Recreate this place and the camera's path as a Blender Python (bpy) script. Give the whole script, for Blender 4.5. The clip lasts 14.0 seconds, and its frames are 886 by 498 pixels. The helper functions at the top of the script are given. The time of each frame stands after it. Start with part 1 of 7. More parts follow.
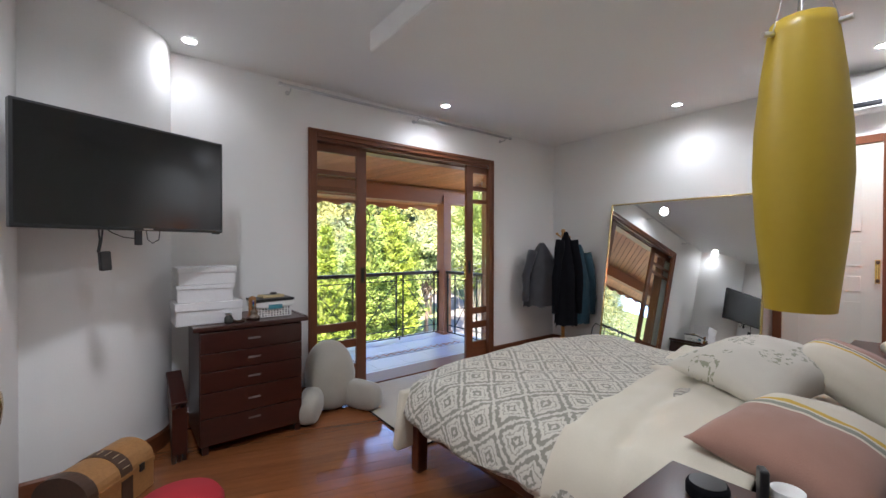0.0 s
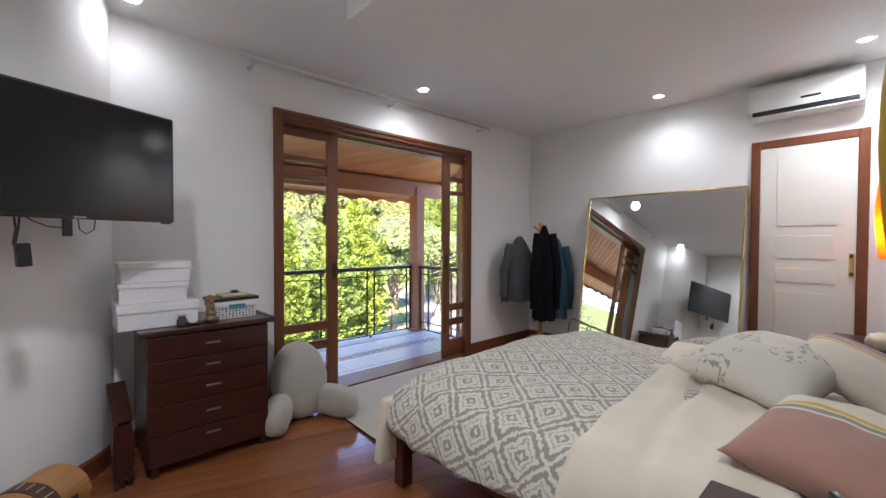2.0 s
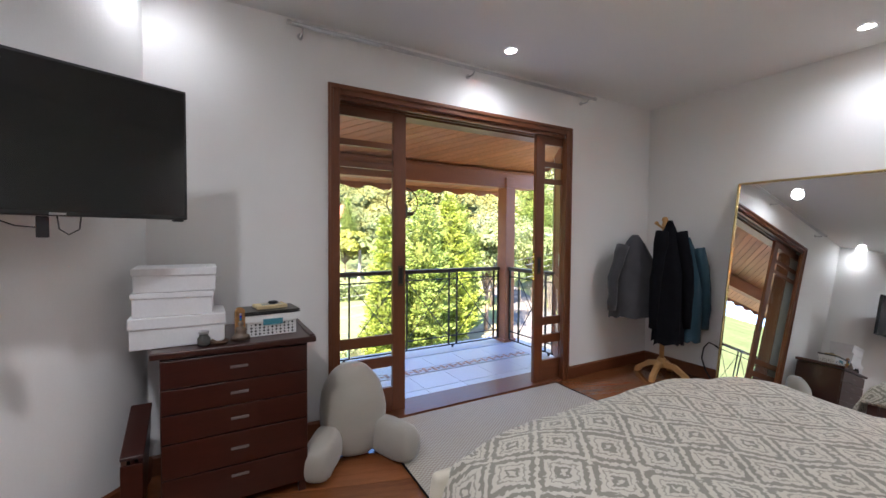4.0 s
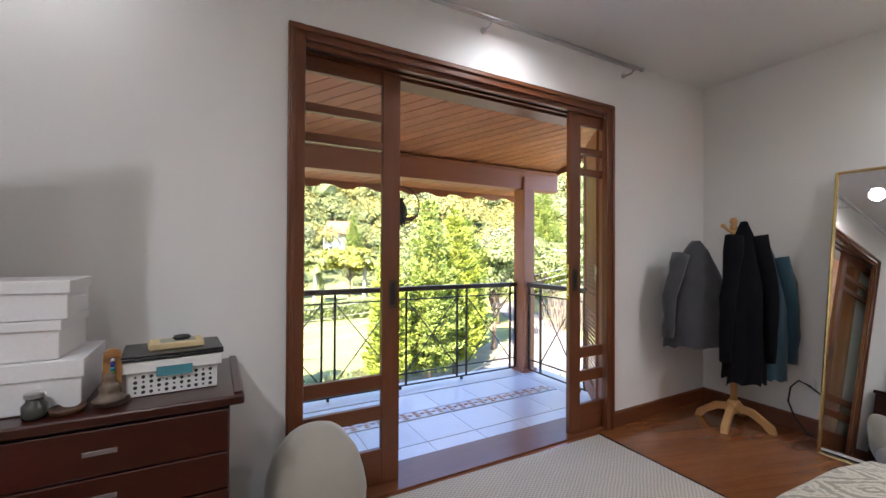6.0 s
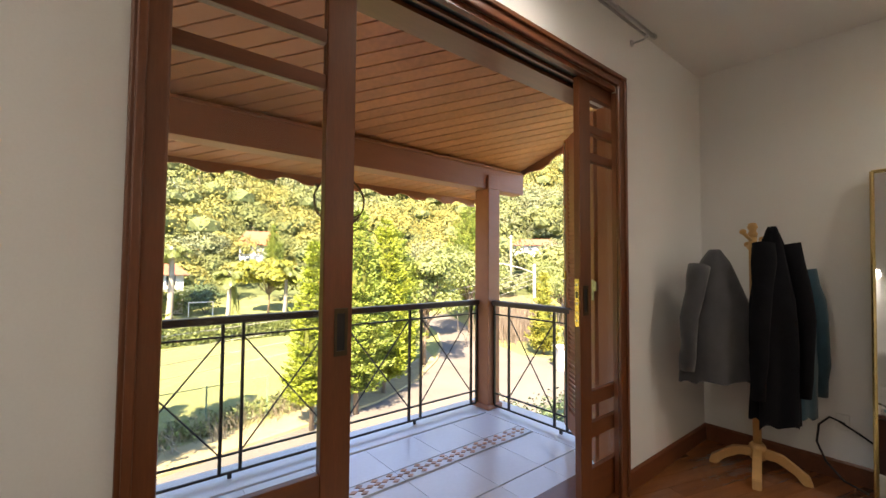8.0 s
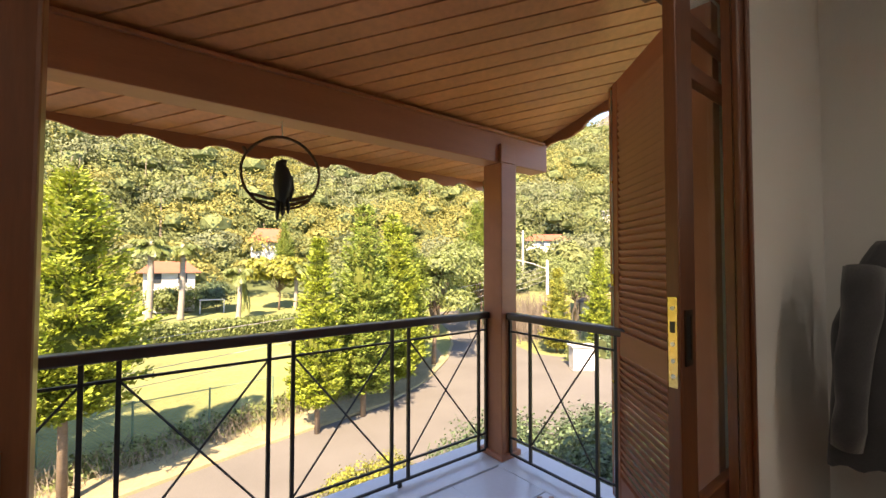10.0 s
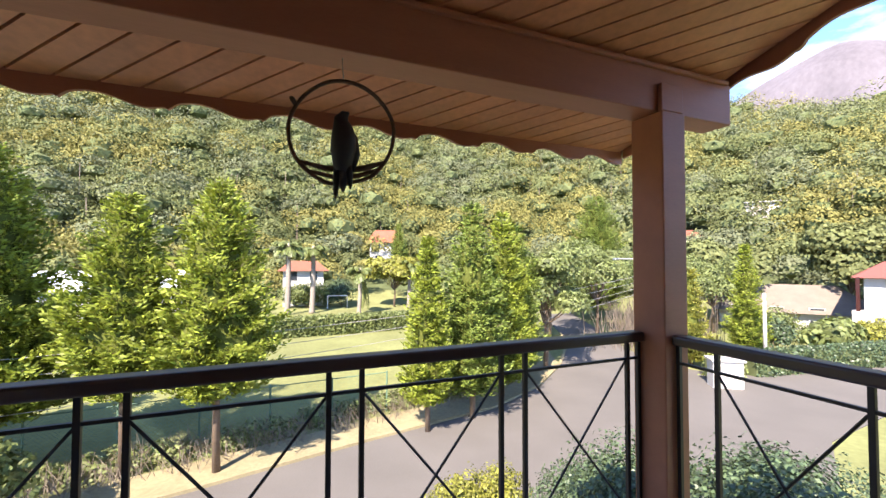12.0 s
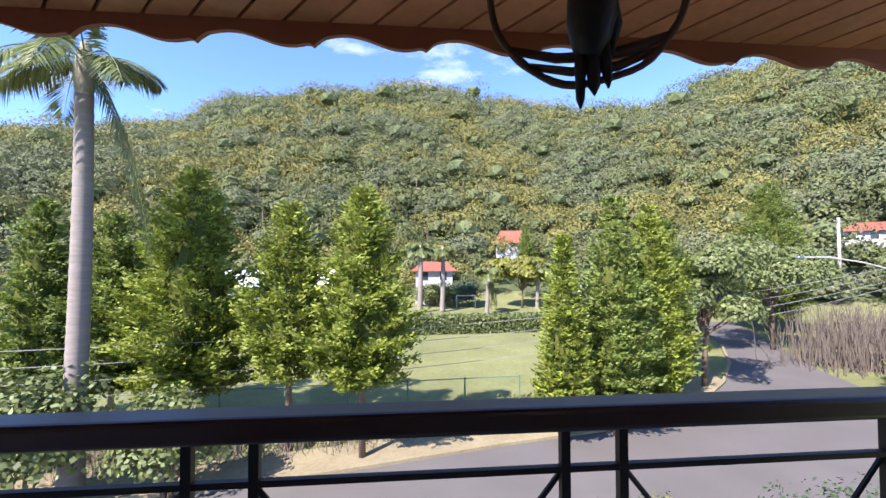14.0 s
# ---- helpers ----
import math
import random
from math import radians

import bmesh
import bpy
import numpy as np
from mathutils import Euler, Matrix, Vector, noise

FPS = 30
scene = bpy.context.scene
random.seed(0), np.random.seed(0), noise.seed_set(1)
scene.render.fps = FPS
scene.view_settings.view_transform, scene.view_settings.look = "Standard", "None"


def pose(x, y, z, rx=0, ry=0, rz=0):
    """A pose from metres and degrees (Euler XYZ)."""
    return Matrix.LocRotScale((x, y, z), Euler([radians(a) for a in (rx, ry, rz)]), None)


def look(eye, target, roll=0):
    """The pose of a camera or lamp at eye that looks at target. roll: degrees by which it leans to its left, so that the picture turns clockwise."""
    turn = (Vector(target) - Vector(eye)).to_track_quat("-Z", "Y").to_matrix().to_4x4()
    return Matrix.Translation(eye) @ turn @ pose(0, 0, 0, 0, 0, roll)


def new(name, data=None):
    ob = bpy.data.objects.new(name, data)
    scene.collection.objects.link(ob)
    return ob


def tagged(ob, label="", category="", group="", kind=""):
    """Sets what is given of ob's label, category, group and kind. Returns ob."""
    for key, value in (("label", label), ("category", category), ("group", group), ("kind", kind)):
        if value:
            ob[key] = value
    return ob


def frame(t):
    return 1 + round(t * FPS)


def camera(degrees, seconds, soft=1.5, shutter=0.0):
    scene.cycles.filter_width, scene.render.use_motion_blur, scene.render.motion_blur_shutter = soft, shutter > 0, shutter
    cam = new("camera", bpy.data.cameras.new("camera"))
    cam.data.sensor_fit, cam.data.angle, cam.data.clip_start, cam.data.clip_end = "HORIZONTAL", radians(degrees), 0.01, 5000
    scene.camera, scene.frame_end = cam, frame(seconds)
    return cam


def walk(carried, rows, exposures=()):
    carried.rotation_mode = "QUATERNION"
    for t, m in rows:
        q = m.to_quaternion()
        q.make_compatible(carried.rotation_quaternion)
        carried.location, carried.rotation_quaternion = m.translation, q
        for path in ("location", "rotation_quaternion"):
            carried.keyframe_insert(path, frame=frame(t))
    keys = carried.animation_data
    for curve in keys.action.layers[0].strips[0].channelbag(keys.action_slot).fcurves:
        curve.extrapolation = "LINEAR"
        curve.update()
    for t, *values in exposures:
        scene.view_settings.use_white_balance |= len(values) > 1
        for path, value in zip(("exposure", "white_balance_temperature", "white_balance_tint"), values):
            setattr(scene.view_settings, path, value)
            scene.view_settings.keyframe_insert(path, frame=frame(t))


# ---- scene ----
cam = camera(94.5, 14.0)
PATH = [
    (0, (-1.257, -3.421, 1.304), (-0.014, -1.855, 1.287), 0.1),
    (0.5, (-1.296, -3.389, 1.32), (0.05, -1.91, 1.293), 0.3),
    (1, (-1.321, -3.318, 1.34), (0.091, -1.902, 1.305), 0.3),
    (1.5, (-1.307, -3.259, 1.324), (0.113, -1.851, 1.286), 0.3),
    (2, (-1.206, -3.178, 1.29), (0.165, -1.722, 1.248), 0.2),
    (2.5, (-1.081, -3.108, 1.278), (0.204, -1.576, 1.231), 0.2),
    (3, (-0.939, -3.001, 1.275), (0.249, -1.393, 1.225), 0.1),
    (3.5, (-0.813, -2.869, 1.312), (0.273, -1.191, 1.255), 0.4),
    (4, (-0.681, -2.686, 1.319), (0.316, -0.954, 1.254), 0.4),
    (4.2, (-0.618, -2.618, 1.323), (0.345, -0.866, 1.26), 0.4),
    (6.3, (-0.24, -1.853, 1.242), (0.742, -0.111, 1.273), 0.4),
    (6.5, (-0.209, -1.768, 1.26), (0.823, -0.055, 1.293), 0.2),
    (7, (-0.168, -1.577, 1.241), (0.962, 0.072, 1.304), 0.4),
    (7.5, (-0.12, -1.352, 1.243), (1.106, 0.226, 1.32), 0.4),
    (7.7, (-0.088, -1.261, 1.231), (1.175, 0.287, 1.313), 0.4),
    (9.8, (0.594, -0.505, 1.264), (1.842, 1.057, 1.325), 0.1),
    (10, (0.662, -0.446, 1.264), (1.883, 1.136, 1.325), 0.1),
    (10.5, (0.813, -0.33, 1.264), (1.951, 1.314, 1.324), 0.0),
    (11, (0.915, -0.187, 1.259), (1.948, 1.524, 1.319), 0.1),
    (11.5, (0.988, -0.016, 1.267), (1.896, 1.765, 1.325), 0.1),
    (12, (1.035, 0.18, 1.25), (1.801, 2.026, 1.308), 0.1),
    (12.5, (1.066, 0.363, 1.245), (1.675, 2.267, 1.305), 0.1),
    (13, (1.03, 0.519, 1.219), (1.48, 2.467, 1.278), 0.1),
    (13.5, (0.965, 0.708, 1.201), (1.267, 2.684, 1.261), 0.1),
    (14, (0.916, 0.881, 1.184), (1.095, 2.872, 1.246), -0.1),
]
walk(cam, [(t, look(eye, target, roll)) for t, eye, target, roll in PATH],
     exposures=[(0.0, 3.35, 6350, 16), (4.0, 3.35, 6450, 18), (6.5, 3.45, 6850, 17), (7.5, 3.25, 8400, 17), (10.0, 2.5, 8900, 18), (10.5, 2.45, 10200, 22), (11.0, 2.25, 9500, 24), (11.5, 2.15, 7700, 20), (12.0, 2.1, 6700, 18), (12.5, 2.0, 6400, 18), (14.0, 1.65, 5900, 23)])

# ---- light ----
SUN_FROM = Vector((-0.70, -0.72, 1.0)).normalized()
world = bpy.data.worlds.new("world")
scene.world = world
world.use_nodes = True
wt = world.node_tree
sky = wt.nodes.new("ShaderNodeTexSky")
sky.sky_type = "NISHITA"
sky.sun_disc = False
sky.sun_elevation = math.asin(SUN_FROM.z)
sky.sun_rotation = math.atan2(SUN_FROM.x, SUN_FROM.y)
sky.altitude = 2500
sky.air_density, sky.dust_density, sky.ozone_density = 1.0, 0.0, 6.0
wc = wt.nodes.new("ShaderNodeTexCoord")
wm = wt.nodes.new("ShaderNodeMapping")
wm.inputs["Scale"].default_value = (1.6, 1.6, 4.5)
wm.inputs["Location"].default_value = (0.35, 0.1, 0.3)
wn = wt.nodes.new("ShaderNodeTexNoise")
wn.inputs["Scale"].default_value = 2.2
wn.inputs["Detail"].default_value = 9
wn.inputs["Roughness"].default_value = 0.62
wr = wt.nodes.new("ShaderNodeMapRange")
wr.inputs["From Min"].default_value, wr.inputs["From Max"].default_value = 0.55, 0.85
wx = wt.nodes.new("ShaderNodeMix")
wx.data_type = "RGBA"
wx.inputs["B"].default_value = (4.2, 4.3, 4.5, 1)
wt.links.new(wc.outputs["Generated"], wm.inputs["Vector"])
wt.links.new(wm.outputs["Vector"], wn.inputs["Vector"])
wt.links.new(wn.outputs["Fac"], wr.inputs["Value"])
wt.links.new(wr.outputs["Result"], wx.inputs["Factor"])
wt.links.new(sky.outputs["Color"], wx.inputs["A"])
bg = wt.nodes["Background"]
wt.links.new(wx.outputs["Result"], bg.inputs["Color"])
bg.inputs["Strength"].default_value = 0.15
sun = new("sun", bpy.data.lights.new("sun", "SUN"))
sun.data.energy, sun.data.angle, sun.data.color = 4.7, radians(0.5), (1.0, 0.93, 0.82)
sun.matrix_world = look(SUN_FROM * 40, (0, 0, 0))

CEIL = 2.65
# the two spots at y -3.1 are unseen, added to brighten the room
SEEN_AND_ADDED_SPOTS = [(1.216, -0.343), (2.909, -1.746), (-0.885, -0.27), (-1.2, -1.75), (2.75, -3.1), (-0.75, -3.1)]
for (sx, sy), watts in zip(SEEN_AND_ADDED_SPOTS, (2.2, 2.6, 0.7, 7.5, 7.5, 5.5)):
    lamp = new("spot_light", bpy.data.lights.new("spot_light", "SPOT"))
    lamp.data.spot_size, lamp.data.spot_blend = radians(165), 1.0
    lamp.data.energy, lamp.data.color = watts, (0.86, 0.94, 1.0)
    lamp.data.shadow_soft_size = 0.06
    lamp.location = (sx, sy, CEIL - 0.06)


# ---- materials ----
def material(name, color, rough=0.5, metal=0.0, var=0.12, scale=6.0, fine=70.0, bump=0.15, coat=0.0, sheen=0.0, stretch=(1, 1, 1), per=0.0, island=False, glow=None, through_light=0.0, spec=0.5):
    """A principled surface with variation at two scales and a fine relief. per: how much each piece differs from the next."""
    m = bpy.data.materials.new(name)
    m.use_nodes = True
    nt = m.node_tree
    b = nt.nodes["Principled BSDF"]
    tc = nt.nodes.new("ShaderNodeTexCoord")
    mp = nt.nodes.new("ShaderNodeMapping")
    mp.inputs["Scale"].default_value = stretch
    nt.links.new(tc.outputs["Object"], mp.inputs["Vector"])
    big, small = nt.nodes.new("ShaderNodeTexNoise"), nt.nodes.new("ShaderNodeTexNoise")
    for n, s, d in ((big, scale, 4), (small, fine, 3)):
        n.inputs["Scale"].default_value, n.inputs["Detail"].default_value = s, d
        nt.links.new(mp.outputs["Vector"], n.inputs["Vector"])
    add = nt.nodes.new("ShaderNodeMath")
    add.operation = "MULTIPLY_ADD"
    add.inputs[1].default_value = 0.45
    nt.links.new(small.outputs["Fac"], add.inputs[0])
    half = nt.nodes.new("ShaderNodeMath")
    half.operation = "MULTIPLY"
    half.inputs[1].default_value = 0.55
    nt.links.new(big.outputs["Fac"], half.inputs[0])
    nt.links.new(half.outputs[0], add.inputs[2])
    last = add.outputs[0]
    if per:
        if island:
            rnd = nt.nodes.new("ShaderNodeNewGeometry").outputs["Random Per Island"]
        else:
            rnd = nt.nodes.new("ShaderNodeObjectInfo").outputs["Random"]
        mix = nt.nodes.new("ShaderNodeMath")
        mix.operation = "MULTIPLY_ADD"
        mix.inputs[1].default_value = per
        nt.links.new(rnd, mix.inputs[0])
        off = nt.nodes.new("ShaderNodeMath")
        off.operation = "SUBTRACT"
        off.inputs[1].default_value = per / 2
        nt.links.new(last, off.inputs[0])
        nt.links.new(off.outputs[0], mix.inputs[2])
        last = mix.outputs[0]
    ramp = nt.nodes.new("ShaderNodeValToRGB")
    ramp.color_ramp.elements[0].position, ramp.color_ramp.elements[1].position = 0.25, 0.75
    lo = [max(0.0, c * (1 - var)) for c in color]
    hi = [min(1.0, c * (1 + var)) for c in color]
    ramp.color_ramp.elements[0].color, ramp.color_ramp.elements[1].color = (*lo, 1), (*hi, 1)
    nt.links.new(last, ramp.inputs["Fac"])
    nt.links.new(ramp.outputs["Color"], b.inputs["Base Color"])
    b.inputs["Roughness"].default_value, b.inputs["Metallic"].default_value = rough, metal
    b.inputs["Specular IOR Level"].default_value = spec
    b.inputs["Coat Weight"].default_value, b.inputs["Coat Roughness"].default_value = coat, 0.12
    b.inputs["Sheen Weight"].default_value = sheen
    if bump:
        bp = nt.nodes.new("ShaderNodeBump")
        bp.inputs["Strength"].default_value, bp.inputs["Distance"].default_value = bump, 0.004
        nt.links.new(small.outputs["Fac"], bp.inputs["Height"])
        nt.links.new(bp.outputs["Normal"], b.inputs["Normal"])
    if glow:
        b.inputs["Emission Color"].default_value, b.inputs["Emission Strength"].default_value = (*glow[:3], 1), glow[3]
    if through_light:
        tr = nt.nodes.new("ShaderNodeBsdfTranslucent")
        nt.links.new(ramp.outputs["Color"], tr.inputs["Color"])
        ms = nt.nodes.new("ShaderNodeMixShader")
        ms.inputs["Fac"].default_value = through_light
        nt.links.new(b.outputs[0], ms.inputs[1])
        nt.links.new(tr.outputs[0], ms.inputs[2])
        nt.links.new(ms.outputs[0], nt.nodes["Material Output"].inputs["Surface"])
    return m


PLASTER = material("white plaster", (0.76, 0.75, 0.73), 0.75, var=0.035, scale=1.3, fine=160, bump=0.12)
CEILING = material("ceiling paint", (0.74, 0.73, 0.71), 0.8, var=0.03, scale=1.0, fine=120, bump=0.06)
FLOORWOOD = material("varnished floor wood", (0.235, 0.08, 0.027), 0.2, var=0.3, scale=3, fine=26, bump=0.05, coat=0.6, stretch=(0.6, 7, 7), per=0.35)
DOORWOOD = material("stained door wood", (0.155, 0.047, 0.017), 0.38, var=0.25, scale=5, fine=40, bump=0.08, coat=0.15, stretch=(6, 6, 0.6))
RAILWOOD = material("stained wood lengthwise", (0.155, 0.047, 0.017), 0.38, var=0.25, scale=5, fine=40, bump=0.08, coat=0.15, stretch=(0.6, 6, 6))
BALCWOOD = material("terracotta painted timber", (0.34, 0.125, 0.065), 0.5, var=0.14, scale=3, fine=40, bump=0.08, stretch=(0.7, 5, 5))
BOARD = material("varnished soffit board", (0.34, 0.135, 0.06), 0.45, var=0.2, scale=3, fine=34, bump=0.06, coat=0.1, stretch=(0.5, 6, 6), per=0.4)
DARKWOOD = material("dark mahogany", (0.038, 0.008, 0.005), 0.3, var=0.3, scale=5, fine=40, bump=0.05, coat=0.3, stretch=(0.7, 5, 5))
REDWOOD = material("reddish bed wood", (0.085, 0.02, 0.009), 0.33, var=0.3, scale=5, fine=40, bump=0.05, coat=0.25, stretch=(5, 0.7, 5))
PALEWOOD = material("pale beech wood", (0.52, 0.29, 0.11), 0.45, var=0.15, scale=6, fine=50, bump=0.05, stretch=(4, 4, 0.7))
IRON = material("dark painted iron", (0.014, 0.010, 0.009), 0.5, var=0.2, scale=20, fine=120, bump=0.1)
HANDRAIL = material("brown painted handrail", (0.035, 0.015, 0.012), 0.4, var=0.15, scale=10, fine=100, bump=0.06, coat=0.2)
TILE = material("pale balcony tile", (0.62, 0.63, 0.66), 0.22, var=0.06, scale=3, fine=40, bump=0.02, per=0.25)
GROUT = material("tile grout", (0.42, 0.42, 0.43), 0.8, var=0.1)
MOSAIC = material("ochre mosaic", (0.42, 0.22, 0.14), 0.4, var=0.25, scale=18, fine=60, per=0.6, island=True)
STEEL = material("brushed steel", (0.55, 0.55, 0.56), 0.28, 1.0, var=0.08, scale=30, fine=200, bump=0.03)
BRONZE = material("dark bronzed metal", (0.10, 0.075, 0.05), 0.45, 1.0, var=0.15, scale=30, fine=150, bump=0.03)
BRASS = material("polished brass", (0.74, 0.52, 0.20), 0.2, 1.0, var=0.1, scale=30, fine=150, bump=0.02)
GOLD = material("thin gilt frame", (0.72, 0.55, 0.26), 0.25, 1.0, var=0.08, scale=20, fine=150, bump=0.03)
BLACK = material("black plastic", (0.012, 0.012, 0.013), 0.3, var=0.2, scale=20, fine=150, bump=0.03)
WHITEPL = material("white plastic", (0.72, 0.71, 0.69), 0.35, var=0.04, scale=10, fine=120, bump=0.02)
CARD = material("white cardboard", (0.66, 0.65, 0.65), 0.7, var=0.06, scale=7, fine=90, bump=0.08)
CREAM = material("cream cotton", (0.66, 0.60, 0.48), 0.9, var=0.06, scale=6, fine=260, bump=0.25, sheen=0.3)
OATMEAL = material("grey beige plush", (0.36, 0.33, 0.28), 0.95, var=0.1, scale=6, fine=220, bump=0.3, sheen=0.5)
ROSE = material("dusty rose cotton", (0.35, 0.185, 0.135), 0.9, var=0.1, scale=8, fine=260, bump=0.25, sheen=0.3)
YELLOWSTRIPE = material("yellow stripe", (0.62, 0.42, 0.08), 0.9, var=0.08, fine=260)
GREYSTRIPE = material("grey green stripe", (0.28, 0.29, 0.24), 0.9, var=0.08, fine=260)
BLACKCLOTH = material("black cloth", (0.005, 0.005, 0.007), 0.95, spec=0.15, var=0.4, scale=12, fine=200, bump=0.3)
GREYCLOTH = material("grey fleece", (0.05, 0.05, 0.056), 0.95, var=0.25, scale=12, fine=200, bump=0.3, sheen=0.3)
TEALCLOTH = material("teal cloth", (0.014, 0.055, 0.08), 0.9, var=0.25, scale=12, fine=200, bump=0.25, sheen=0.2)
REDCLOTH = material("red cloth", (0.35, 0.012, 0.02), 0.9, var=0.15, fine=220, bump=0.3)
LEATHER = material("tan leather", (0.33, 0.155, 0.05), 0.5, var=0.25, scale=9, fine=80, bump=0.25)
DARKLEATHER = material("dark brown leather", (0.06, 0.026, 0.012), 0.5, var=0.3, scale=9, fine=80, bump=0.3)
LACE = material("pale lacing", (0.45, 0.36, 0.24), 0.8)
TEAL = material("teal paper", (0.05, 0.22, 0.27), 0.6)
PAPER = material("aged paper", (0.55, 0.43, 0.24), 0.85, var=0.12, fine=120)
SCREEN = material("dark screen", (0.006, 0.006, 0.006), 0.12, var=0.1, bump=0.0)
LAMPGLASS = material("yellow opal glass", (0.50, 0.34, 0.03), 0.4, var=0.05, scale=4, fine=60, bump=0.02, through_light=0.35)
LITGLASS = material("lit amber opal glass", (0.85, 0.36, 0.02), 0.25, var=0.04, scale=4, fine=60, bump=0.02, glow=(1.0, 0.30, 0.01, 0.10), through_light=0.6)
BULB = material("lit lamp face", (0.9, 0.9, 0.9), 0.4, var=0.0, bump=0, glow=(0.92, 0.96, 1.0, 8.0))
DOORWHITE = material("white painted door", (0.68, 0.66, 0.60), 0.45, var=0.03, scale=4, fine=90, bump=0.04)


def mirror_material():
    m = bpy.data.materials.new("mirror")
    m.use_nodes = True
    b = m.node_tree.nodes["Principled BSDF"]
    b.inputs["Base Color"].default_value, b.inputs["Metallic"].default_value, b.inputs["Roughness"].default_value = (0.86, 0.88, 0.87, 1), 1, 0.01
    return m


def glass_material():
    m = bpy.data.materials.new("clear glass")
    m.use_nodes = True
    nt = m.node_tree
    gl, tp, mx, fr = (nt.nodes.new("ShaderNodeBsdf" + k) for k in ("Glossy", "Transparent")), None, None, None
    glossy, clear = gl
    glossy.inputs["Roughness"].default_value = 0.01
    clear.inputs["Color"].default_value = (0.95, 0.97, 0.96, 1)
    mx = nt.nodes.new("ShaderNodeMixShader")
    mx.inputs["Fac"].default_value = 0.035
    nt.links.new(clear.outputs[0], mx.inputs[1])
    nt.links.new(glossy.outputs[0], mx.inputs[2])
    nt.links.new(mx.outputs[0], nt.nodes["Material Output"].inputs["Surface"])
    return m


MIRROR, GLASS = mirror_material(), glass_material()


def patterned(name, kind):
    """Printed cotton: 'damask' for the quilt, 'sprig' for the flowered pillow, 'weave' for the rug."""
    m = material(name, (0.60, 0.56, 0.48), 0.9, var=0.05, fine=240, bump=0.25, sheen=0.3)
    nt = m.node_tree
    b = nt.nodes["Principled BSDF"]
    base = b.inputs["Base Color"].links[0].from_socket
    uv = nt.nodes.new("ShaderNodeUVMap")
    sep = nt.nodes.new("ShaderNodeSeparateXYZ")
    warp = nt.nodes.new("ShaderNodeTexNoise")
    warp.inputs["Scale"].default_value = 9.0
    mixv = nt.nodes.new("ShaderNodeVectorMath")
    mixv.operation = "MULTIPLY_ADD"
    mixv.inputs[1].default_value = (0.014, 0.014, 0) if kind == "damask" else (0.02, 0.02, 0)
    nt.links.new(uv.outputs["UV"], warp.inputs["Vector"])
    nt.links.new(warp.outputs["Color"], mixv.inputs[0])
    nt.links.new(uv.outputs["UV"], mixv.inputs[2])
    nt.links.new(mixv.outputs[0], sep.inputs[0])

    def math_node(op, a, c=None, d=None):
        n = nt.nodes.new("ShaderNodeMath")
        n.operation = op
        for i, v in enumerate((a, c, d)):
            if v is None:
                continue
            if isinstance(v, (int, float)):
                n.inputs[i].default_value = v
            else:
                nt.links.new(v, n.inputs[i])
        return n.outputs[0]

    x, y = sep.outputs["X"], sep.outputs["Y"]
    if kind == "damask":
        px, py = 0.20, 0.23
        # diamond lattice: e runs from 0 on the lattice lines to 0.5 at the middle of each diamond
        fx = math_node("ABSOLUTE", math_node("SUBTRACT", math_node("FRACT", math_node("DIVIDE", x, px)), 0.5))
        fy = math_node("ABSOLUTE", math_node("SUBTRACT", math_node("FRACT", math_node("DIVIDE", y, py)), 0.5))
        e = math_node("ABSOLUTE", math_node("SUBTRACT", math_node("ADD", fx, fy), 0.5))
        leaf = nt.nodes.new("ShaderNodeTexNoise")
        leaf.inputs["Scale"].default_value, leaf.inputs["Detail"].default_value = 60.0, 4
        nt.links.new(uv.outputs["UV"], leaf.inputs["Vector"])
        e = math_node("ADD", e, math_node("MULTIPLY_ADD", leaf.outputs["Fac"], 0.24, -0.12))

        def band_at(centre, width, sharp=2.2):
            d = math_node("DIVIDE", math_node("SUBTRACT", e, centre), width)
            return math_node("MINIMUM", math_node("MAXIMUM", math_node("MULTIPLY", math_node("SUBTRACT", 1.0, math_node("MULTIPLY", d, d)), sharp), 0.0), 1.0)

        v = math_node("MAXIMUM", band_at(0.095, 0.06), math_node("MAXIMUM", math_node("MULTIPLY", band_at(0.26, 0.022), 0.75), band_at(0.40, 0.045)))
        mask = math_node("MULTIPLY", v, 0.82)
        ink = (0.19, 0.175, 0.135, 1)
    elif kind == "sprig":
        vor = nt.nodes.new("ShaderNodeTexVoronoi")
        vor.inputs["Scale"].default_value = 7.0
        nt.links.new(uv.outputs["UV"], vor.inputs["Vector"])
        leaf = nt.nodes.new("ShaderNodeTexNoise")
        leaf.inputs["Scale"].default_value, leaf.inputs["Detail"].default_value = 45.0, 3
        nt.links.new(uv.outputs["UV"], leaf.inputs["Vector"])
        near = math_node("LESS_THAN", vor.outputs["Distance"], 0.42)
        mask = math_node("MULTIPLY", near, math_node("MULTIPLY", math_node("GREATER_THAN", leaf.outputs["Fac"], 0.54), 0.8))
        ink = (0.22, 0.23, 0.14, 1)
    else:
        wx_, wy_ = math_node("SINE", math_node("MULTIPLY", x, 2 * math.pi / 0.03)), math_node("SINE", math_node("MULTIPLY", y, 2 * math.pi / 0.022))
        mask = math_node("MULTIPLY_ADD", math_node("MULTIPLY", wx_, wy_), 0.4, 0.4)
        ink = (0.26, 0.19, 0.13, 1)
    mx = nt.nodes.new("ShaderNodeMix")
    mx.data_type = "RGBA"
    nt.links.new(mask, mx.inputs["Factor"])
    nt.links.new(base, mx.inputs["A"])
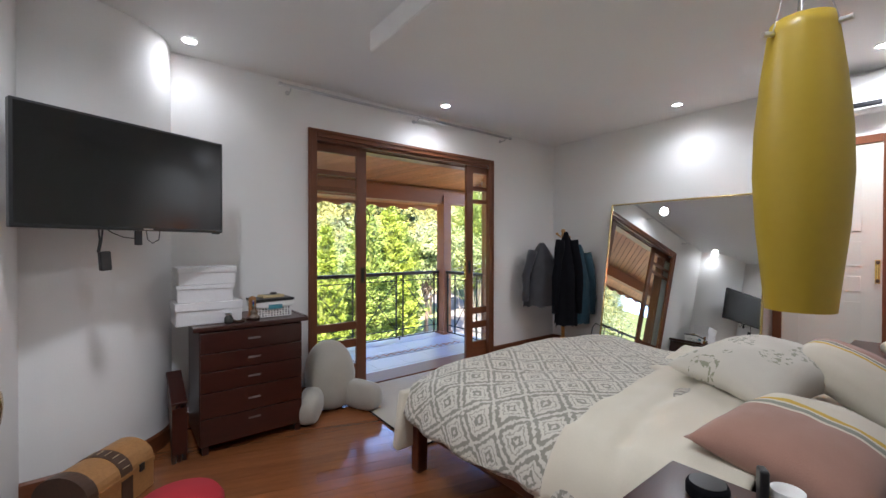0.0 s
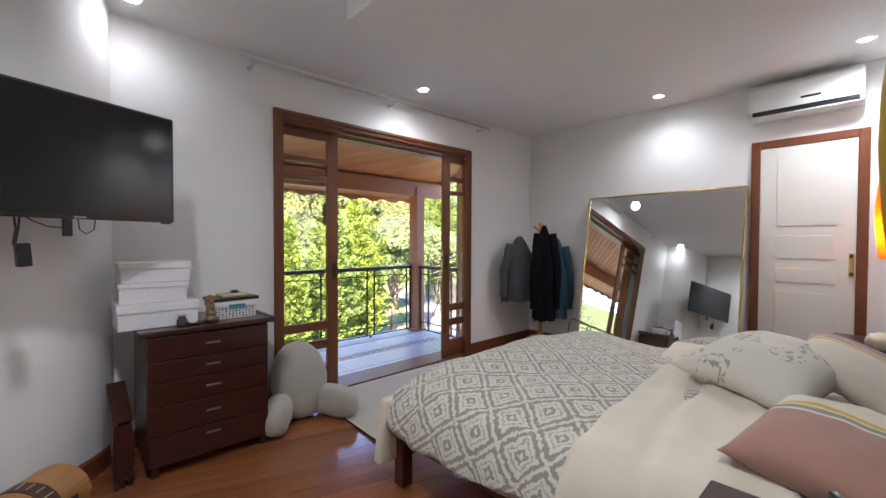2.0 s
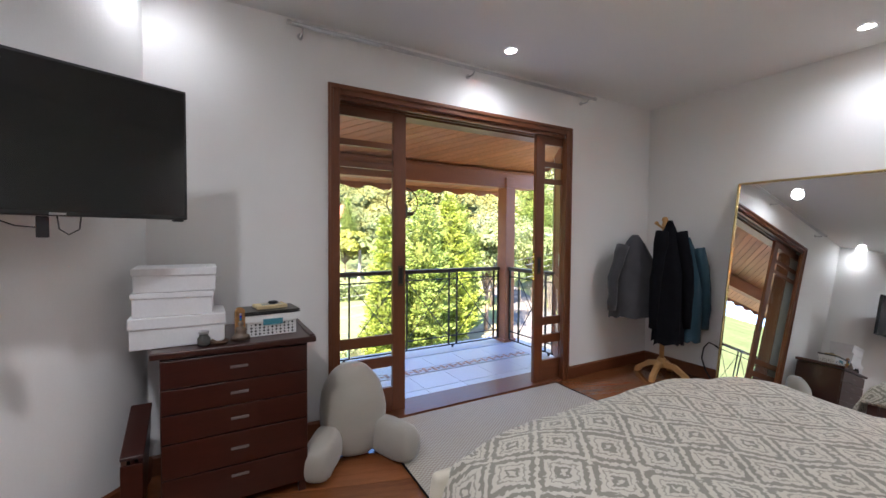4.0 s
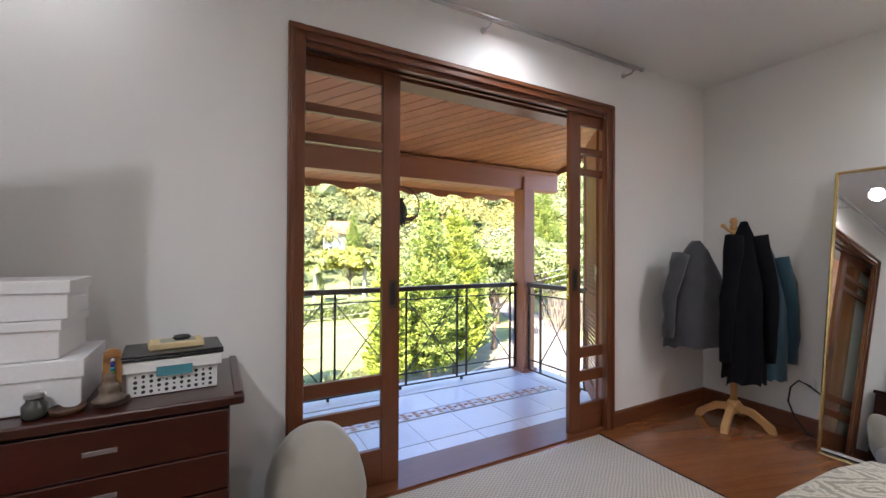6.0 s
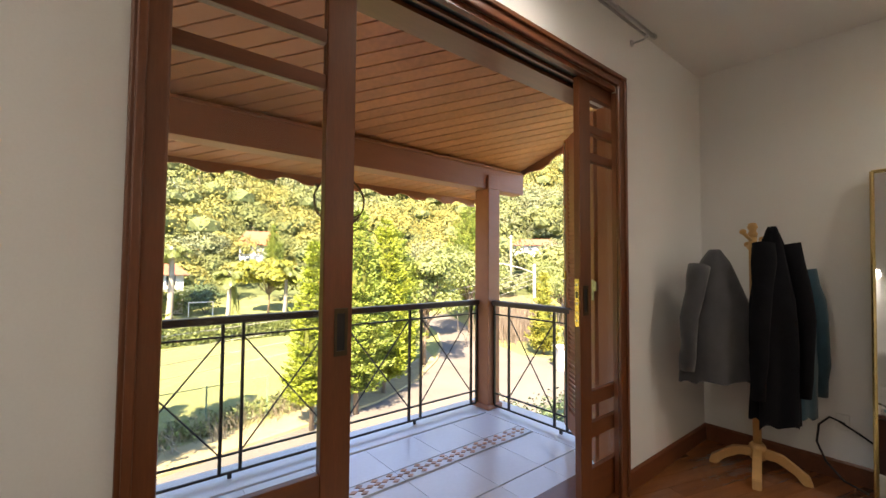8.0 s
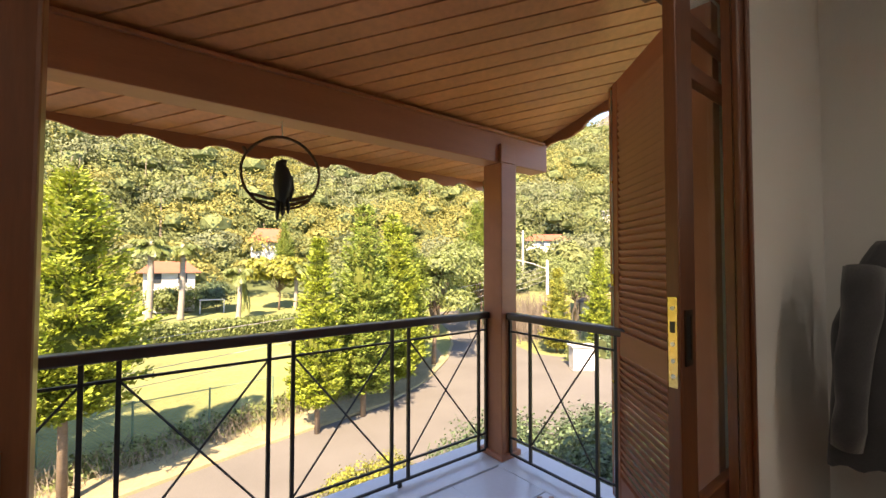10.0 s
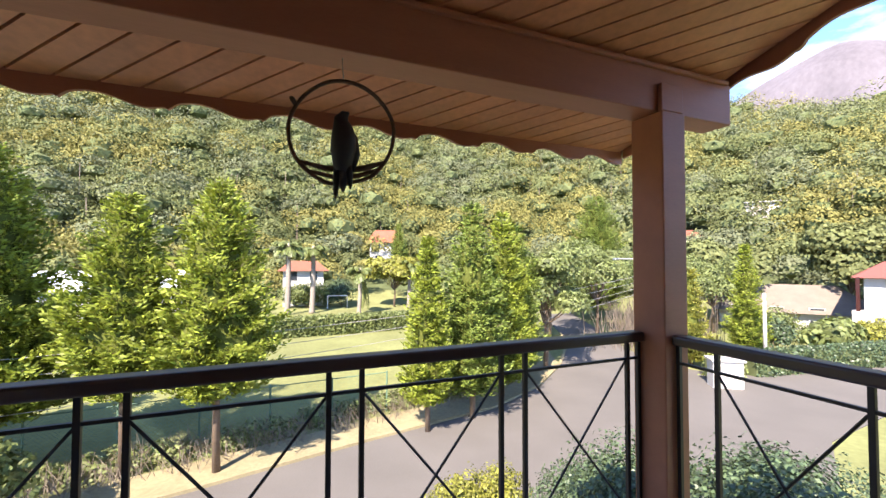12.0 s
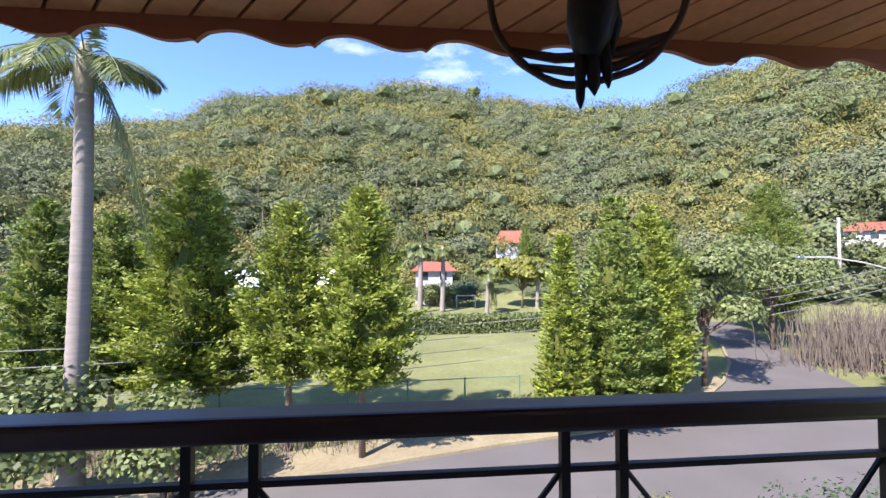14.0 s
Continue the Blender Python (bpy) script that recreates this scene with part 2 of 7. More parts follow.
    mx.inputs["B"].default_value = ink
    nt.links.new(mx.outputs["Result"], b.inputs["Base Color"])
    if kind == "weave":
        bp = [n for n in nt.nodes if n.type == "BUMP"][0]
        bp.inputs["Strength"].default_value, bp.inputs["Distance"].default_value = 0.6, 0.006
        nt.links.new(mask, bp.inputs["Height"])
    return m


DAMASK, SPRIG, WEAVE = patterned("damask quilt", "damask"), patterned("sprigged cotton", "sprig"), patterned("woven rug", "weave")


# ---- building helpers ----
def finish(name, bm, mat, smooth=False):
    me = bpy.data.meshes.new(name)
    bm.to_mesh(me)
    bm.free()
    for m in (mat if isinstance(mat, (list, tuple)) else (mat,)):
        me.materials.append(m)
    if smooth:
        me.shade_smooth()
    return me


def thing(name, label, category, loc=(0, 0, 0), turn=0.0, group="", kind=""):
    e = new(name)
    e.empty_display_size = 0.1
    e.matrix_basis = pose(*loc, 0, 0, turn)
    return tagged(e, label, category, group, kind)


def part(name, bm, mat, parent, label="", smooth=False):
    ob = new(name, finish(name, bm, mat, smooth))
    ob.parent = parent
    return tagged(ob, label)


def piece(name, me, parent, m):
    ob = new(name, me)
    ob.parent = parent
    ob.matrix_basis = m
    return ob


def structure(name, bm, mat, label="", smooth=False):
    return tagged(new(name, finish(name, bm, mat, smooth)), label, kind="structure")


def solid(name, bm, mat, label, category, smooth=False, group="", kind=""):
    return tagged(new(name, finish(name, bm, mat, smooth)), label, category, group, kind)


def box(a, b, bevel=0.0, bm=None, m=None, segs=2):
    """A box from corner a to corner b with rounded edges, added to bm."""
    bm = bm or bmesh.new()
    made = bmesh.ops.create_cube(bm, size=1)["verts"]
    for v in made:
        v.co = Vector([(a[i] + b[i]) / 2 + v.co[i] * (b[i] - a[i]) for i in range(3)])
    if bevel:
        edges = {e for v in made for e in v.link_edges}
        r = bmesh.ops.bevel(bm, geom=list(edges), offset=bevel, segments=segs, affect="EDGES", profile=0.5)
        made = [v for v in r["verts"]] + [v for v in made if v.is_valid]
    if m is not None:
        for v in {v for v in made if v.is_valid}:
            v.co = m @ v.co
    return bm


def tube(points, radius, sides=8, bm=None, closed=False):
    """A round bar along points; radius is a number or one for each point."""
    bm = bm or bmesh.new()
    pts = [Vector(p) for p in points]
    n = len(pts)
    radii = [radius] * n if isinstance(radius, (int, float)) else radius
    rings = []
    up = None
    for i, p in enumerate(pts):
        if closed:
            d = pts[(i + 1) % n] - pts[i - 1]
        else:
            d = pts[min(i + 1, n - 1)] - pts[max(i - 1, 0)]
        d.normalize()
        if up is None:
            up = d.orthogonal().normalized()
        up = (up - d * up.dot(d)).normalized()
        side = d.cross(up)
        rings.append([bm.verts.new(p + (up * math.cos(2 * math.pi * k / sides) + side * math.sin(2 * math.pi * k / sides)) * radii[i]) for k in range(sides)])
    for i in range(n if closed else n - 1):
        a, c = rings[i], rings[(i + 1) % n]
        for k in range(sides):
            bm.faces.new((a[k], a[(k + 1) % sides], c[(k + 1) % sides], c[k]))
    if not closed:
        bm.faces.new(rings[0][::-1])
        bm.faces.new(rings[-1])
    return bm


def lathe(profile, sides=32, bm=None, at=(0, 0, 0)):
    """A body of revolution about z from (radius, height) pairs."""
    bm = bm or bmesh.new()
    o = Vector(at)
    rings = []
    for r, z in profile:
        if r <= 1e-5:
            rings.append([bm.verts.new(o + Vector((0, 0, z)))])
        else:
            rings.append([bm.verts.new(o + Vector((r * math.cos(2 * math.pi * k / sides), r * math.sin(2 * math.pi * k / sides), z))) for k in range(sides)])
    for a, c in zip(rings, rings[1:]):
        for k in range(sides):
            k2 = (k + 1) % sides
            if len(a) == 1 and len(c) > 1:
                bm.faces.new((a[0], c[k2], c[k]))
            elif len(c) == 1 and len(a) > 1:
                bm.faces.new((a[k], a[k2], c[0]))
            elif len(a) > 1:
                bm.faces.new((a[k], a[k2], c[k2], c[k]))
    return bm


def sheet_uv(nx, ny, place, size=(1, 1), bm=None):
    """A grid whose vertices lie at place(u, v), u and v from 0 to 1, with a UV map in metres."""
    bm = bm or bmesh.new()
    lay = bm.loops.layers.uv.verify()
    vs = [[bm.verts.new(place(i / nx, j / ny)) for j in range(ny + 1)] for i in range(nx + 1)]
    for i in range(nx):
        for j in range(ny):
            f = bm.faces.new((vs[i][j], vs[i + 1][j], vs[i + 1][j + 1], vs[i][j + 1]))
            for l, (a, c) in zip(f.loops, ((i, j), (i + 1, j), (i + 1, j + 1), (i, j + 1))):
                l[lay].uv = (a / nx * size[0], c / ny * size[1])
    return bm


def pillow_bm(w, d, h, seed, n=26, sag=0.12):
    """A stuffed cushion lying in x and y, with pinched corners and soft creases."""
    bm = bmesh.new()
    lay = bm.loops.layers.uv.verify()

    def at(u, v, sign):
        x, y = 2 * u - 1, 2 * v - 1
        edge = max(0.0, (1 - abs(x) ** 2.6) * (1 - abs(y) ** 2.6)) ** 0.5
        pull = 1 - 0.10 * (1 - abs(y) ** 2) * abs(x) ** 3
        pully = 1 - 0.10 * (1 - abs(x) ** 2) * abs(y) ** 3
        wob = noise.noise(Vector((x * 2.1, y * 2.1, seed + sign))) * 0.10 + noise.noise(Vector((x * 6, y * 6, seed * 2 + sign))) * 0.03
        return Vector((x * w / 2 * pull, y * d / 2 * pully, sign * h / 2 * edge * (1 + wob) - sag * h * abs(x * y)))
    for sign in (1, -1):
        vs = [[bm.verts.new(at(i / n, j / n, sign)) for j in range(n + 1)] for i in range(n + 1)]
        for i in range(n):
            for j in range(n):
                q = (vs[i][j], vs[i + 1][j], vs[i + 1][j + 1], vs[i][j + 1])
                f = bm.faces.new(q if sign > 0 else q[::-1])
                for l in f.loops:
                    l[lay].uv = (l.vert.co.x + w / 2, l.vert.co.y + d / 2)
    bmesh.ops.remove_doubles(bm, verts=bm.verts, dist=0.0008)
    return bm


def prism(outline, z0, z1, bm=None):
    """A flat outline in x and y, made solid from z0 to z1."""
    bm = bm or bmesh.new()
    lo = [bm.verts.new((x, y, z0)) for x, y in outline]
    hi = [bm.verts.new((x, y, z1)) for x, y in outline]
    bm.faces.new(lo[::-1])
    bm.faces.new(hi)
    n = len(lo)
    for i in range(n):
        bm.faces.new((lo[i], lo[(i + 1) % n], hi[(i + 1) % n], hi[i]))
    bmesh.ops.recalc_face_normals(bm, faces=bm.faces)
    return bm


def quads_mesh(name, verts, mat, tris=False):
    """A mesh of loose quads from an array of shape (n, 4, 3)."""
    v = np.asarray(verts, dtype=np.float32).reshape(-1, 3)
    k = verts.shape[1]
    n = len(v) // k
    me = bpy.data.meshes.new(name)
    me.vertices.add(len(v))
    me.vertices.foreach_set("co", v.ravel())
    me.loops.add(n * k)
    me.loops.foreach_set("vertex_index", np.arange(n * k, dtype=np.int32))
    me.polygons.add(n)
    me.polygons.foreach_set("loop_start", np.arange(0, n * k, k, dtype=np.int32))
    me.materials.append(mat)
    me.update(calc_edges=True)
    return me


# ---- the room ----
def right_wall_x(y):
    return 3.365 + 0.035 * y


WT = 0.22                       # thickness of the door wall
OX0, OX1, OZ = 0.07, 2.135, 2.235   # the balcony opening
BACK, LEFT = -3.5, -1.65
structure("floor_base", prism([(LEFT - 0.2, BACK - 2), (3.6, BACK - 2), (3.6, 0.12), (LEFT - 0.2, 0.12)], -0.2, -0.012), FLOORWOOD)

# door wall: an inner and an outer skin with the pocket for the sliding leaves between them
for tag, x0, x1, z0, z1 in (("left", -1.05, OX0, 0, CEIL), ("right", OX1, 3.6, 0, CEIL), ("head", OX0, OX1, OZ, CEIL)):
    bm = box((x0, 0, z0), (x1, 0.02, z1))
    box((2.42 if tag == "right" else x0, 0.135, z0), (2.42 if tag == "head" else x1, WT, z1 + 0.4), bm=bm)
    if tag == "head":
        box((x0, 0.02, z1 - 0.3), (x1, 0.135, z1), bm=bm)
    else:
        e = x0 if tag == "left" else x1 - 0.05
        box((e, 0.02, z0), (e + 0.05, 0.135, z1), bm=bm)
    structure("wall_north_" + tag, bm, PLASTER, "white plastered wall beside the balcony doors")
# unseen stretch of wall, added to keep the sun off the balcony
structure("wall_house_outside", box((-7, 0.135, -7.3), (-1.05, WT, 3.1)), PLASTER, "unseen white wall added to keep the sun off the balcony")
structure("wall_lower_storey", box((-7, 0.2, -7.3), (3.6, 0.36, -0.25)), PLASTER, "white plastered wall of the lower storey")
structure("wall_east_outside", prism([(3.6, BACK - 2), (3.75, BACK - 2), (3.75, WT), (3.6, WT)], -7.3, 3.1), PLASTER)

# right wall, slightly out of square
u0, u1 = 0.0, BACK - 0.1
structure("wall_east", prism([(right_wall_x(u0), u0), (right_wall_x(u0) + 0.2, u0), (right_wall_x(u1) + 0.2, u1), (right_wall_x(u1), u1)], 0, CEIL), PLASTER, "white plastered wall behind the leaning mirror")

# the bulging wall behind the television
bulge = [(-0.965, 0.0)]
for i in range(41):
    a = radians(-1 - 89 * i / 40)
    bulge.append((-1.62 + 0.65 * math.cos(a), 0.0 + 0.505 * math.sin(a)))
bulge += [(LEFT, -0.505)]
outline = bulge + [(LEFT, 0.0)]
bm = prism(outline, 0, CEIL)
structure("wall_curved", bm, PLASTER, "white plastered wall that bulges into the room")
structure("wall_west", box((LEFT - 0.15, BACK - 2, 0), (LEFT, 0.0, CEIL)), PLASTER)
# back wall with the doorway through which one comes in
DW0, DW1 = -1.45, -0.55
structure("wall_south_left", box((LEFT, BACK - 0.15, 0), (DW0, BACK, CEIL)), PLASTER)
structure("wall_south_right", box((DW1, BACK - 0.15, 0), (3.5, BACK, CEIL)), PLASTER)
structure("wall_south_head", box((DW0, BACK - 0.15, 2.1), (DW1, BACK, CEIL)), PLASTER)
structure("wall_hall", box((LEFT, BACK - 2, 0), (3.5, BACK - 1.9, CEIL)), PLASTER)
structure("ceiling", prism([(LEFT - 0.2, BACK - 2), (3.7, BACK - 2), (3.7, 0.02), (LEFT - 0.2, 0.02)], CEIL, CEIL + 0.1), CEILING, "white plaster ceiling")
panel = prism([(-0.01, -1.11), (1.89, -1.125), (1.74, -3.42), (-0.06, -3.42)], 2.52, CEIL - 0.002)
bmesh.ops.bevel(panel, geom=[e for e in panel.edges if all(abs(v.co.z - 2.52) < 1e-4 for v in e.verts)], offset=0.006, segments=2, affect="EDGES")
structure("ceiling_panel", panel, CEILING, "dropped white plaster ceiling panel")
# unseen flat roof above the ceiling, added to block the sun
structure("roof_slab", box((-7, BACK - 2, 3.1), (3.75, WT, 3.25)), PLASTER)

# baseboards
def base_run(name, pts, h=0.11, d=0.016):
    bm = bmesh.new()
    lay = []
    for i, (x, y) in enumerate(pts):
        p = Vector((x, y))
        q = Vector(pts[min(i + 1, len(pts) - 1)]) - Vector(pts[max(i - 1, 0)])
        nrm = Vector((-q.y, q.x)).normalized()
        lay.append([bm.verts.new((*(p + nrm * dd), z)) for dd, z in ((0.002, 0), (d, 0), (d, h - 0.012), (d * 0.45, h), (0.002, h))])
    for a, c in zip(lay, lay[1:]):
        for k in range(4):
            bm.faces.new((a[k], a[k + 1], c[k + 1], c[k]))
    bm.faces.new(lay[0])
    bm.faces.new(lay[-1][::-1])
    bmesh.ops.recalc_face_normals(bm, faces=bm.faces)
    return structure("baseboard_" + name, bm, RAILWOOD, "reddish wooden baseboard")


base_run("north_right", [(3.36, 0.0), (2.21, 0.0)])
base_run("north_left", [(-0.01, 0.0), (-0.955, 0.0)])
base_run("east_far", [(right_wall_x(-2.38), -2.38), (right_wall_x(0), 0)])
base_run("curved", bulge)

# casing and lining of the balcony opening
door_casing = structure("door_casing", box((-0.001, -0.022, 0), (0.075, -0.001, 2.3), 0.006), DOORWOOD, "moulded reddish wooden casing round the balcony doors")
part("side_casing", box((2.13, -0.022, 0), (2.206, -0.001, 2.3), 0.006), DOORWOOD, door_casing)
part("head_casing", box((0.075, -0.022, 2.23), (2.13, -0.001, 2.3), 0.006), RAILWOOD, door_casing)
part("inner_bead", box((0.01, -0.034, 0), (0.03, -0.0225, 2.265), 0.004), DOORWOOD, door_casing)
part("inner_bead", box((2.176, -0.034, 0), (2.196, -0.0225, 2.265), 0.004), DOORWOOD, door_casing)
part("head_bead", box((0.01, -0.034, 2.266), (2.196, -0.0225, 2.288), 0.004), RAILWOOD, door_casing)
part("head_lining", box((0.075, 0.0, 2.205), (2.13, 0.026, 2.232)), RAILWOOD, door_casing)
part("head_lining", box((0.075, 0.068, 2.205), (2.13, 0.082, 2.232)), RAILWOOD, door_casing)
part("head_lining", box((0.075, 0.124, 2.2), (2.13, 0.26, 2.232)), RAILWOOD, door_casing)
part("door_track", box((0.075, 0.028, 2.218), (2.13, 0.066, 2.231)), BLACK, door_casing, "dark sliding door track")
part("door_track", box((0.075, 0.084, 2.218), (2.13, 0.122, 2.231)), BLACK, door_casing, "dark sliding door track")
for x0, x1 in ((0.055, 0.074), (2.131, 2.15)):
    for y0, y1 in ((0.0, 0.026), (0.126, 0.27))[:1 if x0 > 1 else 2]:
        part("side_lining", box((x0, y0, 0), (x1, y1, 2.2)), DOORWOOD, door_casing)
part("threshold", box((0.06, -0.005, -0.012), (2.15, 0.275, 0.012), 0.004), RAILWOOD, door_casing, "worn wooden threshold")


def sliding_leaf(name, x0, x1, y0, y1, lead, label):
    """A glazed leaf: a wide leading stile, four cross bars, five panes."""
    top = 2.214
    leaf = structure(name, box((lead, y0, 0.014), (lead + 0.1, y1, top), 0.004), DOORWOOD, label)
    a, c = (x0, lead) if lead > x0 else (lead + 0.1, x1)
    ym = (y0 + y1) / 2
    bars = [(0.014, 0.20), (0.355, 0.43), (0.52, 0.592), (1.787, 1.833), (1.936, 1.98), (2.135, top)]
    for z0, z1 in bars:
        part("cross_bar", box((a, y0 + 0.003, z0), (c, y1 - 0.003, z1), 0.003), RAILWOOD, leaf)
    for (p, q), (r, s) in zip(bars, bars[1:]):
        g = part("pane", box((a, ym - 0.003, q), (c, ym + 0.003, r)), GLASS, leaf)
        g.visible_shadow = False
    e = x0 if lead > x0 else x1 - 0.09
    part("outer_stile", box((e, y0 + 0.001, 0.014), (e + 0.09, y1 - 0.001, top)), DOORWOOD, leaf)
    return leaf


leaf_l = sliding_leaf("door_1", -0.44, 0.595, 0.086, 0.121, 0.495, "glazed wooden sliding door slid into its wall pocket")
leaf_r = sliding_leaf("door_2", 1.82, 2.84, 0.030, 0.066, 1.82, "glazed wooden sliding door slid into its wall pocket")


def flush_pull(parent, x, y, z):
    bm = box((x - 0.022, y - 0.003, z - 0.075), (x + 0.022, y + 0.001, z - 0.06))
    box((x - 0.022, y - 0.003, z + 0.06), (x + 0.022, y + 0.001, z + 0.075), bm=bm)
    box((x - 0.022, y - 0.003, z - 0.06), (x - 0.014, y + 0.001, z + 0.06), bm=bm)
    box((x + 0.014, y - 0.003, z - 0.06), (x + 0.022, y + 0.001, z + 0.06), bm=bm)
    part("pull_frame", bm, BRONZE, parent, "bronzed flush pull")
    part("pull_recess", box((x - 0.013, y - 0.001, z - 0.059), (x + 0.013, y + 0.0005, z + 0.059)), BLACK, parent)


flush_pull(leaf_l, 0.555, 0.085, 1.02)
flush_pull(leaf_r, 1.865, 0.029, 1.06)
part("lock_plate", box((1.8165, 0.037, 0.93), (1.8198, 0.060, 1.17)), BRASS, leaf_r, "brass lock plate on the door edge")
for z in (0.96, 1.0, 1.045, 1.14):
    part("screw", tube([(1.8155, 0.0485, z), (1.817, 0.0485, z)], 0.006, 10), STEEL, leaf_r)
part("latch_hole", box((1.8158, 0.042, 1.075), (1.8166, 0.055, 1.105)), BLACK, leaf_r)

# curtain rod
rod = thing("curtain_rod", "thin chrome double curtain rod mounted above the balcony doors", "curtain rod", (-0.25, -0.095, 2.575))
L = 2.65
part("rod", tube([(0, 0, 0), (L, 0, 0)], 0.010, 12), STEEL, rod, smooth=True)
part("rear_rod", tube([(0.02, 0.03, 0.004), (L - 0.02, 0.03, 0.004)], 0.007, 10), STEEL, rod, smooth=True)
for x in (0.0, L):
    part("finial", tube([(x - 0.012, 0, 0), (x + 0.012, 0, 0)], 0.015, 12), STEEL, rod)
for x in (0.08, L / 2, L - 0.08):
    part("bracket", tube([(x, 0.0, -0.012), (x, 0.02, -0.035), (x, 0.06, -0.035), (x, 0.094, -0.03)], 0.006, 8), STEEL, rod)
    part("wall_plate", tube([(x, 0.0865, -0.03), (x, 0.094, -0.03)], 0.018, 14), STEEL, rod)

# recessed ceiling spots; the last two are unseen ones added for fill
for i, (sx, sy) in enumerate(SEEN_AND_ADDED_SPOTS):
    s = thing("ceiling_spot", "round recessed ceiling spot with a white rim, lit", "ceiling light", (sx, sy, CEIL), group="recessed ceiling spots")
    part("rim", lathe([(0.052, -0.001), (0.052, -0.008), (0.043, -0.010), (0.040, -0.002)], 28), WHITEPL, s, smooth=True)
    part("lamp_face", lathe([(0.0, -0.012), (0.02, -0.012), (0.036, -0.0065), (0.0385, -0.0025), (0, -0.0025)], 24), BULB, s, "glowing white lamp face")

# television on its arm
TVX = Vector((0.916, 0.400, 0))
tv = thing("television", "wall-mounted flat black television, switched off", "television", (-1.185, -0.787, 1.65), math.degrees(math.atan2(0.374, 0.856)))
W, Hh = 0.934 / 2, 0.272
part("bezel", box((-W, -0.012, -Hh), (W, 0.028, Hh), 0.006), BLACK, tv)
part("screen", box((-W + 0.012, -0.0135, -Hh + 0.018), (W - 0.012, -0.0122, Hh - 0.012)), SCREEN, tv, "glossy dark screen")
part("back_cover", box((-W + 0.08, 0.028, -Hh + 0.05), (W - 0.08, 0.06, Hh - 0.08), 0.015), BLACK, tv)
part("wall_arm", box((-0.04, 0.06, -0.06), (0.04, 0.235, 0.06), 0.005), BLACK, tv)
part("wall_bracket", box((-0.12, 0.235, -0.12), (0.12, 0.255, 0.12), 0.004), BLACK, tv)
part("foot", box((W - 0.05, -0.008, -Hh - 0.008), (W - 0.015, 0.02, -Hh + 0.001), 0.002), BLACK, tv)
part("maker_mark", box((0.03, -0.0138, -Hh + 0.004), (0.075, -0.0121, -Hh + 0.012)), STEEL, tv, "small pale maker's mark")
part("receiver_stick", box((0.0, 0.005, -Hh - 0.075), (0.034, 0.017, -Hh - 0.001), 0.003), BLACK, tv)
part("cable", tube([(0.055, 0.01, -Hh), (0.06, 0.01, -Hh - 0.045), (0.085, 0.01, -Hh - 0.065), (0.115, 0.01, -Hh - 0.045), (0.12, 0.01, -Hh)], 0.0025, 6), BLACK, tv)
part("cable", tube([(0.0, 0.012, -Hh - 0.04), (-0.05, 0.012, -Hh - 0.035), (-0.1, 0.014, -Hh - 0.012), (-0.12, 0.014, -Hh + 0.005)], 0.0025, 6), BLACK, tv)
part("cable", tube([(-0.135, 0.015, -Hh + 0.01), (-0.14, 0.015, -Hh - 0.05), (-0.15, 0.015, -Hh - 0.11)], 0.004, 6), BLACK, tv)
part("cable", tube([(-0.15, 0.022, -Hh + 0.01), (-0.145, 0.02, -Hh - 0.05), (-0.155, 0.018, -Hh - 0.11)], 0.004, 6), BLACK, tv)
part("power_adapter", box((-0.178, 0.0, -Hh - 0.19), (-0.133, 0.034, -Hh - 0.095), 0.006, m=pose(0, 0, 0, 0, -4, 0)), BLACK, tv, "black power adapter hanging by its cable")

# chest of drawers
chest = thing("chest_of_drawers", "dark mahogany chest of five drawers with recessed pulls", "chest of drawers", (-0.555, -0.3, 0))
part("body", box((-0.315, -0.225, 0.05), (0.315, 0.255, 0.765), 0.004), DARKWOOD, chest)
part("top", box((-0.35, -0.255, 0.77), (0.355, 0.265, 0.80), 0.006), DARKWOOD, chest, "polished overhanging top")
part("top_edge", box((0.325, -0.24, 0.8005), (0.35, 0.26, 0.808), 0.003), DARKWOOD, chest)
for sx in (-0.3, 0.27):
    for sy in (-0.23, 0.21):
        part("foot", box((sx, sy, 0.0), (sx + 0.035, sy + 0.035, 0.05), 0.003), DARKWOOD, chest)
zs = [0.055, 0.225, 0.385, 0.515, 0.63, 0.762]
PULL = material("grey brown drawer pull", (0.16, 0.13, 0.12), 0.5, var=0.1)
for a, c in zip(zs, zs[1:]):
    d = part("drawer_front", box((-0.311, -0.243, a + 0.003), (0.311, -0.2255, c - 0.003), 0.003), DARKWOOD, chest)
    z = (a + c) / 2 if a > 0.06 else c - 0.05
    bm = box((-0.038, -0.2465, z - 0.011), (0.038, -0.2435, z + 0.011), 0.0012)
    for v in bm.verts:
        if abs(v.co.x) > 0.03:
            v.co.z = z + (v.co.z - z) * 0.6
    part("pull", bm, PULL, d, "pale recessed drawer pull")

# three shoe boxes in a stack
def shoe_box(x, y, z, w, d, h, turn, lid, label):
    b = thing("shoe_box", label, "box", (x, y, z), turn, group="shoe boxes on the chest")
    bm = box((-w / 2, -d / 2, 0), (w / 2, d / 2, h), 0.003)
    part("box", bm, CARD, b)
    bm = box((-w / 2 - 0.006, -d / 2 - 0.006, h - lid), (w / 2 + 0.006, d / 2 + 0.006, h + 0.004), 0.003)
    for v in bm.verts:
        v.co.z += 0.006 * noise.noise(v.co * 9) if v.co.z < h - 0.01 else 0
    part("lid", bm, CARD, b)
    return b


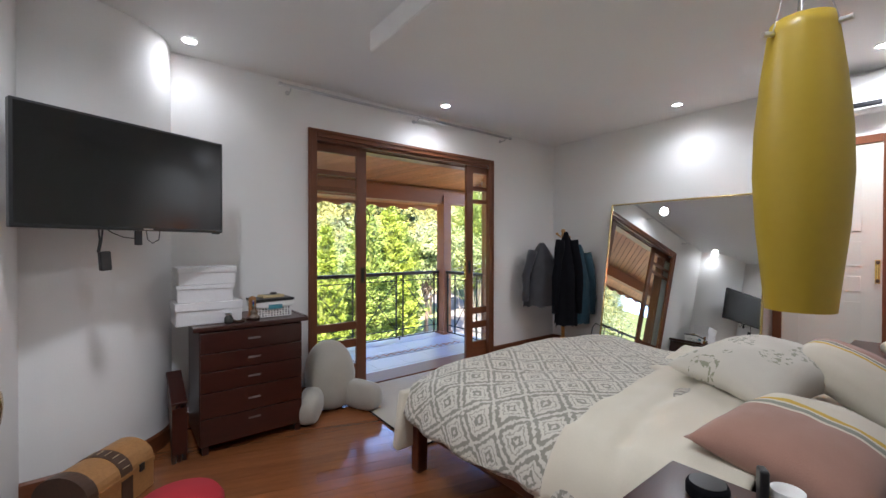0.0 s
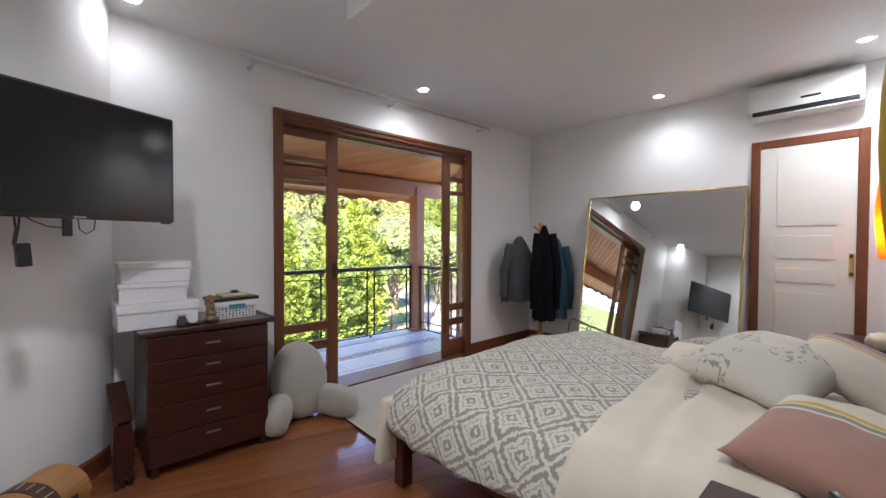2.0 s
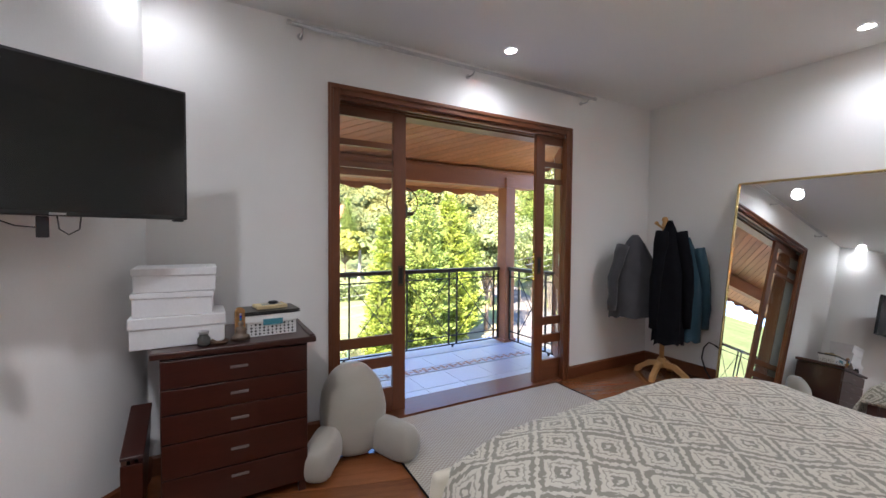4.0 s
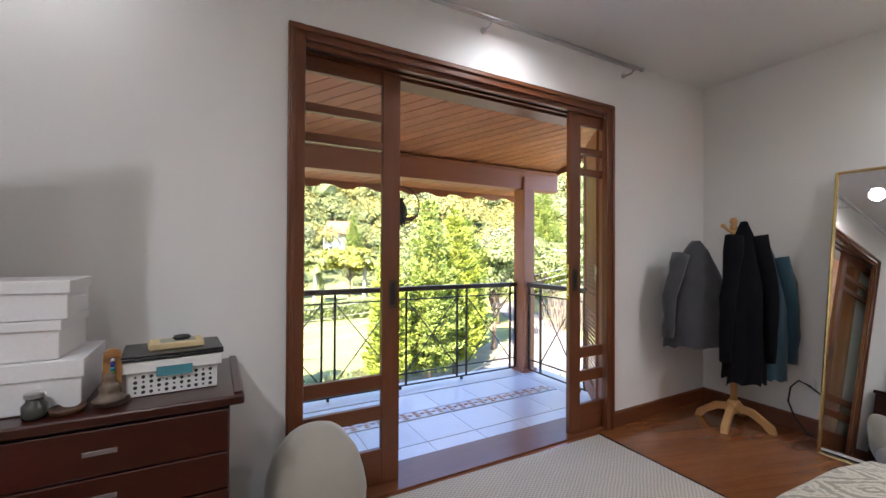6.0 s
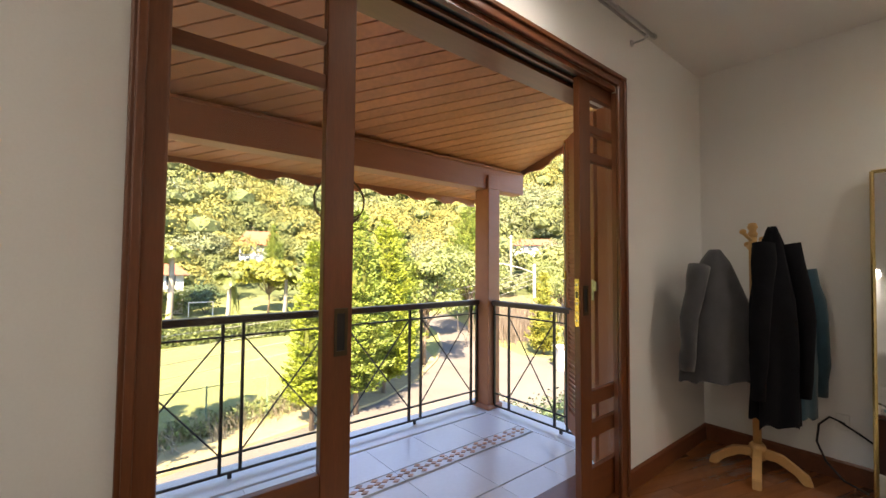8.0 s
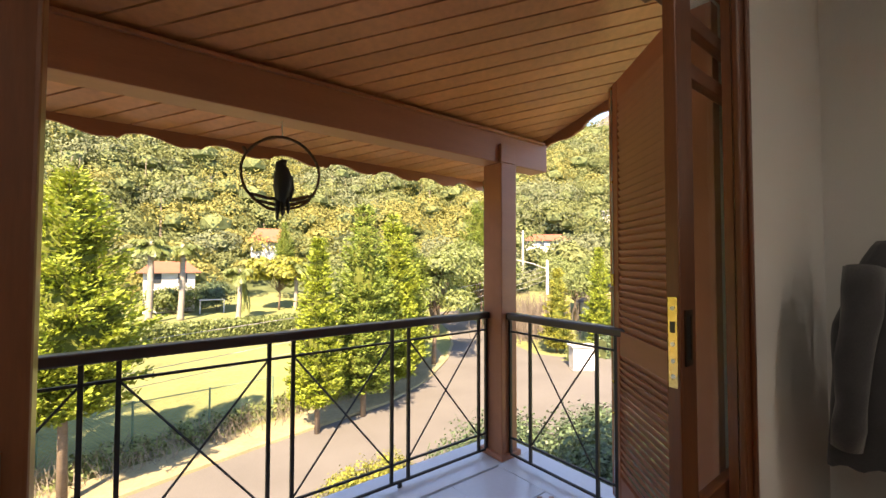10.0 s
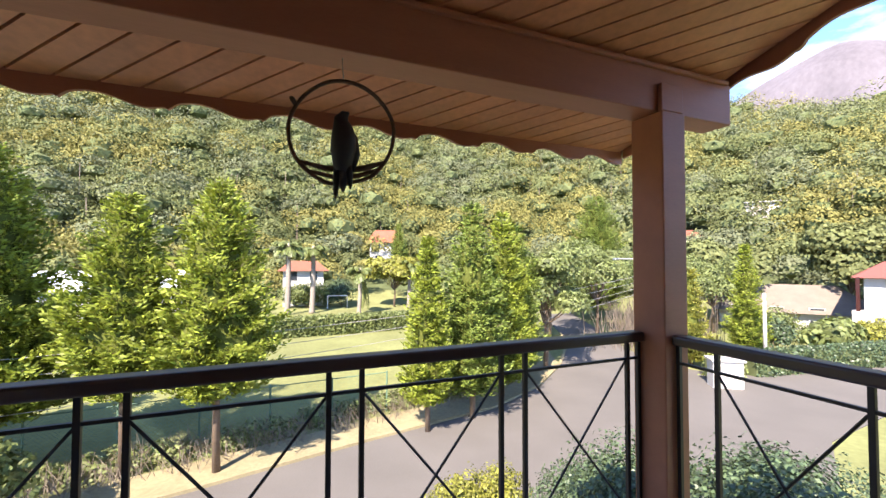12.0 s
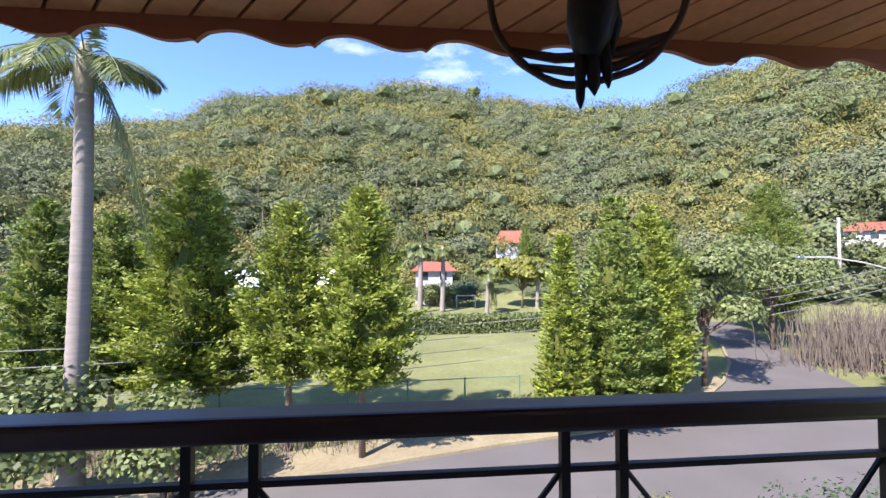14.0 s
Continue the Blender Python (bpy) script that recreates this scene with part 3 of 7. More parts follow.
b = shoe_box(-0.80, -0.33, 0.802, 0.37, 0.27, 0.135, 1, 0.045, "large white cardboard shoe box, lidded, at the bottom of a stack")
shoe_box(-0.815, -0.33, 0.9425, 0.31, 0.24, 0.105, -2, 0.022, "white cardboard shoe box with a crumpled lid")
b = shoe_box(-0.81, -0.33, 1.0535, 0.32, 0.24, 0.105, 1, 0.03, "white cardboard shoe box with a torn lid corner")
part("torn_flap", prism([(0.15, -0.1), (0.19, -0.08), (0.17, -0.05), (0.15, -0.06)], 0.06, 0.064), CARD, b)

# basket with a laptop-like folder, a notebook and a stone on it
basket = thing("storage_basket", "white perforated plastic storage basket on the chest", "basket", (-0.40, -0.345, 0.802), 3)
bw, bd, bh = 0.24, 0.17, 0.105
HOLE = BLACK
for nm, a, c in (("bottom", (-bw / 2 + .01, -bd / 2 + .01, 0), (bw / 2 - .01, bd / 2 - .01, 0.004)),
                 ("side", (-bw / 2, -bd / 2, 0.0), (-bw / 2 + 0.003, bd / 2, bh)), ("side", (bw / 2 - 0.003, -bd / 2, 0), (bw / 2, bd / 2, bh)),
                 ("side", (-bw / 2 + .003, -bd / 2, 0), (bw / 2 - .003, -bd / 2 + 0.003, bh)), ("side", (-bw / 2 + .003, bd / 2 - 0.003, 0), (bw / 2 - .003, bd / 2, bh))):
    part(nm, box(a, c, 0.0012), WHITEPL, basket)
rim = box((-bw / 2 - 0.012, -bd / 2 - 0.012, bh - 0.032), (bw / 2 + 0.012, -bd / 2, bh + 0.003), 0.003)
box((-bw / 2 - 0.012, bd / 2, bh - 0.032), (bw / 2 + 0.012, bd / 2 + 0.012, bh + 0.003), 0.003, rim)
box((-bw / 2 - 0.012, -bd / 2, bh - 0.032), (-bw / 2, bd / 2, bh + 0.003), 0.003, rim)
box((bw / 2, -bd / 2, bh - 0.032), (bw / 2 + 0.012, bd / 2, bh + 0.003), 0.003, rim)
part("rim", rim, WHITEPL, basket)
part("opening", box((-0.045, -bd / 2 - 0.014, bh - 0.048), (0.05, -bd / 2 - 0.0125, bh - 0.018)), TEAL, basket, "teal paper seen through the grip opening")
hole_f = finish("hole", tube([(0, -0.0008, 0), (0, 0.001, 0)], 0.0055, 8), HOLE)
hole_s = finish("hole", tube([(-0.001, 0, 0), (0.0008, 0, 0)], 0.0055, 8), HOLE)
for r in range(4):
    for k in range(11):
        piece("hole", hole_f, basket, pose(-bw / 2 + 0.022 + k * 0.0198, -bd / 2, 0.012 + r * 0.0155) @ Matrix.Scale(1.0 if (r + k) % 3 else 0.65, 4))
    for k in range(7):
        piece("hole", hole_s, basket, pose(bw / 2, -bd / 2 + 0.02 + k * 0.0215, 0.012 + r * 0.0155) @ Matrix.Scale(1.0 if (r + k) % 3 else 0.65, 4))
lap = thing("folder", "closed black folder lying on the white basket", "folder", (-0.40, -0.345, 0.912), 5)
part("cover", box((-0.135, -0.10, 0.0), (0.135, 0.10, 0.009), 0.003), BLACK, lap)
part("cover", box((-0.137, -0.10, 0.010), (0.135, 0.102, 0.018), 0.003), BLACK, lap)
nb = thing("notebook", "small worn notebook with yellowed pages", "notebook", (-0.39, -0.345, 0.9315), 8)
part("page_block", box((-0.07, -0.05, 0), (0.07, 0.05, 0.018), 0.002), PAPER, nb)
part("spine", tube([(-0.073, -0.05, 0.009), (-0.073, 0.05, 0.009)], 0.010, 10), PAPER, nb)
part("scribble", box((-0.05, -0.03, 0.0182), (0.05, 0.035, 0.0188)), GREYSTRIPE, nb)
st = lathe([(0, 0), (0.018, 0.001), (0.022, 0.008), (0.016, 0.015), (0, 0.017)], 14)
for v in st.verts:
    v.co.x *= 1.3
    v.co += Vector((noise.noise(v.co * 60), noise.noise(v.co * 60 + Vector((5, 0, 0))), 0)) * 0.003
st.transform(pose(-0.38, -0.345, 0.9505, 0, 0, 20))
solid("stone", st, BLACK, "small black stone lying on the notebook", "stone", smooth=True)

# chakra incense holder and a little statue
inc = thing("incense_stand", "carved brown incense stand with a row of coloured beads", "ornament", (-0.545, -0.455, 0.802), 10)
bm = prism([(-0.022, -0.004), (0.022, -0.004), (0.022, 0.014), (-0.022, 0.014)], 0.01, 0.135)
tube([(-0.0, -0.004, 0.135), (0.0, 0.014, 0.135)], 0.022, 18, bm)
part("back_board", bm, LEATHER, inc)
part("base", lathe([(0, 0), (0.045, 0), (0.042, 0.012), (0.02, 0.016), (0, 0.016)], 20), DARKLEATHER, inc)
for k, col in enumerate(((0.45, 0.02, 0.02), (0.6, 0.18, 0.01), (0.6, 0.5, 0.02), (0.03, 0.32, 0.06), (0.02, 0.25, 0.4), (0.03, 0.06, 0.45), (0.5, 0.45, 0.55))):
    bm = bmesh.new()
    bmesh.ops.create_uvsphere(bm, u_segments=10, v_segments=6, radius=0.006)
    bm.transform(pose(0, -0.009, 0.05 + k * 0.0125))
    part("bead", bm, material("bead", col, 0.15, var=0.1), inc, smooth=True)
bm = lathe([(0, 0), (0.036, 0.0), (0.04, 0.008), (0.026, 0.018), (0.022, 0.03), (0.026, 0.038), (0.018, 0.05), (0.008, 0.056), (0.013, 0.066), (0.011, 0.076), (0, 0.082)], 18)
for v in bm.verts:
    v.co += Vector((noise.noise(v.co * 70), noise.noise(v.co * 70 + Vector((9, 0, 0))), noise.noise(v.co * 70 + Vector((0, 7, 0))))) * 0.004
bm.transform(pose(-0.545, -0.49, 0.804 if False else 0.8185))
solid("figurine", bm, material("bronzed resin", (0.14, 0.10, 0.07), 0.5, var=0.3, scale=40), "small bronzed figurine seated before the incense stand", "figurine", smooth=True)
can = thing("glass_jar", "small dark glass jar on the chest top", "jar", (-0.70, -0.50, 0.802))
part("jar", lathe([(0, 0), (0.024, 0), (0.027, 0.01), (0.027, 0.035), (0.018, 0.045), (0.018, 0.055), (0, 0.055)], 18), material("smoked glass", (0.05, 0.05, 0.045), 0.12), can, smooth=True)
part("lid", lathe([(0, 0.0553), (0.022, 0.0553), (0.022, 0.066), (0, 0.068)], 18), STEEL, can, "pale metal lid")
tr = thing("ashtray", "low dark carved dish on the chest top", "dish", (-0.635, -0.49, 0.802))
part("dish", lathe([(0, 0), (0.035, 0), (0.042, 0.016), (0.038, 0.017), (0.03, 0.006), (0, 0.006)], 20), DARKLEATHER, tr, smooth=True)

# folded slatted stool leaning beside the chest
fs = thing("folding_stool", "folded dark wooden slatted stool leaning beside the chest", "stool", (-0.965, -0.36, 0), 0)
for k, (x0, x1) in enumerate(((-0.045, -0.025), (-0.015, 0.0), (0.012, 0.03))):
    bm = prism([(-0.175 + 0.012 * k, 0.0), (-0.135 + 0.012 * k, 0.0), (0.165, 0.40), (0.165, 0.455), (0.12, 0.452), (-0.165 + 0.012 * k, 0.345)], x0, x1)
    bm.transform(Matrix(((0, 0, 1, 0), (1, 0, 0, 0), (0, 1, 0, 0), (0, 0, 0, 1))))
    part("side_frame", bm, DARKWOOD if k else DARKLEATHER, fs)
part("slat", box((-0.047, -0.178, 0.05), (0.032, -0.166, 0.33), 0.003), DARKWOOD, fs)
part("slat", box((-0.024, 0.1, 0.2), (0.011, 0.115, 0.38), 0.003), DARKWOOD, fs)
part("top_rail", box((-0.05, -0.17, 0.0), (0.035, 0.18, 0.018), 0.004, m=pose(0, 0, 0.397, 19, 0, 0)), DARKWOOD, fs)

# little trunk
tk = thing("trunk", "small tan leather trunk with a rounded lid and laced straps", "trunk", (-1.335, -0.77, 0), 50)
def half_round(x0, x1, r, z, bm=None, grow=0.0):
    bm = bm or bmesh.new()
    a, c = [], []
    for k in range(15):
        t = math.pi * k / 14
        a.append(bm.verts.new((x0, -math.cos(t) * (r + grow), z + math.sin(t) * (r * 0.8 + grow))))
        c.append(bm.verts.new((x1, -math.cos(t) * (r + grow), z + math.sin(t) * (r * 0.8 + grow))))
    for k in range(14):
        bm.faces.new((a[k], a[k + 1], c[k + 1], c[k]))
    bm.faces.new(a)
    bm.faces.new(c[::-1])
    bm.faces.new((a[0], c[0], c[-1], a[-1]))
    bmesh.ops.recalc_face_normals(bm, faces=bm.faces)
    return bm
part("body", box((-0.2, -0.13, 0), (0.2, 0.13, 0.15), 0.006), LEATHER, tk)
part("lid", half_round(-0.2, 0.2, 0.13, 0.153), LEATHER, tk)
part("end_cap", half_round(-0.206, -0.15, 0.13, 0.153, grow=0.003), DARKLEATHER, tk, "dark stitched leather end")
part("end_cap", box((-0.204, -0.134, 0.002), (-0.15, 0.134, 0.15), 0.004), DARKLEATHER, tk)
part("strap", half_round(-0.02, 0.05, 0.13, 0.153, grow=0.003), DARKLEATHER, tk, "dark strap with pale lacing")
part("strap", box((-0.02, -0.1335, 0.01), (0.05, -0.1305, 0.15)), DARKLEATHER, tk)
for k in range(6):
    t = math.pi * (0.12 + 0.1 * k)
    y, z = -math.cos(t) * 0.135, 0.153 + math.sin(t) * 0.109
    part("lace", tube([(-0.005, y, z), (0.035, y, z)], 0.0025, 6), LACE, tk)
part("clasp", box((0.09, -0.142, 0.125), (0.12, -0.131, 0.165), 0.003), BLACK, tk)
part("band", box((-0.14, -0.1345, 0.138), (0.2, -0.1305, 0.158)), LEATHER, tk)
rc = lathe([(0, 0), (0.15, 0.0), (0.165, 0.04), (0.16, 0.27), (0.14, 0.3), (0, 0.305)], 28)
rc.transform(pose(-1.07, -1.5, 0))
solid("pouf", rc, REDCLOTH, "round bright red cloth pouf on the floor", "pouf", smooth=True)

# entrance door, folded back, with its brass knob
ed = structure("door_3", box((-1.50, -3.42, 0.01), (-1.463, -2.55, 2.09), 0.003), DOORWHITE, "white painted door standing open against the wall")
part("knob", lathe([(0.0, 0.062), (0.018, 0.06), (0.028, 0.046), (0.03, 0.034), (0.022, 0.02), (0.011, 0.014), (0.011, 0.006), (0.026, 0.004), (0.026, 0.0), (0, 0)], 28), BRASS, ed, "polished brass door knob", smooth=True).matrix_basis = pose(-1.462, -2.61, 1.08, 0, 90, 0) @ Matrix.Scale(1.3, 4)

# backrest cushion with arms
bc = thing("backrest_cushion", "oatmeal plush reading cushion with arms on the floor", "cushion", (0.08, -0.30, 0), -5)
bm = bmesh.new()
bmesh.ops.create_uvsphere(bm, u_segments=28, v_segments=18, radius=1)
for v in bm.verts:
    z = v.co.z
    w = 0.20 * (1.0 - 0.12 * max(0, z))
    v.co = Vector((math.copysign(abs(v.co.x) ** 0.8, v.co.x) * w, math.copysign(abs(v.co.y) ** 0.8, v.co.y) * 0.12 + 0.06 * (z + 1) - 0.03, 0.265 + 0.26 * math.copysign(abs(z) ** 0.85, z)))
    v.co += Vector((noise.noise(v.co * 9), noise.noise(v.co * 9 + Vector((4, 0, 0))), 0)) * 0.008
part("back", bm, OATMEAL, bc, smooth=True)
for sx in (-1, 1):
    bm = bmesh.new()
    bmesh.ops.create_uvsphere(bm, u_segments=22, v_segments=14, radius=1)
    for v in bm.verts:
        p = v.co.copy()
        v.co = Vector((math.copysign(abs(p.x) ** 0.7, p.x) * 0.085, math.copysign(abs(p.y) ** 0.6, p.y) * 0.19, 0.11 + math.copysign(abs(p.z) ** 0.7, p.z) * 0.109))
        v.co += Vector((noise.noise(v.co * 14), noise.noise(v.co * 14 + Vector((4, 0, 0))), noise.noise(v.co * 14 + Vector((0, 4, 0))) * 0.4)) * 0.007
    bm.transform(pose(sx * 0.20, -0.13, 0, 0, 0, sx * 26))
    part("arm", bm, OATMEAL, bc, smooth=True)

# rug under the foot of the bed
def rug_at(u, v):
    x, y = 0.25 + u * 1.72, -1.27 + v * 1.24
    return Vector((x + 0.05 * v, y - 0.02 * u, 0.010 + 0.003 * noise.noise(Vector((x * 3, y * 3, 0)))))
rug = sheet_uv(40, 30, rug_at, (1.72, 1.24))
g = bmesh.ops.extrude_face_region(rug, geom=rug.faces[:])
for v in [q for q in g["geom"] if isinstance(q, bmesh.types.BMVert)]:
    v.co.z = 0.001
bmesh.ops.recalc_face_normals(rug, faces=rug.faces)
rg = thing("rug", "beige woven jute rug with a dark bound edge", "rug")
part("weave", rug, WEAVE, rg)
part("binding", tube([rug_at(0, 1), rug_at(0, 0), rug_at(1, 0), rug_at(1, 1)], 0.006, 6), BLACKCLOTH, rg, "dark bound edge")

# ---- the bed ----
bed = thing("bed", "wooden double bed frame with tapered legs", "bed", (0.97, -2.38, 0))
BX, BF, BH = 0.86, 0.94, -0.98
for sx in (-1, 1):
    part("side_rail", box((sx * BX - 0.022, BH, 0.235), (sx * BX + 0.022, BF - 0.03, 0.335), 0.006), REDWOOD, bed)
    part("leg", box((sx * (BX - 0.005) - 0.035, BF - 0.07, 0), (sx * (BX - 0.005) + 0.035, BF, 0.36), 0.006), REDWOOD, bed)
    part("head_leg", box((sx * (BX - 0.005) - 0.035, BH - 0.06, 0), (sx * (BX - 0.005) + 0.035, BH, 0.9), 0.006), REDWOOD, bed)
part("foot_rail", box((-BX + 0.03, BF - 0.05, 0.235), (BX - 0.03, BF - 0.01, 0.335), 0.006), RAILWOOD, bed)
part("foot_arch", prism([(-BX + 0.03, 0.235), (-BX + 0.03, 0.15), (-BX + 0.06, 0.2), (-BX + 0.12, 0.235)], BF - 0.045, BF - 0.015), REDWOOD, bed).data.transform(Matrix(((1, 0, 0, 0), (0, 0, 1, 0), (0, 1, 0, 0), (0, 0, 0, 1))))
part("headboard", box((-BX, BH - 0.06, 0.3), (BX, BH - 0.01, 1.12), 0.012), REDWOOD, bed, "tall dark wooden headboard")
part("slat_base", box((-BX + 0.025, BH + 0.01, 0.24), (BX - 0.025, BF - 0.06, 0.27)), REDWOOD, bed)
mat_ = box((0.97 - 0.83, -2.38 + BH + 0.02, 0.272), (0.97 + 0.83, -2.38 + 0.88, 0.53), 0.05, segs=4)
solid("mattress", mat_, CREAM, "thick cream mattress on the bed frame", "mattress", smooth=True)


def quilt_at(u, v):
    """The quilt over mattress and sides: u across from the door side to the far side, v from the foot towards the pillows."""
    s = (u - 0.5) * 2.22
    half = 0.86
    f = v * 1.62 - 0.34
    drop_x = max(0.0, abs(s) - half)
    x = math.copysign(min(abs(s), half) + 0.10 * (1 - math.exp(-drop_x * 9)), s)
    top = 0.575 + 0.05 * math.exp(-((abs(s) - 0.1) / 0.6) ** 2) + 0.012 * math.sin(s * 7) * math.sin(v * 11)
    fd = max(0.0, -f)
    z = top - 0.9 * drop_x - 0.85 * fd
    rnd = 0.12
    z -= 0.05 * math.exp(-((half - abs(s)) / rnd) ** 2) if abs(s) < half else 0.05
    z -= 0.05 * math.exp(-(max(f, 0) / rnd) ** 2)
    y = -1.47 - max(f, 0.0) + 0.09 * (1 - math.exp(-fd * 9))
    p = Vector((s * 2.2, v * 5.0, 1.7))
    fold = noise.noise(p) * 0.022 + noise.noise(p * 2.6) * 0.010
    hang = 0.02 * math.sin(f * 16 + 2 * noise.noise(Vector((f * 2, 3, 0)))) * min(1, drop_x * 6)
    x += math.copysign(hang, s)
    y += 0.018 * math.sin(s * 13) * min(1, fd * 6)
    lim = 0.40 if fd < 0.05 else 0.30
    return Vector((0.97 + x, y, max(lim - 0.08 + 0.05 * noise.noise(Vector((s * 2, f * 2, 5))), z + fold)))


q = sheet_uv(90, 66, quilt_at, (2.22, 1.62))
bmesh.ops.recalc_face_normals(q, faces=q.faces)
qo = solid("quilt", q, DAMASK, "quilted duvet with a grey beige damask print spread over the bed", "duvet", smooth=True)
md = qo.modifiers.new("thickness", "SOLIDIFY")
md.thickness, md.offset = 0.022, -1


def turned_at(u, v):
    """The cream reverse of the duvet, turned back in a fat roll towards the foot."""
    s = (u - 0.5) * 2.3
    half = 0.86
    drop = max(0.0, abs(s) - half)
    x = math.copysign(min(abs(s), half) + 0.13 * (1 - math.exp(-drop * 8)), s)
    y0 = -2.30 - 0.10 * (u < 0.5) * (1 - u) - 0.06 * math.sin(u * 5)
    y = y0 - v * 0.62
    roll = math.exp(-((v - 0.05) / 0.09) ** 2) * 0.01 - 0.10 * math.exp(-(v / 0.06) ** 2)
    seam = -0.03 * math.exp(-((v - 0.42 - 0.05 * math.sin(s * 4)) / 0.05) ** 2)
    z = 0.665 + roll + seam - 0.9 * drop - (0.05 * math.exp(-((half - abs(s)) / 0.12) ** 2) if abs(s) < half else 0.05)
    z += 0.03 * noise.noise(Vector((s * 2.4, v * 4, 8))) + 0.012 * noise.noise(Vector((s * 7, v * 9, 2))) - 0.08 * max(0, v - 0.6)
    return Vector((0.97 + x, y, max(0.28, z)))


q2 = sheet_uv(80, 40, turned_at, (2.3, 0.62))
bmesh.ops.recalc_face_normals(q2, faces=q2.faces)
q2o = solid("folded_duvet", q2, CREAM, "cream underside of the duvet turned back across the bed", "duvet", smooth=True)
md = q2o.modifiers.new("thickness", "SOLIDIFY")
md.thickness, md.offset = 0.03, -1
hang = box((-0.07, -0.03, -0.17), (0.07, 0.03, 0.16), 0.02, segs=3)
for v in hang.verts:
    v.co.x += 0.02 * math.sin(v.co.z * 12)
hang.transform(pose(0.06, -1.43, 0.305))
solid("sheet_corner", hang, CREAM, "cream sheet corner hanging below the quilt", "bed sheet", smooth=True)


def striped_pillow(loc, turns, flip, label):
    p = thing("pillow", label, "pillow", (0, 0, 0), group="pillows on the bed")
    p.matrix_basis = pose(*loc, *turns)
    bm = pillow_bm(0.68, 0.46, 0.19, 3 + flip, 30)
    mats = [ROSE, CREAM, YELLOWSTRIPE, GREYSTRIPE]
    for f in bm.faces:
        x = f.calc_center_median().x * (-1 if flip else 1)
        f.material_index = 0 if x < 0.06 else 1 if x < 0.085 else 3 if x < 0.11 else 1 if x < 0.125 else 2 if x < 0.15 else 1
    bmesh.ops.subdivide_edges(bm, edges=[e for e in bm.edges if -0.06 < (e.verts[0].co.x + e.verts[1].co.x) / 2 * (-1 if flip else 1) < 0.2 and abs(e.verts[0].co.x - e.verts[1].co.x) > 0.008], cuts=2)
    for f in bm.faces:
        x = f.calc_center_median().x * (-1 if flip else 1)
        f.material_index = 0 if x < -0.04 else 1 if x < -0.02 else 3 if x < 0.008 else 1 if x < 0.022 else 2 if x < 0.05 else 1
    part("case", bm, mats, p, smooth=True)
    return p


striped_pillow((0.50, -3.13, 0.665), (10, 0, -6), 0, "striped rose and cream cotton pillow on the bed")
striped_pillow((1.38, -3.13, 0.715), (26, 0, -3), 1, "striped rose and cream cotton pillow leaning on the headboard")
fp = pillow_bm(0.72, 0.48, 0.20, 9, 34)
fp.transform(pose(1.10, -2.86, 0.745, 9, -4, -14))
solid("flowered_pillow", fp, SPRIG, "cream pillow printed with grey green flower sprigs", "pillow", smooth=True, group="pillows on the bed")


def nightstand(x, y, w, d, label):
    n = thing("nightstand", label, "nightstand", (x, y, 0), group="nightstands")
    part("top", box((-w / 2, -d / 2, 0.625), (w / 2, d / 2, 0.65), 0.005), DARKWOOD, n)
    part("body", box((-w / 2 + 0.02, -d / 2 + 0.015, 0.12), (w / 2 - 0.02, d / 2 - 0.02, 0.622), 0.004), DARKWOOD, n)
    for z0, z1 in ((0.14, 0.37), (0.38, 0.61)):
        f = part("drawer_front", box((-w / 2 + 0.03, d / 2 - 0.0195, z0), (w / 2 - 0.03, d / 2 - 0.006, z1), 0.003), DARKWOOD, n)
        part("pull", box((-0.035, d / 2 - 0.0055, (z0 + z1) / 2 - 0.01), (0.035, d / 2 - 0.002, (z0 + z1) / 2 + 0.01), 0.001), PULL, f)
    for sx in (-1, 1):
        for sy in (-1, 1):
            part("leg", box((sx * (w / 2 - 0.04) - 0.018, sy * (d / 2 - 0.04) - 0.018, 0), (sx * (w / 2 - 0.04) + 0.018, sy * (d / 2 - 0.04) + 0.018, 0.12), 0.003), DARKWOOD, n)
    return n


nightstand(-0.18, -3.10, 0.50, 0.44, "dark reddish wooden nightstand cluttered with small things")
nightstand(2.42, -3.21, 0.72, 0.48, "dark reddish wooden nightstand with magazines on it")
puck = thing("smart_speaker", "round flat black speaker on the nightstand", "speaker", (-0.06, -3.02, 0.651))
part("body", lathe([(0, 0), (0.044, 0), (0.05, 0.008), (0.05, 0.03), (0.047, 0.037), (0, 0.039)], 32), BLACKCLOTH, puck, smooth=True)
part("top", lathe([(0, 0.0395), (0.042, 0.0395), (0.042, 0.041), (0, 0.041)], 32), BLACK, puck)
jar = thing("cream_jar", "white pot of cream with a yellow band", "jar", (0.0, -3.17, 0.651))
part("pot", lathe([(0, 0), (0.03, 0), (0.033, 0.006), (0.033, 0.05), (0, 0.05)], 24), WHITEPL, jar, smooth=True)
part("band", lathe([(0.0335, 0.012), (0.034, 0.014), (0.034, 0.04), (0.0335, 0.042)], 24), YELLOWSTRIPE, jar)
part("lid", lathe([(0, 0.0505), (0.0345, 0.0505), (0.0345, 0.068), (0, 0.07)], 24), WHITEPL, jar)
rem = thing("remote_control", "black remote control standing upright on the nightstand", "remote control", (-0.035, -3.13, 0.651), 30)
part("case", box((-0.018, -0.010, 0), (0.018, 0.010, 0.115), 0.006, segs=3), BLACK, rem)
ring = tube([(0.014 * math.cos(k * math.pi / 12), 0.014 * math.sin(k * math.pi / 12), 0) for k in range(24)], 0.003, 8, closed=True)
ring.transform(pose(-0.09, -3.08, 0.654))
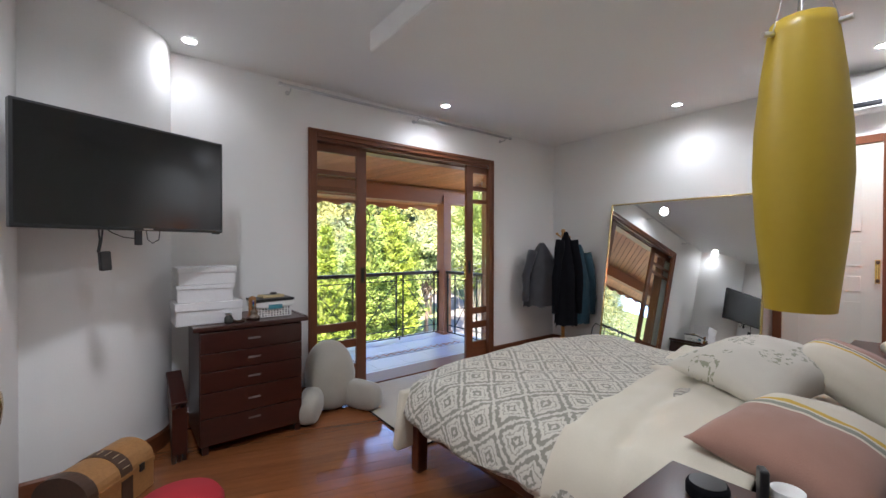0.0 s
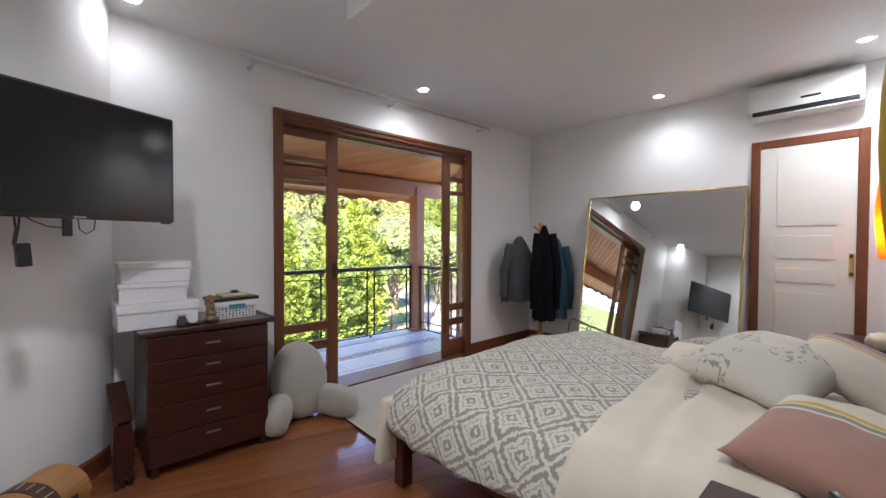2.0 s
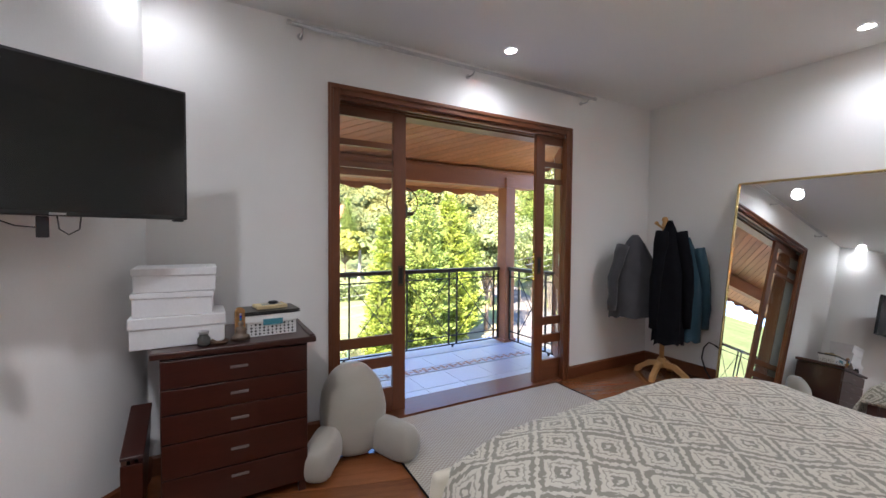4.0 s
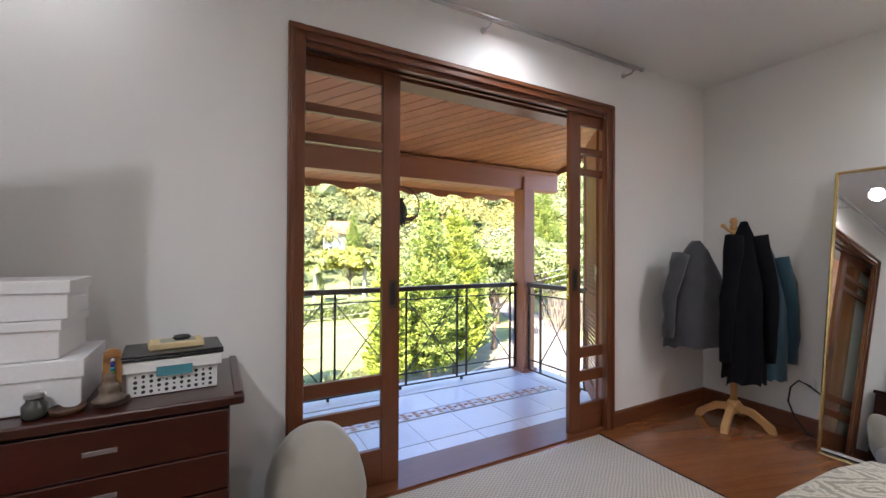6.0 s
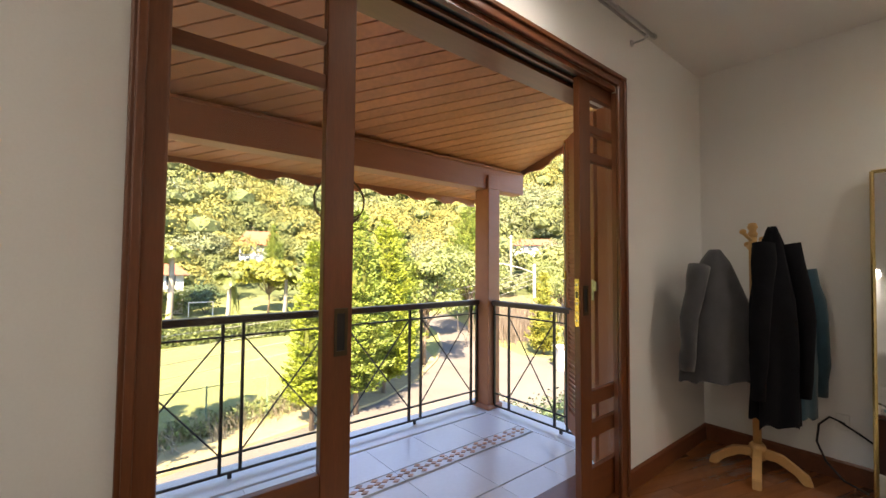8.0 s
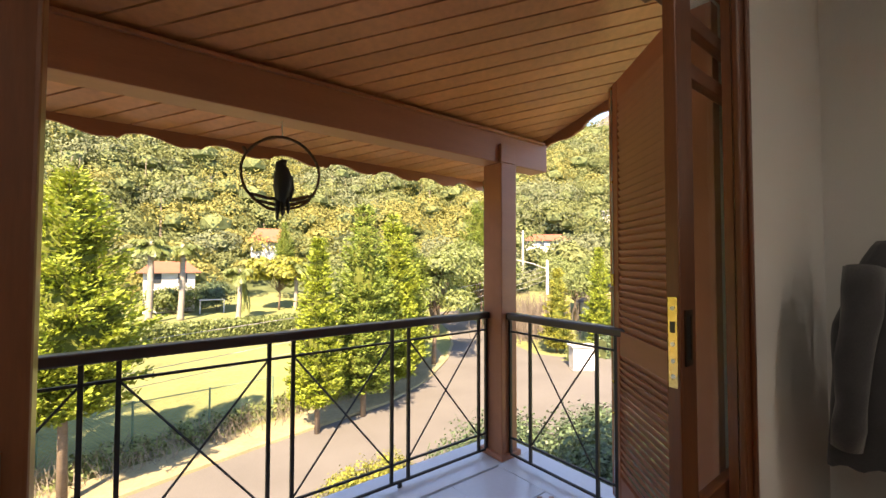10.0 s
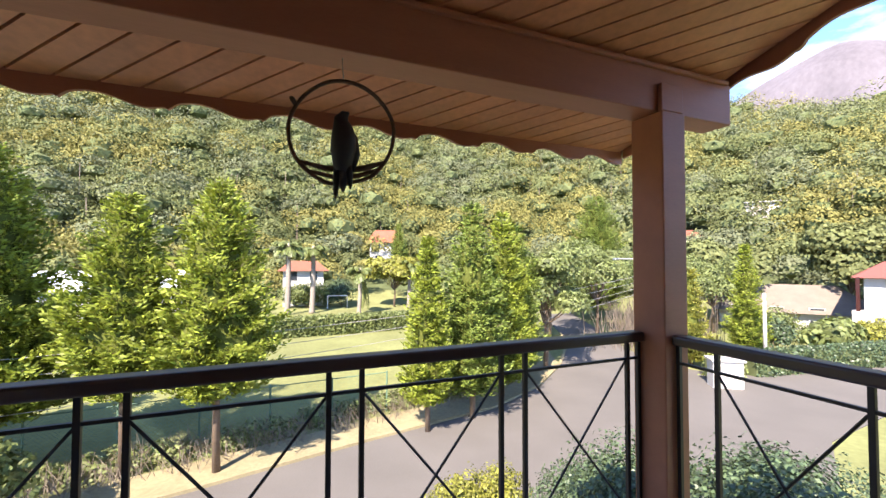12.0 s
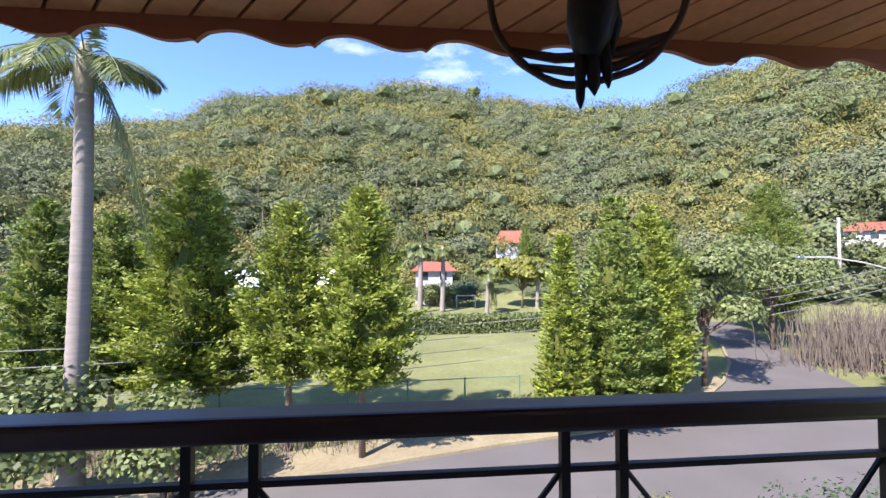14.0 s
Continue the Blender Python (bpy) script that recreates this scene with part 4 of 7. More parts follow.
solid("ring", ring, GOLD, "small golden ring lying on the nightstand", "ring", smooth=True)
disc = thing("hairbrush", "round tan hairbrush lying on the nightstand", "brush", (0.03, -3.26 + 0.03, 0.651))
part("head", lathe([(0, 0.0), (0.045, 0), (0.05, 0.008), (0.045, 0.016), (0, 0.018)], 26), material("tan wood", (0.55, 0.27, 0.13), 0.5), disc, smooth=True)
# magazines and a stuffed toy on the far nightstand
for k, (w, d, c, m) in enumerate(((0.2, 0.26, 0, WHITEPL), (0.19, 0.25, 6, PAPER), (0.2, 0.26, -4, GREYCLOTH), (0.18, 0.24, 9, WHITEPL))):
    solid("magazine", box((-w / 2, -d / 2, 0), (w / 2, d / 2, 0.011), 0.002, m=pose(2.55, -3.28, 0.651 + 0.0125 * k, 0, 0, c)), m, "magazine in an uneven stack on the nightstand", "magazine", group="magazines")
solid("case", box((-0.09, -0.04, 0), (0.09, 0.04, 0.035), 0.01, m=pose(2.58, -3.3, 0.7025, 0, 0, 12)), BLACK, "small black case on the magazines", "case")
bm = bmesh.new()
bmesh.ops.create_uvsphere(bm, u_segments=18, v_segments=12, radius=0.06)
for v in bm.verts:
    v.co += v.co.normalized() * 0.014 * noise.noise(v.co * 25)
    v.co.z = max(-0.05, v.co.z * 0.95)
bm.transform(pose(2.3, -3.2, 0.702))
solid("crumpled_cloth", bm, CREAM, "crumpled cream cloth on the nightstand", "cloth", smooth=True)


def pendant(x, y, lit, label):
    p = thing("pendant_lamp", label, "lamp", (x, y, 1.19), group="pendant lamps beside the bed")
    prof = [(0.050, 0), (0.055, 0.05), (0.065, 0.15), (0.070, 0.24), (0.068, 0.32), (0.060, 0.41), (0.050, 0.49), (0.046, 0.512)]
    full = prof + [(r - 0.004, z) for r, z in prof[::-1]]
    ob = part("shade", lathe(full + [full[0]], 40), LITGLASS if lit else LAMPGLASS, p, "lit amber glass shade" if lit else "unlit yellow glass shade", smooth=True)
    for a in (20, 140, 260):
        c, s = math.cos(radians(a)), math.sin(radians(a))
        part("cap_screw", tube([(0.050 * c, 0.050 * s, 0.49), (0.068 * c, 0.068 * s, 0.49)], 0.005, 10), STEEL, p)
        part("suspension", tube([(0.052 * c, 0.052 * s, 0.49), (0.03 * c, 0.03 * s, 0.57), (0, 0, 0.66)], 0.0012, 6), STEEL, p)
    part("cable", tube([(0, 0, 0.30), (0, 0, 0.66), (0.004, 0.002, 1.0), (0, 0, CEIL - 1.19 if x > 2 else 2.52 - 1.19)], 0.0018, 8), STEEL, p)
    part("wire", tube([(0.012, 0, 0.60), (-0.03, 0.01, 0.72), (-0.01, -0.01, 0.85), (0.0, 0, 1.05), (0.004, 0, 1.32)], 0.002, 8), WHITEPL, p)
    part("socket", lathe([(0, 0.33), (0.018, 0.33), (0.02, 0.27), (0.016, 0.25), (0, 0.25)], 16), BLACK, p)
    bulb = part("bulb", lathe([(0, 0.17), (0.018, 0.175), (0.03, 0.205), (0.026, 0.235), (0.015, 0.2495), (0, 0.2495)], 20), BULB if lit else WHITEPL, p, smooth=True)
    return p


pendant(-0.305, -3.245, False, "hanging yellow glass barrel lamp beside the bed, unlit")
pendant(2.40, -3.23, True, "hanging amber glass barrel lamp beside the bed, glowing")
gl = new("pendant_light", bpy.data.lights.new("pendant_light", "POINT"))
gl.data.energy, gl.data.color, gl.data.shadow_soft_size = 0.5, (1.0, 0.62, 0.2), 0.03
gl.location = (2.40, -3.23, 1.325)

# ---- along the right wall ----
slope = math.atan2(0.035, 1)
mi = thing("mirror", "large gilt-framed mirror leaning against the wall", "mirror")
y_a, y_b = -0.885, -2.375
def lean(y, s):
    """A place on the leaning mirror: y along the wall, s up its height from 0 to 1."""
    return Vector((right_wall_x(y) - 0.03 - 0.30 * (1 - s), y, 0.012 + 1.765 * s))
def slab(c00, c10, c11, c01, thick, bm=None):
    bm = bm or bmesh.new()
    n = (c10 - c00).cross(c01 - c00).normalized() * thick
    lo = [bm.verts.new(c) for c in (c00, c10, c11, c01)]
    hi = [bm.verts.new(c + n) for c in (c00, c10, c11, c01)]
    bm.faces.new(lo[::-1])
    bm.faces.new(hi)
    for k in range(4):
        bm.faces.new((lo[k], lo[(k + 1) % 4], hi[(k + 1) % 4], hi[k]))
    bmesh.ops.recalc_face_normals(bm, faces=bm.faces)
    return bm
corners = [lean(y_a, 0), lean(y_b, 0), lean(y_b, 1), lean(y_a, 1)]
nrm = (corners[1] - corners[0]).cross(corners[3] - corners[0]).normalized()
if nrm.x > 0:
    nrm = -nrm
part("backing", slab(*corners, 0.006 if (corners[1] - corners[0]).cross(corners[3] - corners[0]).x > 0 else -0.006), DARKWOOD, mi)
front = [c + nrm * 0.004 for c in corners]
bm = bmesh.new()
bm.faces.new([bm.verts.new(c) for c in front])
part("glass", bm, MIRROR, mi, "clear silvered mirror glass")
for a, c in zip(corners, corners[1:] + corners[:1]):
    part("frame_bar", tube([a + nrm * 0.006, c + nrm * 0.006], 0.010, 8), GOLD, mi, "narrow gilt frame")


def on_wall(name, y0, y1, z0, z1, d0, d1, mat, parent=None, bevel=0.003, label=""):
    """A block on the right wall between y0 and y1, standing d0 to d1 proud of it."""
    bm = box((-d1, y0, z0), (-d0, y1, z1), bevel)
    for v in bm.verts:
        v.co.x += right_wall_x(v.co.y)
    return part(name, bm, mat, parent, label) if parent else structure(name, bm, mat, label)


d4 = on_wall("door_4", -3.065, -2.465, 0.012, 2.09, 0.001, 0.012, DOORWHITE, None, 0.002, "white painted panelled door, closed")
for y0, y1, z0, z1 in ((-2.95, -2.58, 1.42, 2.0), (-2.95, -2.58, 1.15, 1.34), (-2.95, -2.58, 0.95, 1.07), (-2.95, -2.58, 0.15, 0.87)):
    on_wall("door_panel", y0, y1, z0, z1, 0.013, 0.017, DOORWHITE, d4, 0.002)
on_wall("door_handle_plate", -3.055, -3.025, 1.02, 1.2, 0.013, 0.017, BRASS, d4, 0.001, "brass handle plate")
for z in (1.04, 1.18):
    on_wall("handle_end", -3.05, -3.03, z - 0.012, z + 0.012, 0.0175, 0.032, DARKLEATHER, d4, 0.003)
on_wall("handle_grip", -3.046, -3.034, 1.052, 1.168, 0.02, 0.03, BRASS, d4, 0.003)
ca = on_wall("door_trim", -2.465, -2.40, 0, 2.155, 0.002, 0.022, DOORWOOD, None, 0.004, "reddish wooden door casing")
on_wall("side_trim", -3.13, -3.065, 0, 2.155, 0.002, 0.022, DOORWOOD, ca, 0.004)
on_wall("head_trim", -3.0645, -2.4655, 2.092, 2.155, 0.002, 0.022, DOORWOOD, ca, 0.004)

ac = thing("air_conditioner", "white split air conditioner mounted above the door", "air conditioner")
bm = bmesh.new()
profile = [(0.003, 2.32), (0.12, 2.315), (0.17, 2.335), (0.195, 2.375), (0.2, 2.45), (0.19, 2.56), (0.165, 2.585), (0.003, 2.59)]
rings = []
for y in (-2.395, -3.095):
    rings.append([bm.verts.new((right_wall_x(y) - d, y, z)) for d, z in profile])
for k in range(len(profile)):
    k2 = (k + 1) % len(profile)
    bm.faces.new((rings[0][k], rings[0][k2], rings[1][k2], rings[1][k]))
bm.faces.new(rings[0][::-1])
bm.faces.new(rings[1])
bmesh.ops.recalc_face_normals(bm, faces=bm.faces)
bmesh.ops.bevel(bm, geom=bm.edges[:], offset=0.008, segments=2, affect="EDGES")
part("housing", bm, WHITEPL, ac, smooth=False)
on_wall("air_slot", -3.07, -2.43, 2.34, 2.372, 0.150, 0.197, BLACK, ac, 0.004, "dark air outlet slot")
on_wall("flap", -3.07, -2.43, 2.326, 2.336, 0.150, 0.186, WHITEPL, ac, 0.002)
on_wall("display", -2.86, -2.74, 2.42, 2.437, 0.196, 0.202, BLACK, ac, 0.003)
ol = on_wall("outlet", -0.76, -0.70, 0.29, 0.38, 0.001, 0.01, WHITEPL, None, 0.003, "white wall socket with a plug")
bm = tube([(right_wall_x(-0.74) - 0.02, -0.74, 0.33), (right_wall_x(-0.7) - 0.05, -0.68, 0.36), (right_wall_x(-0.65) - 0.04, -0.63, 0.30), (3.29, -0.62, 0.2), (3.28, -0.66, 0.1), (3.24, -0.74, 0.03), (3.2, -0.84, 0.012)], 0.006, 8)
tube([(right_wall_x(-0.74) - 0.02, -0.72, 0.335), (3.29, -0.80, 0.30), (3.26, -0.86, 0.27), (3.25, -0.88, 0.24)], 0.006, 8, bm)
solid("extension_lead", bm, BLACK, "thick black power cord plugged into the wall", "cable")

# coat stand with three jackets
CX, CY = 3.04, -0.39
cs = thing("coat_stand", "pale wooden coat stand on a cross foot", "coat stand", (CX, CY, 0), 12)
part("pole", tube([(0, 0, 0.1), (0, 0, 1.42)], 0.022, 14), PALEWOOD, cs, smooth=True)
for a in (0, 90, 180, 270):
    c, s = math.cos(radians(a)), math.sin(radians(a))
    bm = prism([(0.0, 0.10), (0.0, 0.155), (0.12, 0.135), (0.235, 0.05), (0.25, 0.0), (0.205, 0.0), (0.17, 0.045), (0.09, 0.095)], -0.022, 0.022)
    bmesh.ops.bevel(bm, geom=bm.edges[:], offset=0.004, segments=2, affect="EDGES")
    bm.transform(pose(0, 0, 0, 0, 0, a) @ Matrix(((1, 0, 0, 0), (0, 0, 1, 0), (0, 1, 0, 0), (0, 0, 0, 1))))
    part("foot", bm, PALEWOOD, cs)
part("collar", lathe([(0, 0.09), (0.04, 0.09), (0.042, 0.165), (0.03, 0.18), (0, 0.18)], 20), PALEWOOD, cs, smooth=True)
for a, z in ((150, 1.40), (250, 1.33), (20, 1.33), (330, 1.36)):
    c, s = math.cos(radians(a)), math.sin(radians(a))
    k = part("peg", tube([(0.01 * c, 0.01 * s, z), (0.05 * c, 0.05 * s, z + 0.02), (0.085 * c, 0.085 * s, z + 0.045)], [0.011, 0.010, 0.012], 10), PALEWOOD, cs, smooth=True)
    part("peg_knob", lathe([(0, -0.018), (0.014, -0.012), (0.019, 0), (0.014, 0.012), (0, 0.018)], 14, at=(0.09 * c, 0.09 * s, z + 0.05)), PALEWOOD, cs, smooth=True)
bm = lathe([(0, 1.42), (0.022, 1.42), (0.026, 1.44), (0.018, 1.46), (0.028, 1.48), (0.02, 1.505), (0, 1.51)], 16)
part("finial", bm, PALEWOOD, cs, smooth=True)


def hung_coat(name, label, mat, x, y, top, bottom, wide, deep, turn, seed, sleeve=0):
    """A garment hung from one point: narrow at the collar, folding out to its hem."""
    n, mseg = 44, 34
    bm = bmesh.new()
    rings = []
    for j in range(mseg + 1):
        t = j / mseg
        w = wide * (0.16 + 0.84 * min(1.0, (t * 2.6) ** 0.75)) * (0.98 + 0.06 * math.sin(t * 5 + seed))
        d = deep * (0.35 + 0.65 * min(1.0, (t * 2.2) ** 0.8))
        ring = []
        for i in range(n):
            a = 2 * math.pi * i / n
            f = 1 + (0.05 + 0.17 * t) * math.sin(a * 5 + seed * 2.1 + 1.5 * noise.noise(Vector((t * 2, seed, 0)))) * abs(math.cos(a * 0.5 + seed)) + 0.14 * noise.noise(Vector((math.cos(a) * 1.8, math.sin(a) * 1.8, t * 3.2 + seed)))
            z = top + (bottom - top) * t
            if t > 0.85:
                z += 0.05 * noise.noise(Vector((math.cos(a) * 2, math.sin(a) * 2, seed))) * (t - 0.85) / 0.15
            if t < 0.1:
                f *= 0.75 + 2.5 * t
            ring.append(bm.verts.new((math.cos(a) * w / 2 * f, math.sin(a) * d / 2 * f, z)))
        rings.append(ring)
    for a, c in zip(rings, rings[1:]):
        for i in range(n):
            bm.faces.new((a[i], c[i], c[(i + 1) % n], a[(i + 1) % n]))
    bm.faces.new(rings[0])
    bmesh.ops.recalc_face_normals(bm, faces=bm.faces)
    co = thing(name, label, "jacket", (x, y, 0), turn, group="jackets on the coat stand")
    part("body", bm, mat, co, smooth=True)
    for s in ((-1, 1) if sleeve == 2 else (sleeve,) if sleeve else ()):
        pts, rad = [], []
        for k in range(9):
            t = k / 8
            pts.append((s * (wide * 0.30 + wide * 0.24 * min(1, t * 2)), -0.02 - 0.03 * math.sin(t * 3), top - 0.10 - t * (top - bottom) * 0.78))
            rad.append(0.055 * (1 - 0.3 * t) * (1 + 0.12 * noise.noise(Vector((t * 6, seed, s)))))
        sl = tube(pts, rad, 14)
        for v in sl.verts:
            v.co += Vector((noise.noise(v.co * 14), noise.noise(v.co * 14 + Vector((3, 0, 0))), 0)) * 0.012
        part("sleeve", sl, mat, co, smooth=True)
    return co


hung_coat("grey_jacket", "grey fleece jacket hanging on the coat stand", GREYCLOTH, CX - 0.25, CY + 0.13, 1.34, 0.57, 0.40, 0.22, -31, 3.0, -1)
hung_coat("black_jacket", "black hooded jacket hanging on the coat stand", BLACKCLOTH, CX - 0.115, CY - 0.12, 1.47, 0.36, 0.27, 0.17, -31, 1.2, 2)
hung_coat("teal_jacket", "dark teal jacket hanging on the coat stand", TEALCLOTH, CX + 0.12, CY - 0.15, 1.32, 0.37, 0.27, 0.17, -31, 5.2, 1)
bm = tube([(CX - 0.26, CY + 0.1, 0.72), (CX - 0.265, CY + 0.09, 0.67), (CX - 0.25, CY + 0.09, 0.63)], [0.03, 0.026, 0.014], 10)
solid("red_scarf", bm, REDCLOTH, "end of a red scarf below the grey jacket", "scarf", smooth=True)

# ---- the balcony ----
FZ = -0.074
structure("balcony_slab", box((-6.5, 0.22, -0.3), (2.97, 1.84, FZ - 0.012)), GROUT, "pale balcony slab")
structure("balcony_kerb", box((-6.5, 1.50, FZ - 0.012), (2.97, 1.84, FZ + 0.004), 0.004), TILE, "pale tiled balcony edge")
structure("balcony_kerb_side", box((2.62, 0.222, FZ - 0.012), (2.97, 1.498, FZ + 0.003), 0.004), TILE, "pale tiled balcony edge")
bm = bmesh.new()
x = -1.2
k = 0
rng_m = random.Random(4)
while x < 2.6:
    for j in range(3):
        w = 0.052
        bm_y = 0.985 + j * 0.04
        if (k + j) % 2 == 0 or j == 1:
            prism([(x + 0.002, bm_y + 0.02), (x + w / 2, bm_y + 0.002), (x + w - 0.002, bm_y + 0.02), (x + w / 2, bm_y + 0.038)], FZ - 0.004, FZ + 0.0035, bm)
    x += 0.053
    k += 1
mosaic = bm
post = structure("post", box((2.676, 1.514, FZ + 0.0045), (2.826, 1.69, 1.946), 0.006), BALCWOOD, "square brown painted timber post")
part("post_tongue", box((2.676, 1.514, 1.9465), (2.816, 1.538, 2.075), 0.004), BALCWOOD, post)
part("post_foot", box((2.655, 1.494, FZ + 0.0042), (2.847, 1.711, FZ + 0.045), 0.008), BALCWOOD, post)
structure("beam", box((-6.4, 1.54, 1.948), (3.20, 1.69, 2.155), 0.005), BALCWOOD, "long brown painted timber beam")
structure("beam_bead", box((-6.4, 1.518, 2.143), (3.16, 1.54, 2.163), 0.004), BALCWOOD)

RA, RK, EAVE, RAKE = 2.645, 0.295, 2.25, 3.18


def roof_z(y):
    return RA - RK * y


soffit = bmesh.new()
M, STEP, GAP = 0.90, 0.147, 0.015
c = -6.681
while c < RAKE + 2.7:
    a0, a1 = c, c + STEP - GAP
    y0, y1 = 0.225, EAVE
    quad = [(a0 - y0 / M, y0), (a1 - y0 / M, y0), (a1 - y1 / M, y1), (a0 - y1 / M, y1)]
    pts = [p for p in quad]
    out = []
    for i, p in enumerate(pts):                    # cut at the rake
        n_ = pts[(i + 1) % 4]
        if p[0] <= RAKE:
            out.append(p)
        if (p[0] <= RAKE) != (n_[0] <= RAKE):
            f = (RAKE - p[0]) / (n_[0] - p[0])
            out.append((RAKE, p[1] + f * (n_[1] - p[1])))
    if len(out) >= 3:
        lo = [soffit.verts.new((x, y, roof_z(y))) for x, y in out]
        hi = [soffit.verts.new((x, y, roof_z(y) + 0.016)) for x, y in out]
        soffit.faces.new(lo)
        soffit.faces.new(hi[::-1])
        for i in range(len(out)):
            soffit.faces.new((lo[i], lo[(i + 1) % len(out)], hi[(i + 1) % len(out)], hi[i]))
    c += STEP
bmesh.ops.recalc_face_normals(soffit, faces=soffit.faces)
structure("balcony_ceiling", soffit, material("varnished soffit board strips", (0.58, 0.24, 0.12), 0.45, var=0.25, scale=2.5, fine=30, bump=0.06, coat=0.12, per=0.22, island=True), "sloping ceiling of varnished diagonal boards")
# backing sheet in near black, so colour supplies the shade in the board grooves
bm = bmesh.new()
for x0, x1, z in ((-6.5, RAKE + 0.02, 0.04), ):
    lo = [bm.verts.new((x, y, roof_z(y) + z)) for x, y in ((x0, 0.2), (x1, 0.2), (x1, EAVE + 0.02), (x0, EAVE + 0.02))]
    hi = [bm.verts.new((x, y, roof_z(y) + z + 0.06)) for x, y in ((x0, 0.2), (x1, 0.2), (x1, EAVE + 0.02), (x0, EAVE + 0.02))]
    bm.faces.new(lo[::-1])
    bm.faces.new(hi)
    for i in range(4):
        bm.faces.new((lo[i], lo[(i + 1) % 4], hi[(i + 1) % 4], hi[i]))
bmesh.ops.recalc_face_normals(bm, faces=bm.faces)
structure("balcony_roof", bm, material("near-black groove backing", (0.012, 0.007, 0.006), 0.9), "roof over the diagonal boards, near black to put shade into their grooves")


def scallop(s):
    """The lower outline of the cut trim over one repeat."""
    s = s % 1.0
    w = 0.020 * math.sin(2 * math.pi * (s * 0.98) - 0.1) * (1 if s < 0.5 else 1.1)
    notch = -0.018 * max(0, 1 - abs(s - 0.985) / 0.035) - 0.012 * max(0, 1 - abs(s - 0.03) / 0.04)
    return w + notch


def trim_run(name, start, along, length, zfun, thick, unit=0.375):
    bm = bmesh.new()
    n = int(length / 0.0125)
    rows = []
    nrm_ = Vector((-along[1], along[0], 0))
    for i in range(n + 1):
        d = length * i / n
        p = Vector((start[0] + along[0] * d, start[1] + along[1] * d, 0))
        zt = zfun(p)
        zb = zt - 0.058 + scallop(d / unit + 0.3)
        rows.append([bm.verts.new(p + Vector((0, 0, zb))), bm.verts.new(p + nrm_ * thick + Vector((0, 0, zb))), bm.verts.new(p + nrm_ * thick + Vector((0, 0, zt + 0.075))), bm.verts.new(p + Vector((0, 0, zt + 0.075)))])
    for a, b_ in zip(rows, rows[1:]):
        for k in range(4):
            bm.faces.new((a[k], a[(k + 1) % 4], b_[(k + 1) % 4], b_[k]))
    bm.faces.new(rows[0])
    bm.faces.new(rows[-1][::-1])
    bmesh.ops.recalc_face_normals(bm, faces=bm.faces)
    return structure(name, bm, BALCWOOD, "scalloped wooden trim board along the roof edge")


trim_run("trim_eave", (-6.4, EAVE + 0.001), (1, 0), 6.4 + RAKE + 0.02, lambda p: roof_z(EAVE), 0.02)
trim_run("trim_rake", (RAKE + 0.021, EAVE), (0, -1), EAVE - 0.25, lambda p: roof_z(p.y), 0.02)

# railing
rail = thing("balcony_railing", "dark iron balcony railing with a brown handrail", "railing", (0, 0, FZ), kind="structure")
RY, RX, H0 = 1.655, 2.746, -FZ
def rail_part(name, bm, mat, label="", smooth=False):
    bm.transform(pose(0, 0, H0))
    return part(name, bm, mat, rail, label, smooth)
rail_part("handrail", box((-6.4, RY - 0.036, 0.868), (2.674, RY + 0.036, 0.915), 0.011, segs=3), HANDRAIL, "rounded brown handrail")
rail_part("handrail", box((RX - 0.036, 0.24, 0.868), (RX + 0.036, 1.512, 0.915), 0.011, segs=3), HANDRAIL, "rounded brown handrail")
for z, h in ((0.788, 0.006), (0.074, 0.006), (-0.036, 0.007)):
    rail_part("crossbar", box((-6.4, RY - 0.007, z - h), (2.674, RY + 0.007, z + h), 0.001), IRON)
    rail_part("crossbar", box((RX - 0.007, 0.24, z - h), (RX + 0.007, 1.512, z + h), 0.001), IRON)
pairs = [0.531 + 0.688 * k for k in range(-9, 4)]
bal = finish("baluster", box((-0.009, -0.009, -0.042), (0.009, 0.009, 0.867), 0.001), IRON)
def brace_bm(a, b_):
    return tube([a, b_], 0.0055, 6)
for i, px in enumerate(pairs):
    for x in (px, px + 0.115):
        if x < 2.67:
            piece("baluster", bal, rail, pose(x, RY, H0))
    if px < 2.5:
        rail_part("foot", box((px + 0.045, RY - 0.008, FZ + 0.003), (px + 0.068, RY + 0.008, -0.043), 0.001), IRON)
    x0, x1 = px + 0.115, px + 0.688
    if x1 < 2.67:
        rail_part("brace", brace_bm((x0, RY - 0.004, 0.788), (x1, RY - 0.004, 0.074)), IRON)
        rail_part("brace", brace_bm((x0, RY + 0.004, 0.074), (x1, RY + 0.004, 0.788)), IRON)
for y in (1.327, 0.85, 0.735):
    piece("baluster", bal, rail, pose(RX, y, H0))
rail_part("brace", brace_bm((RX - 0.004, 1.327, 0.788), (RX - 0.004, 0.85, 0.074)), IRON)
rail_part("brace", brace_bm((RX + 0.004, 1.327, 0.074), (RX + 0.004, 0.85, 0.788)), IRON)
rail_part("foot", box((RX - 0.008, 0.78, FZ + 0.003), (RX + 0.008, 0.803, -0.043), 0.001), IRON)
piece("baluster", bal, rail, pose(RX, 1.50, H0))
piece("baluster", bal, rail, pose(2.664, RY, H0))

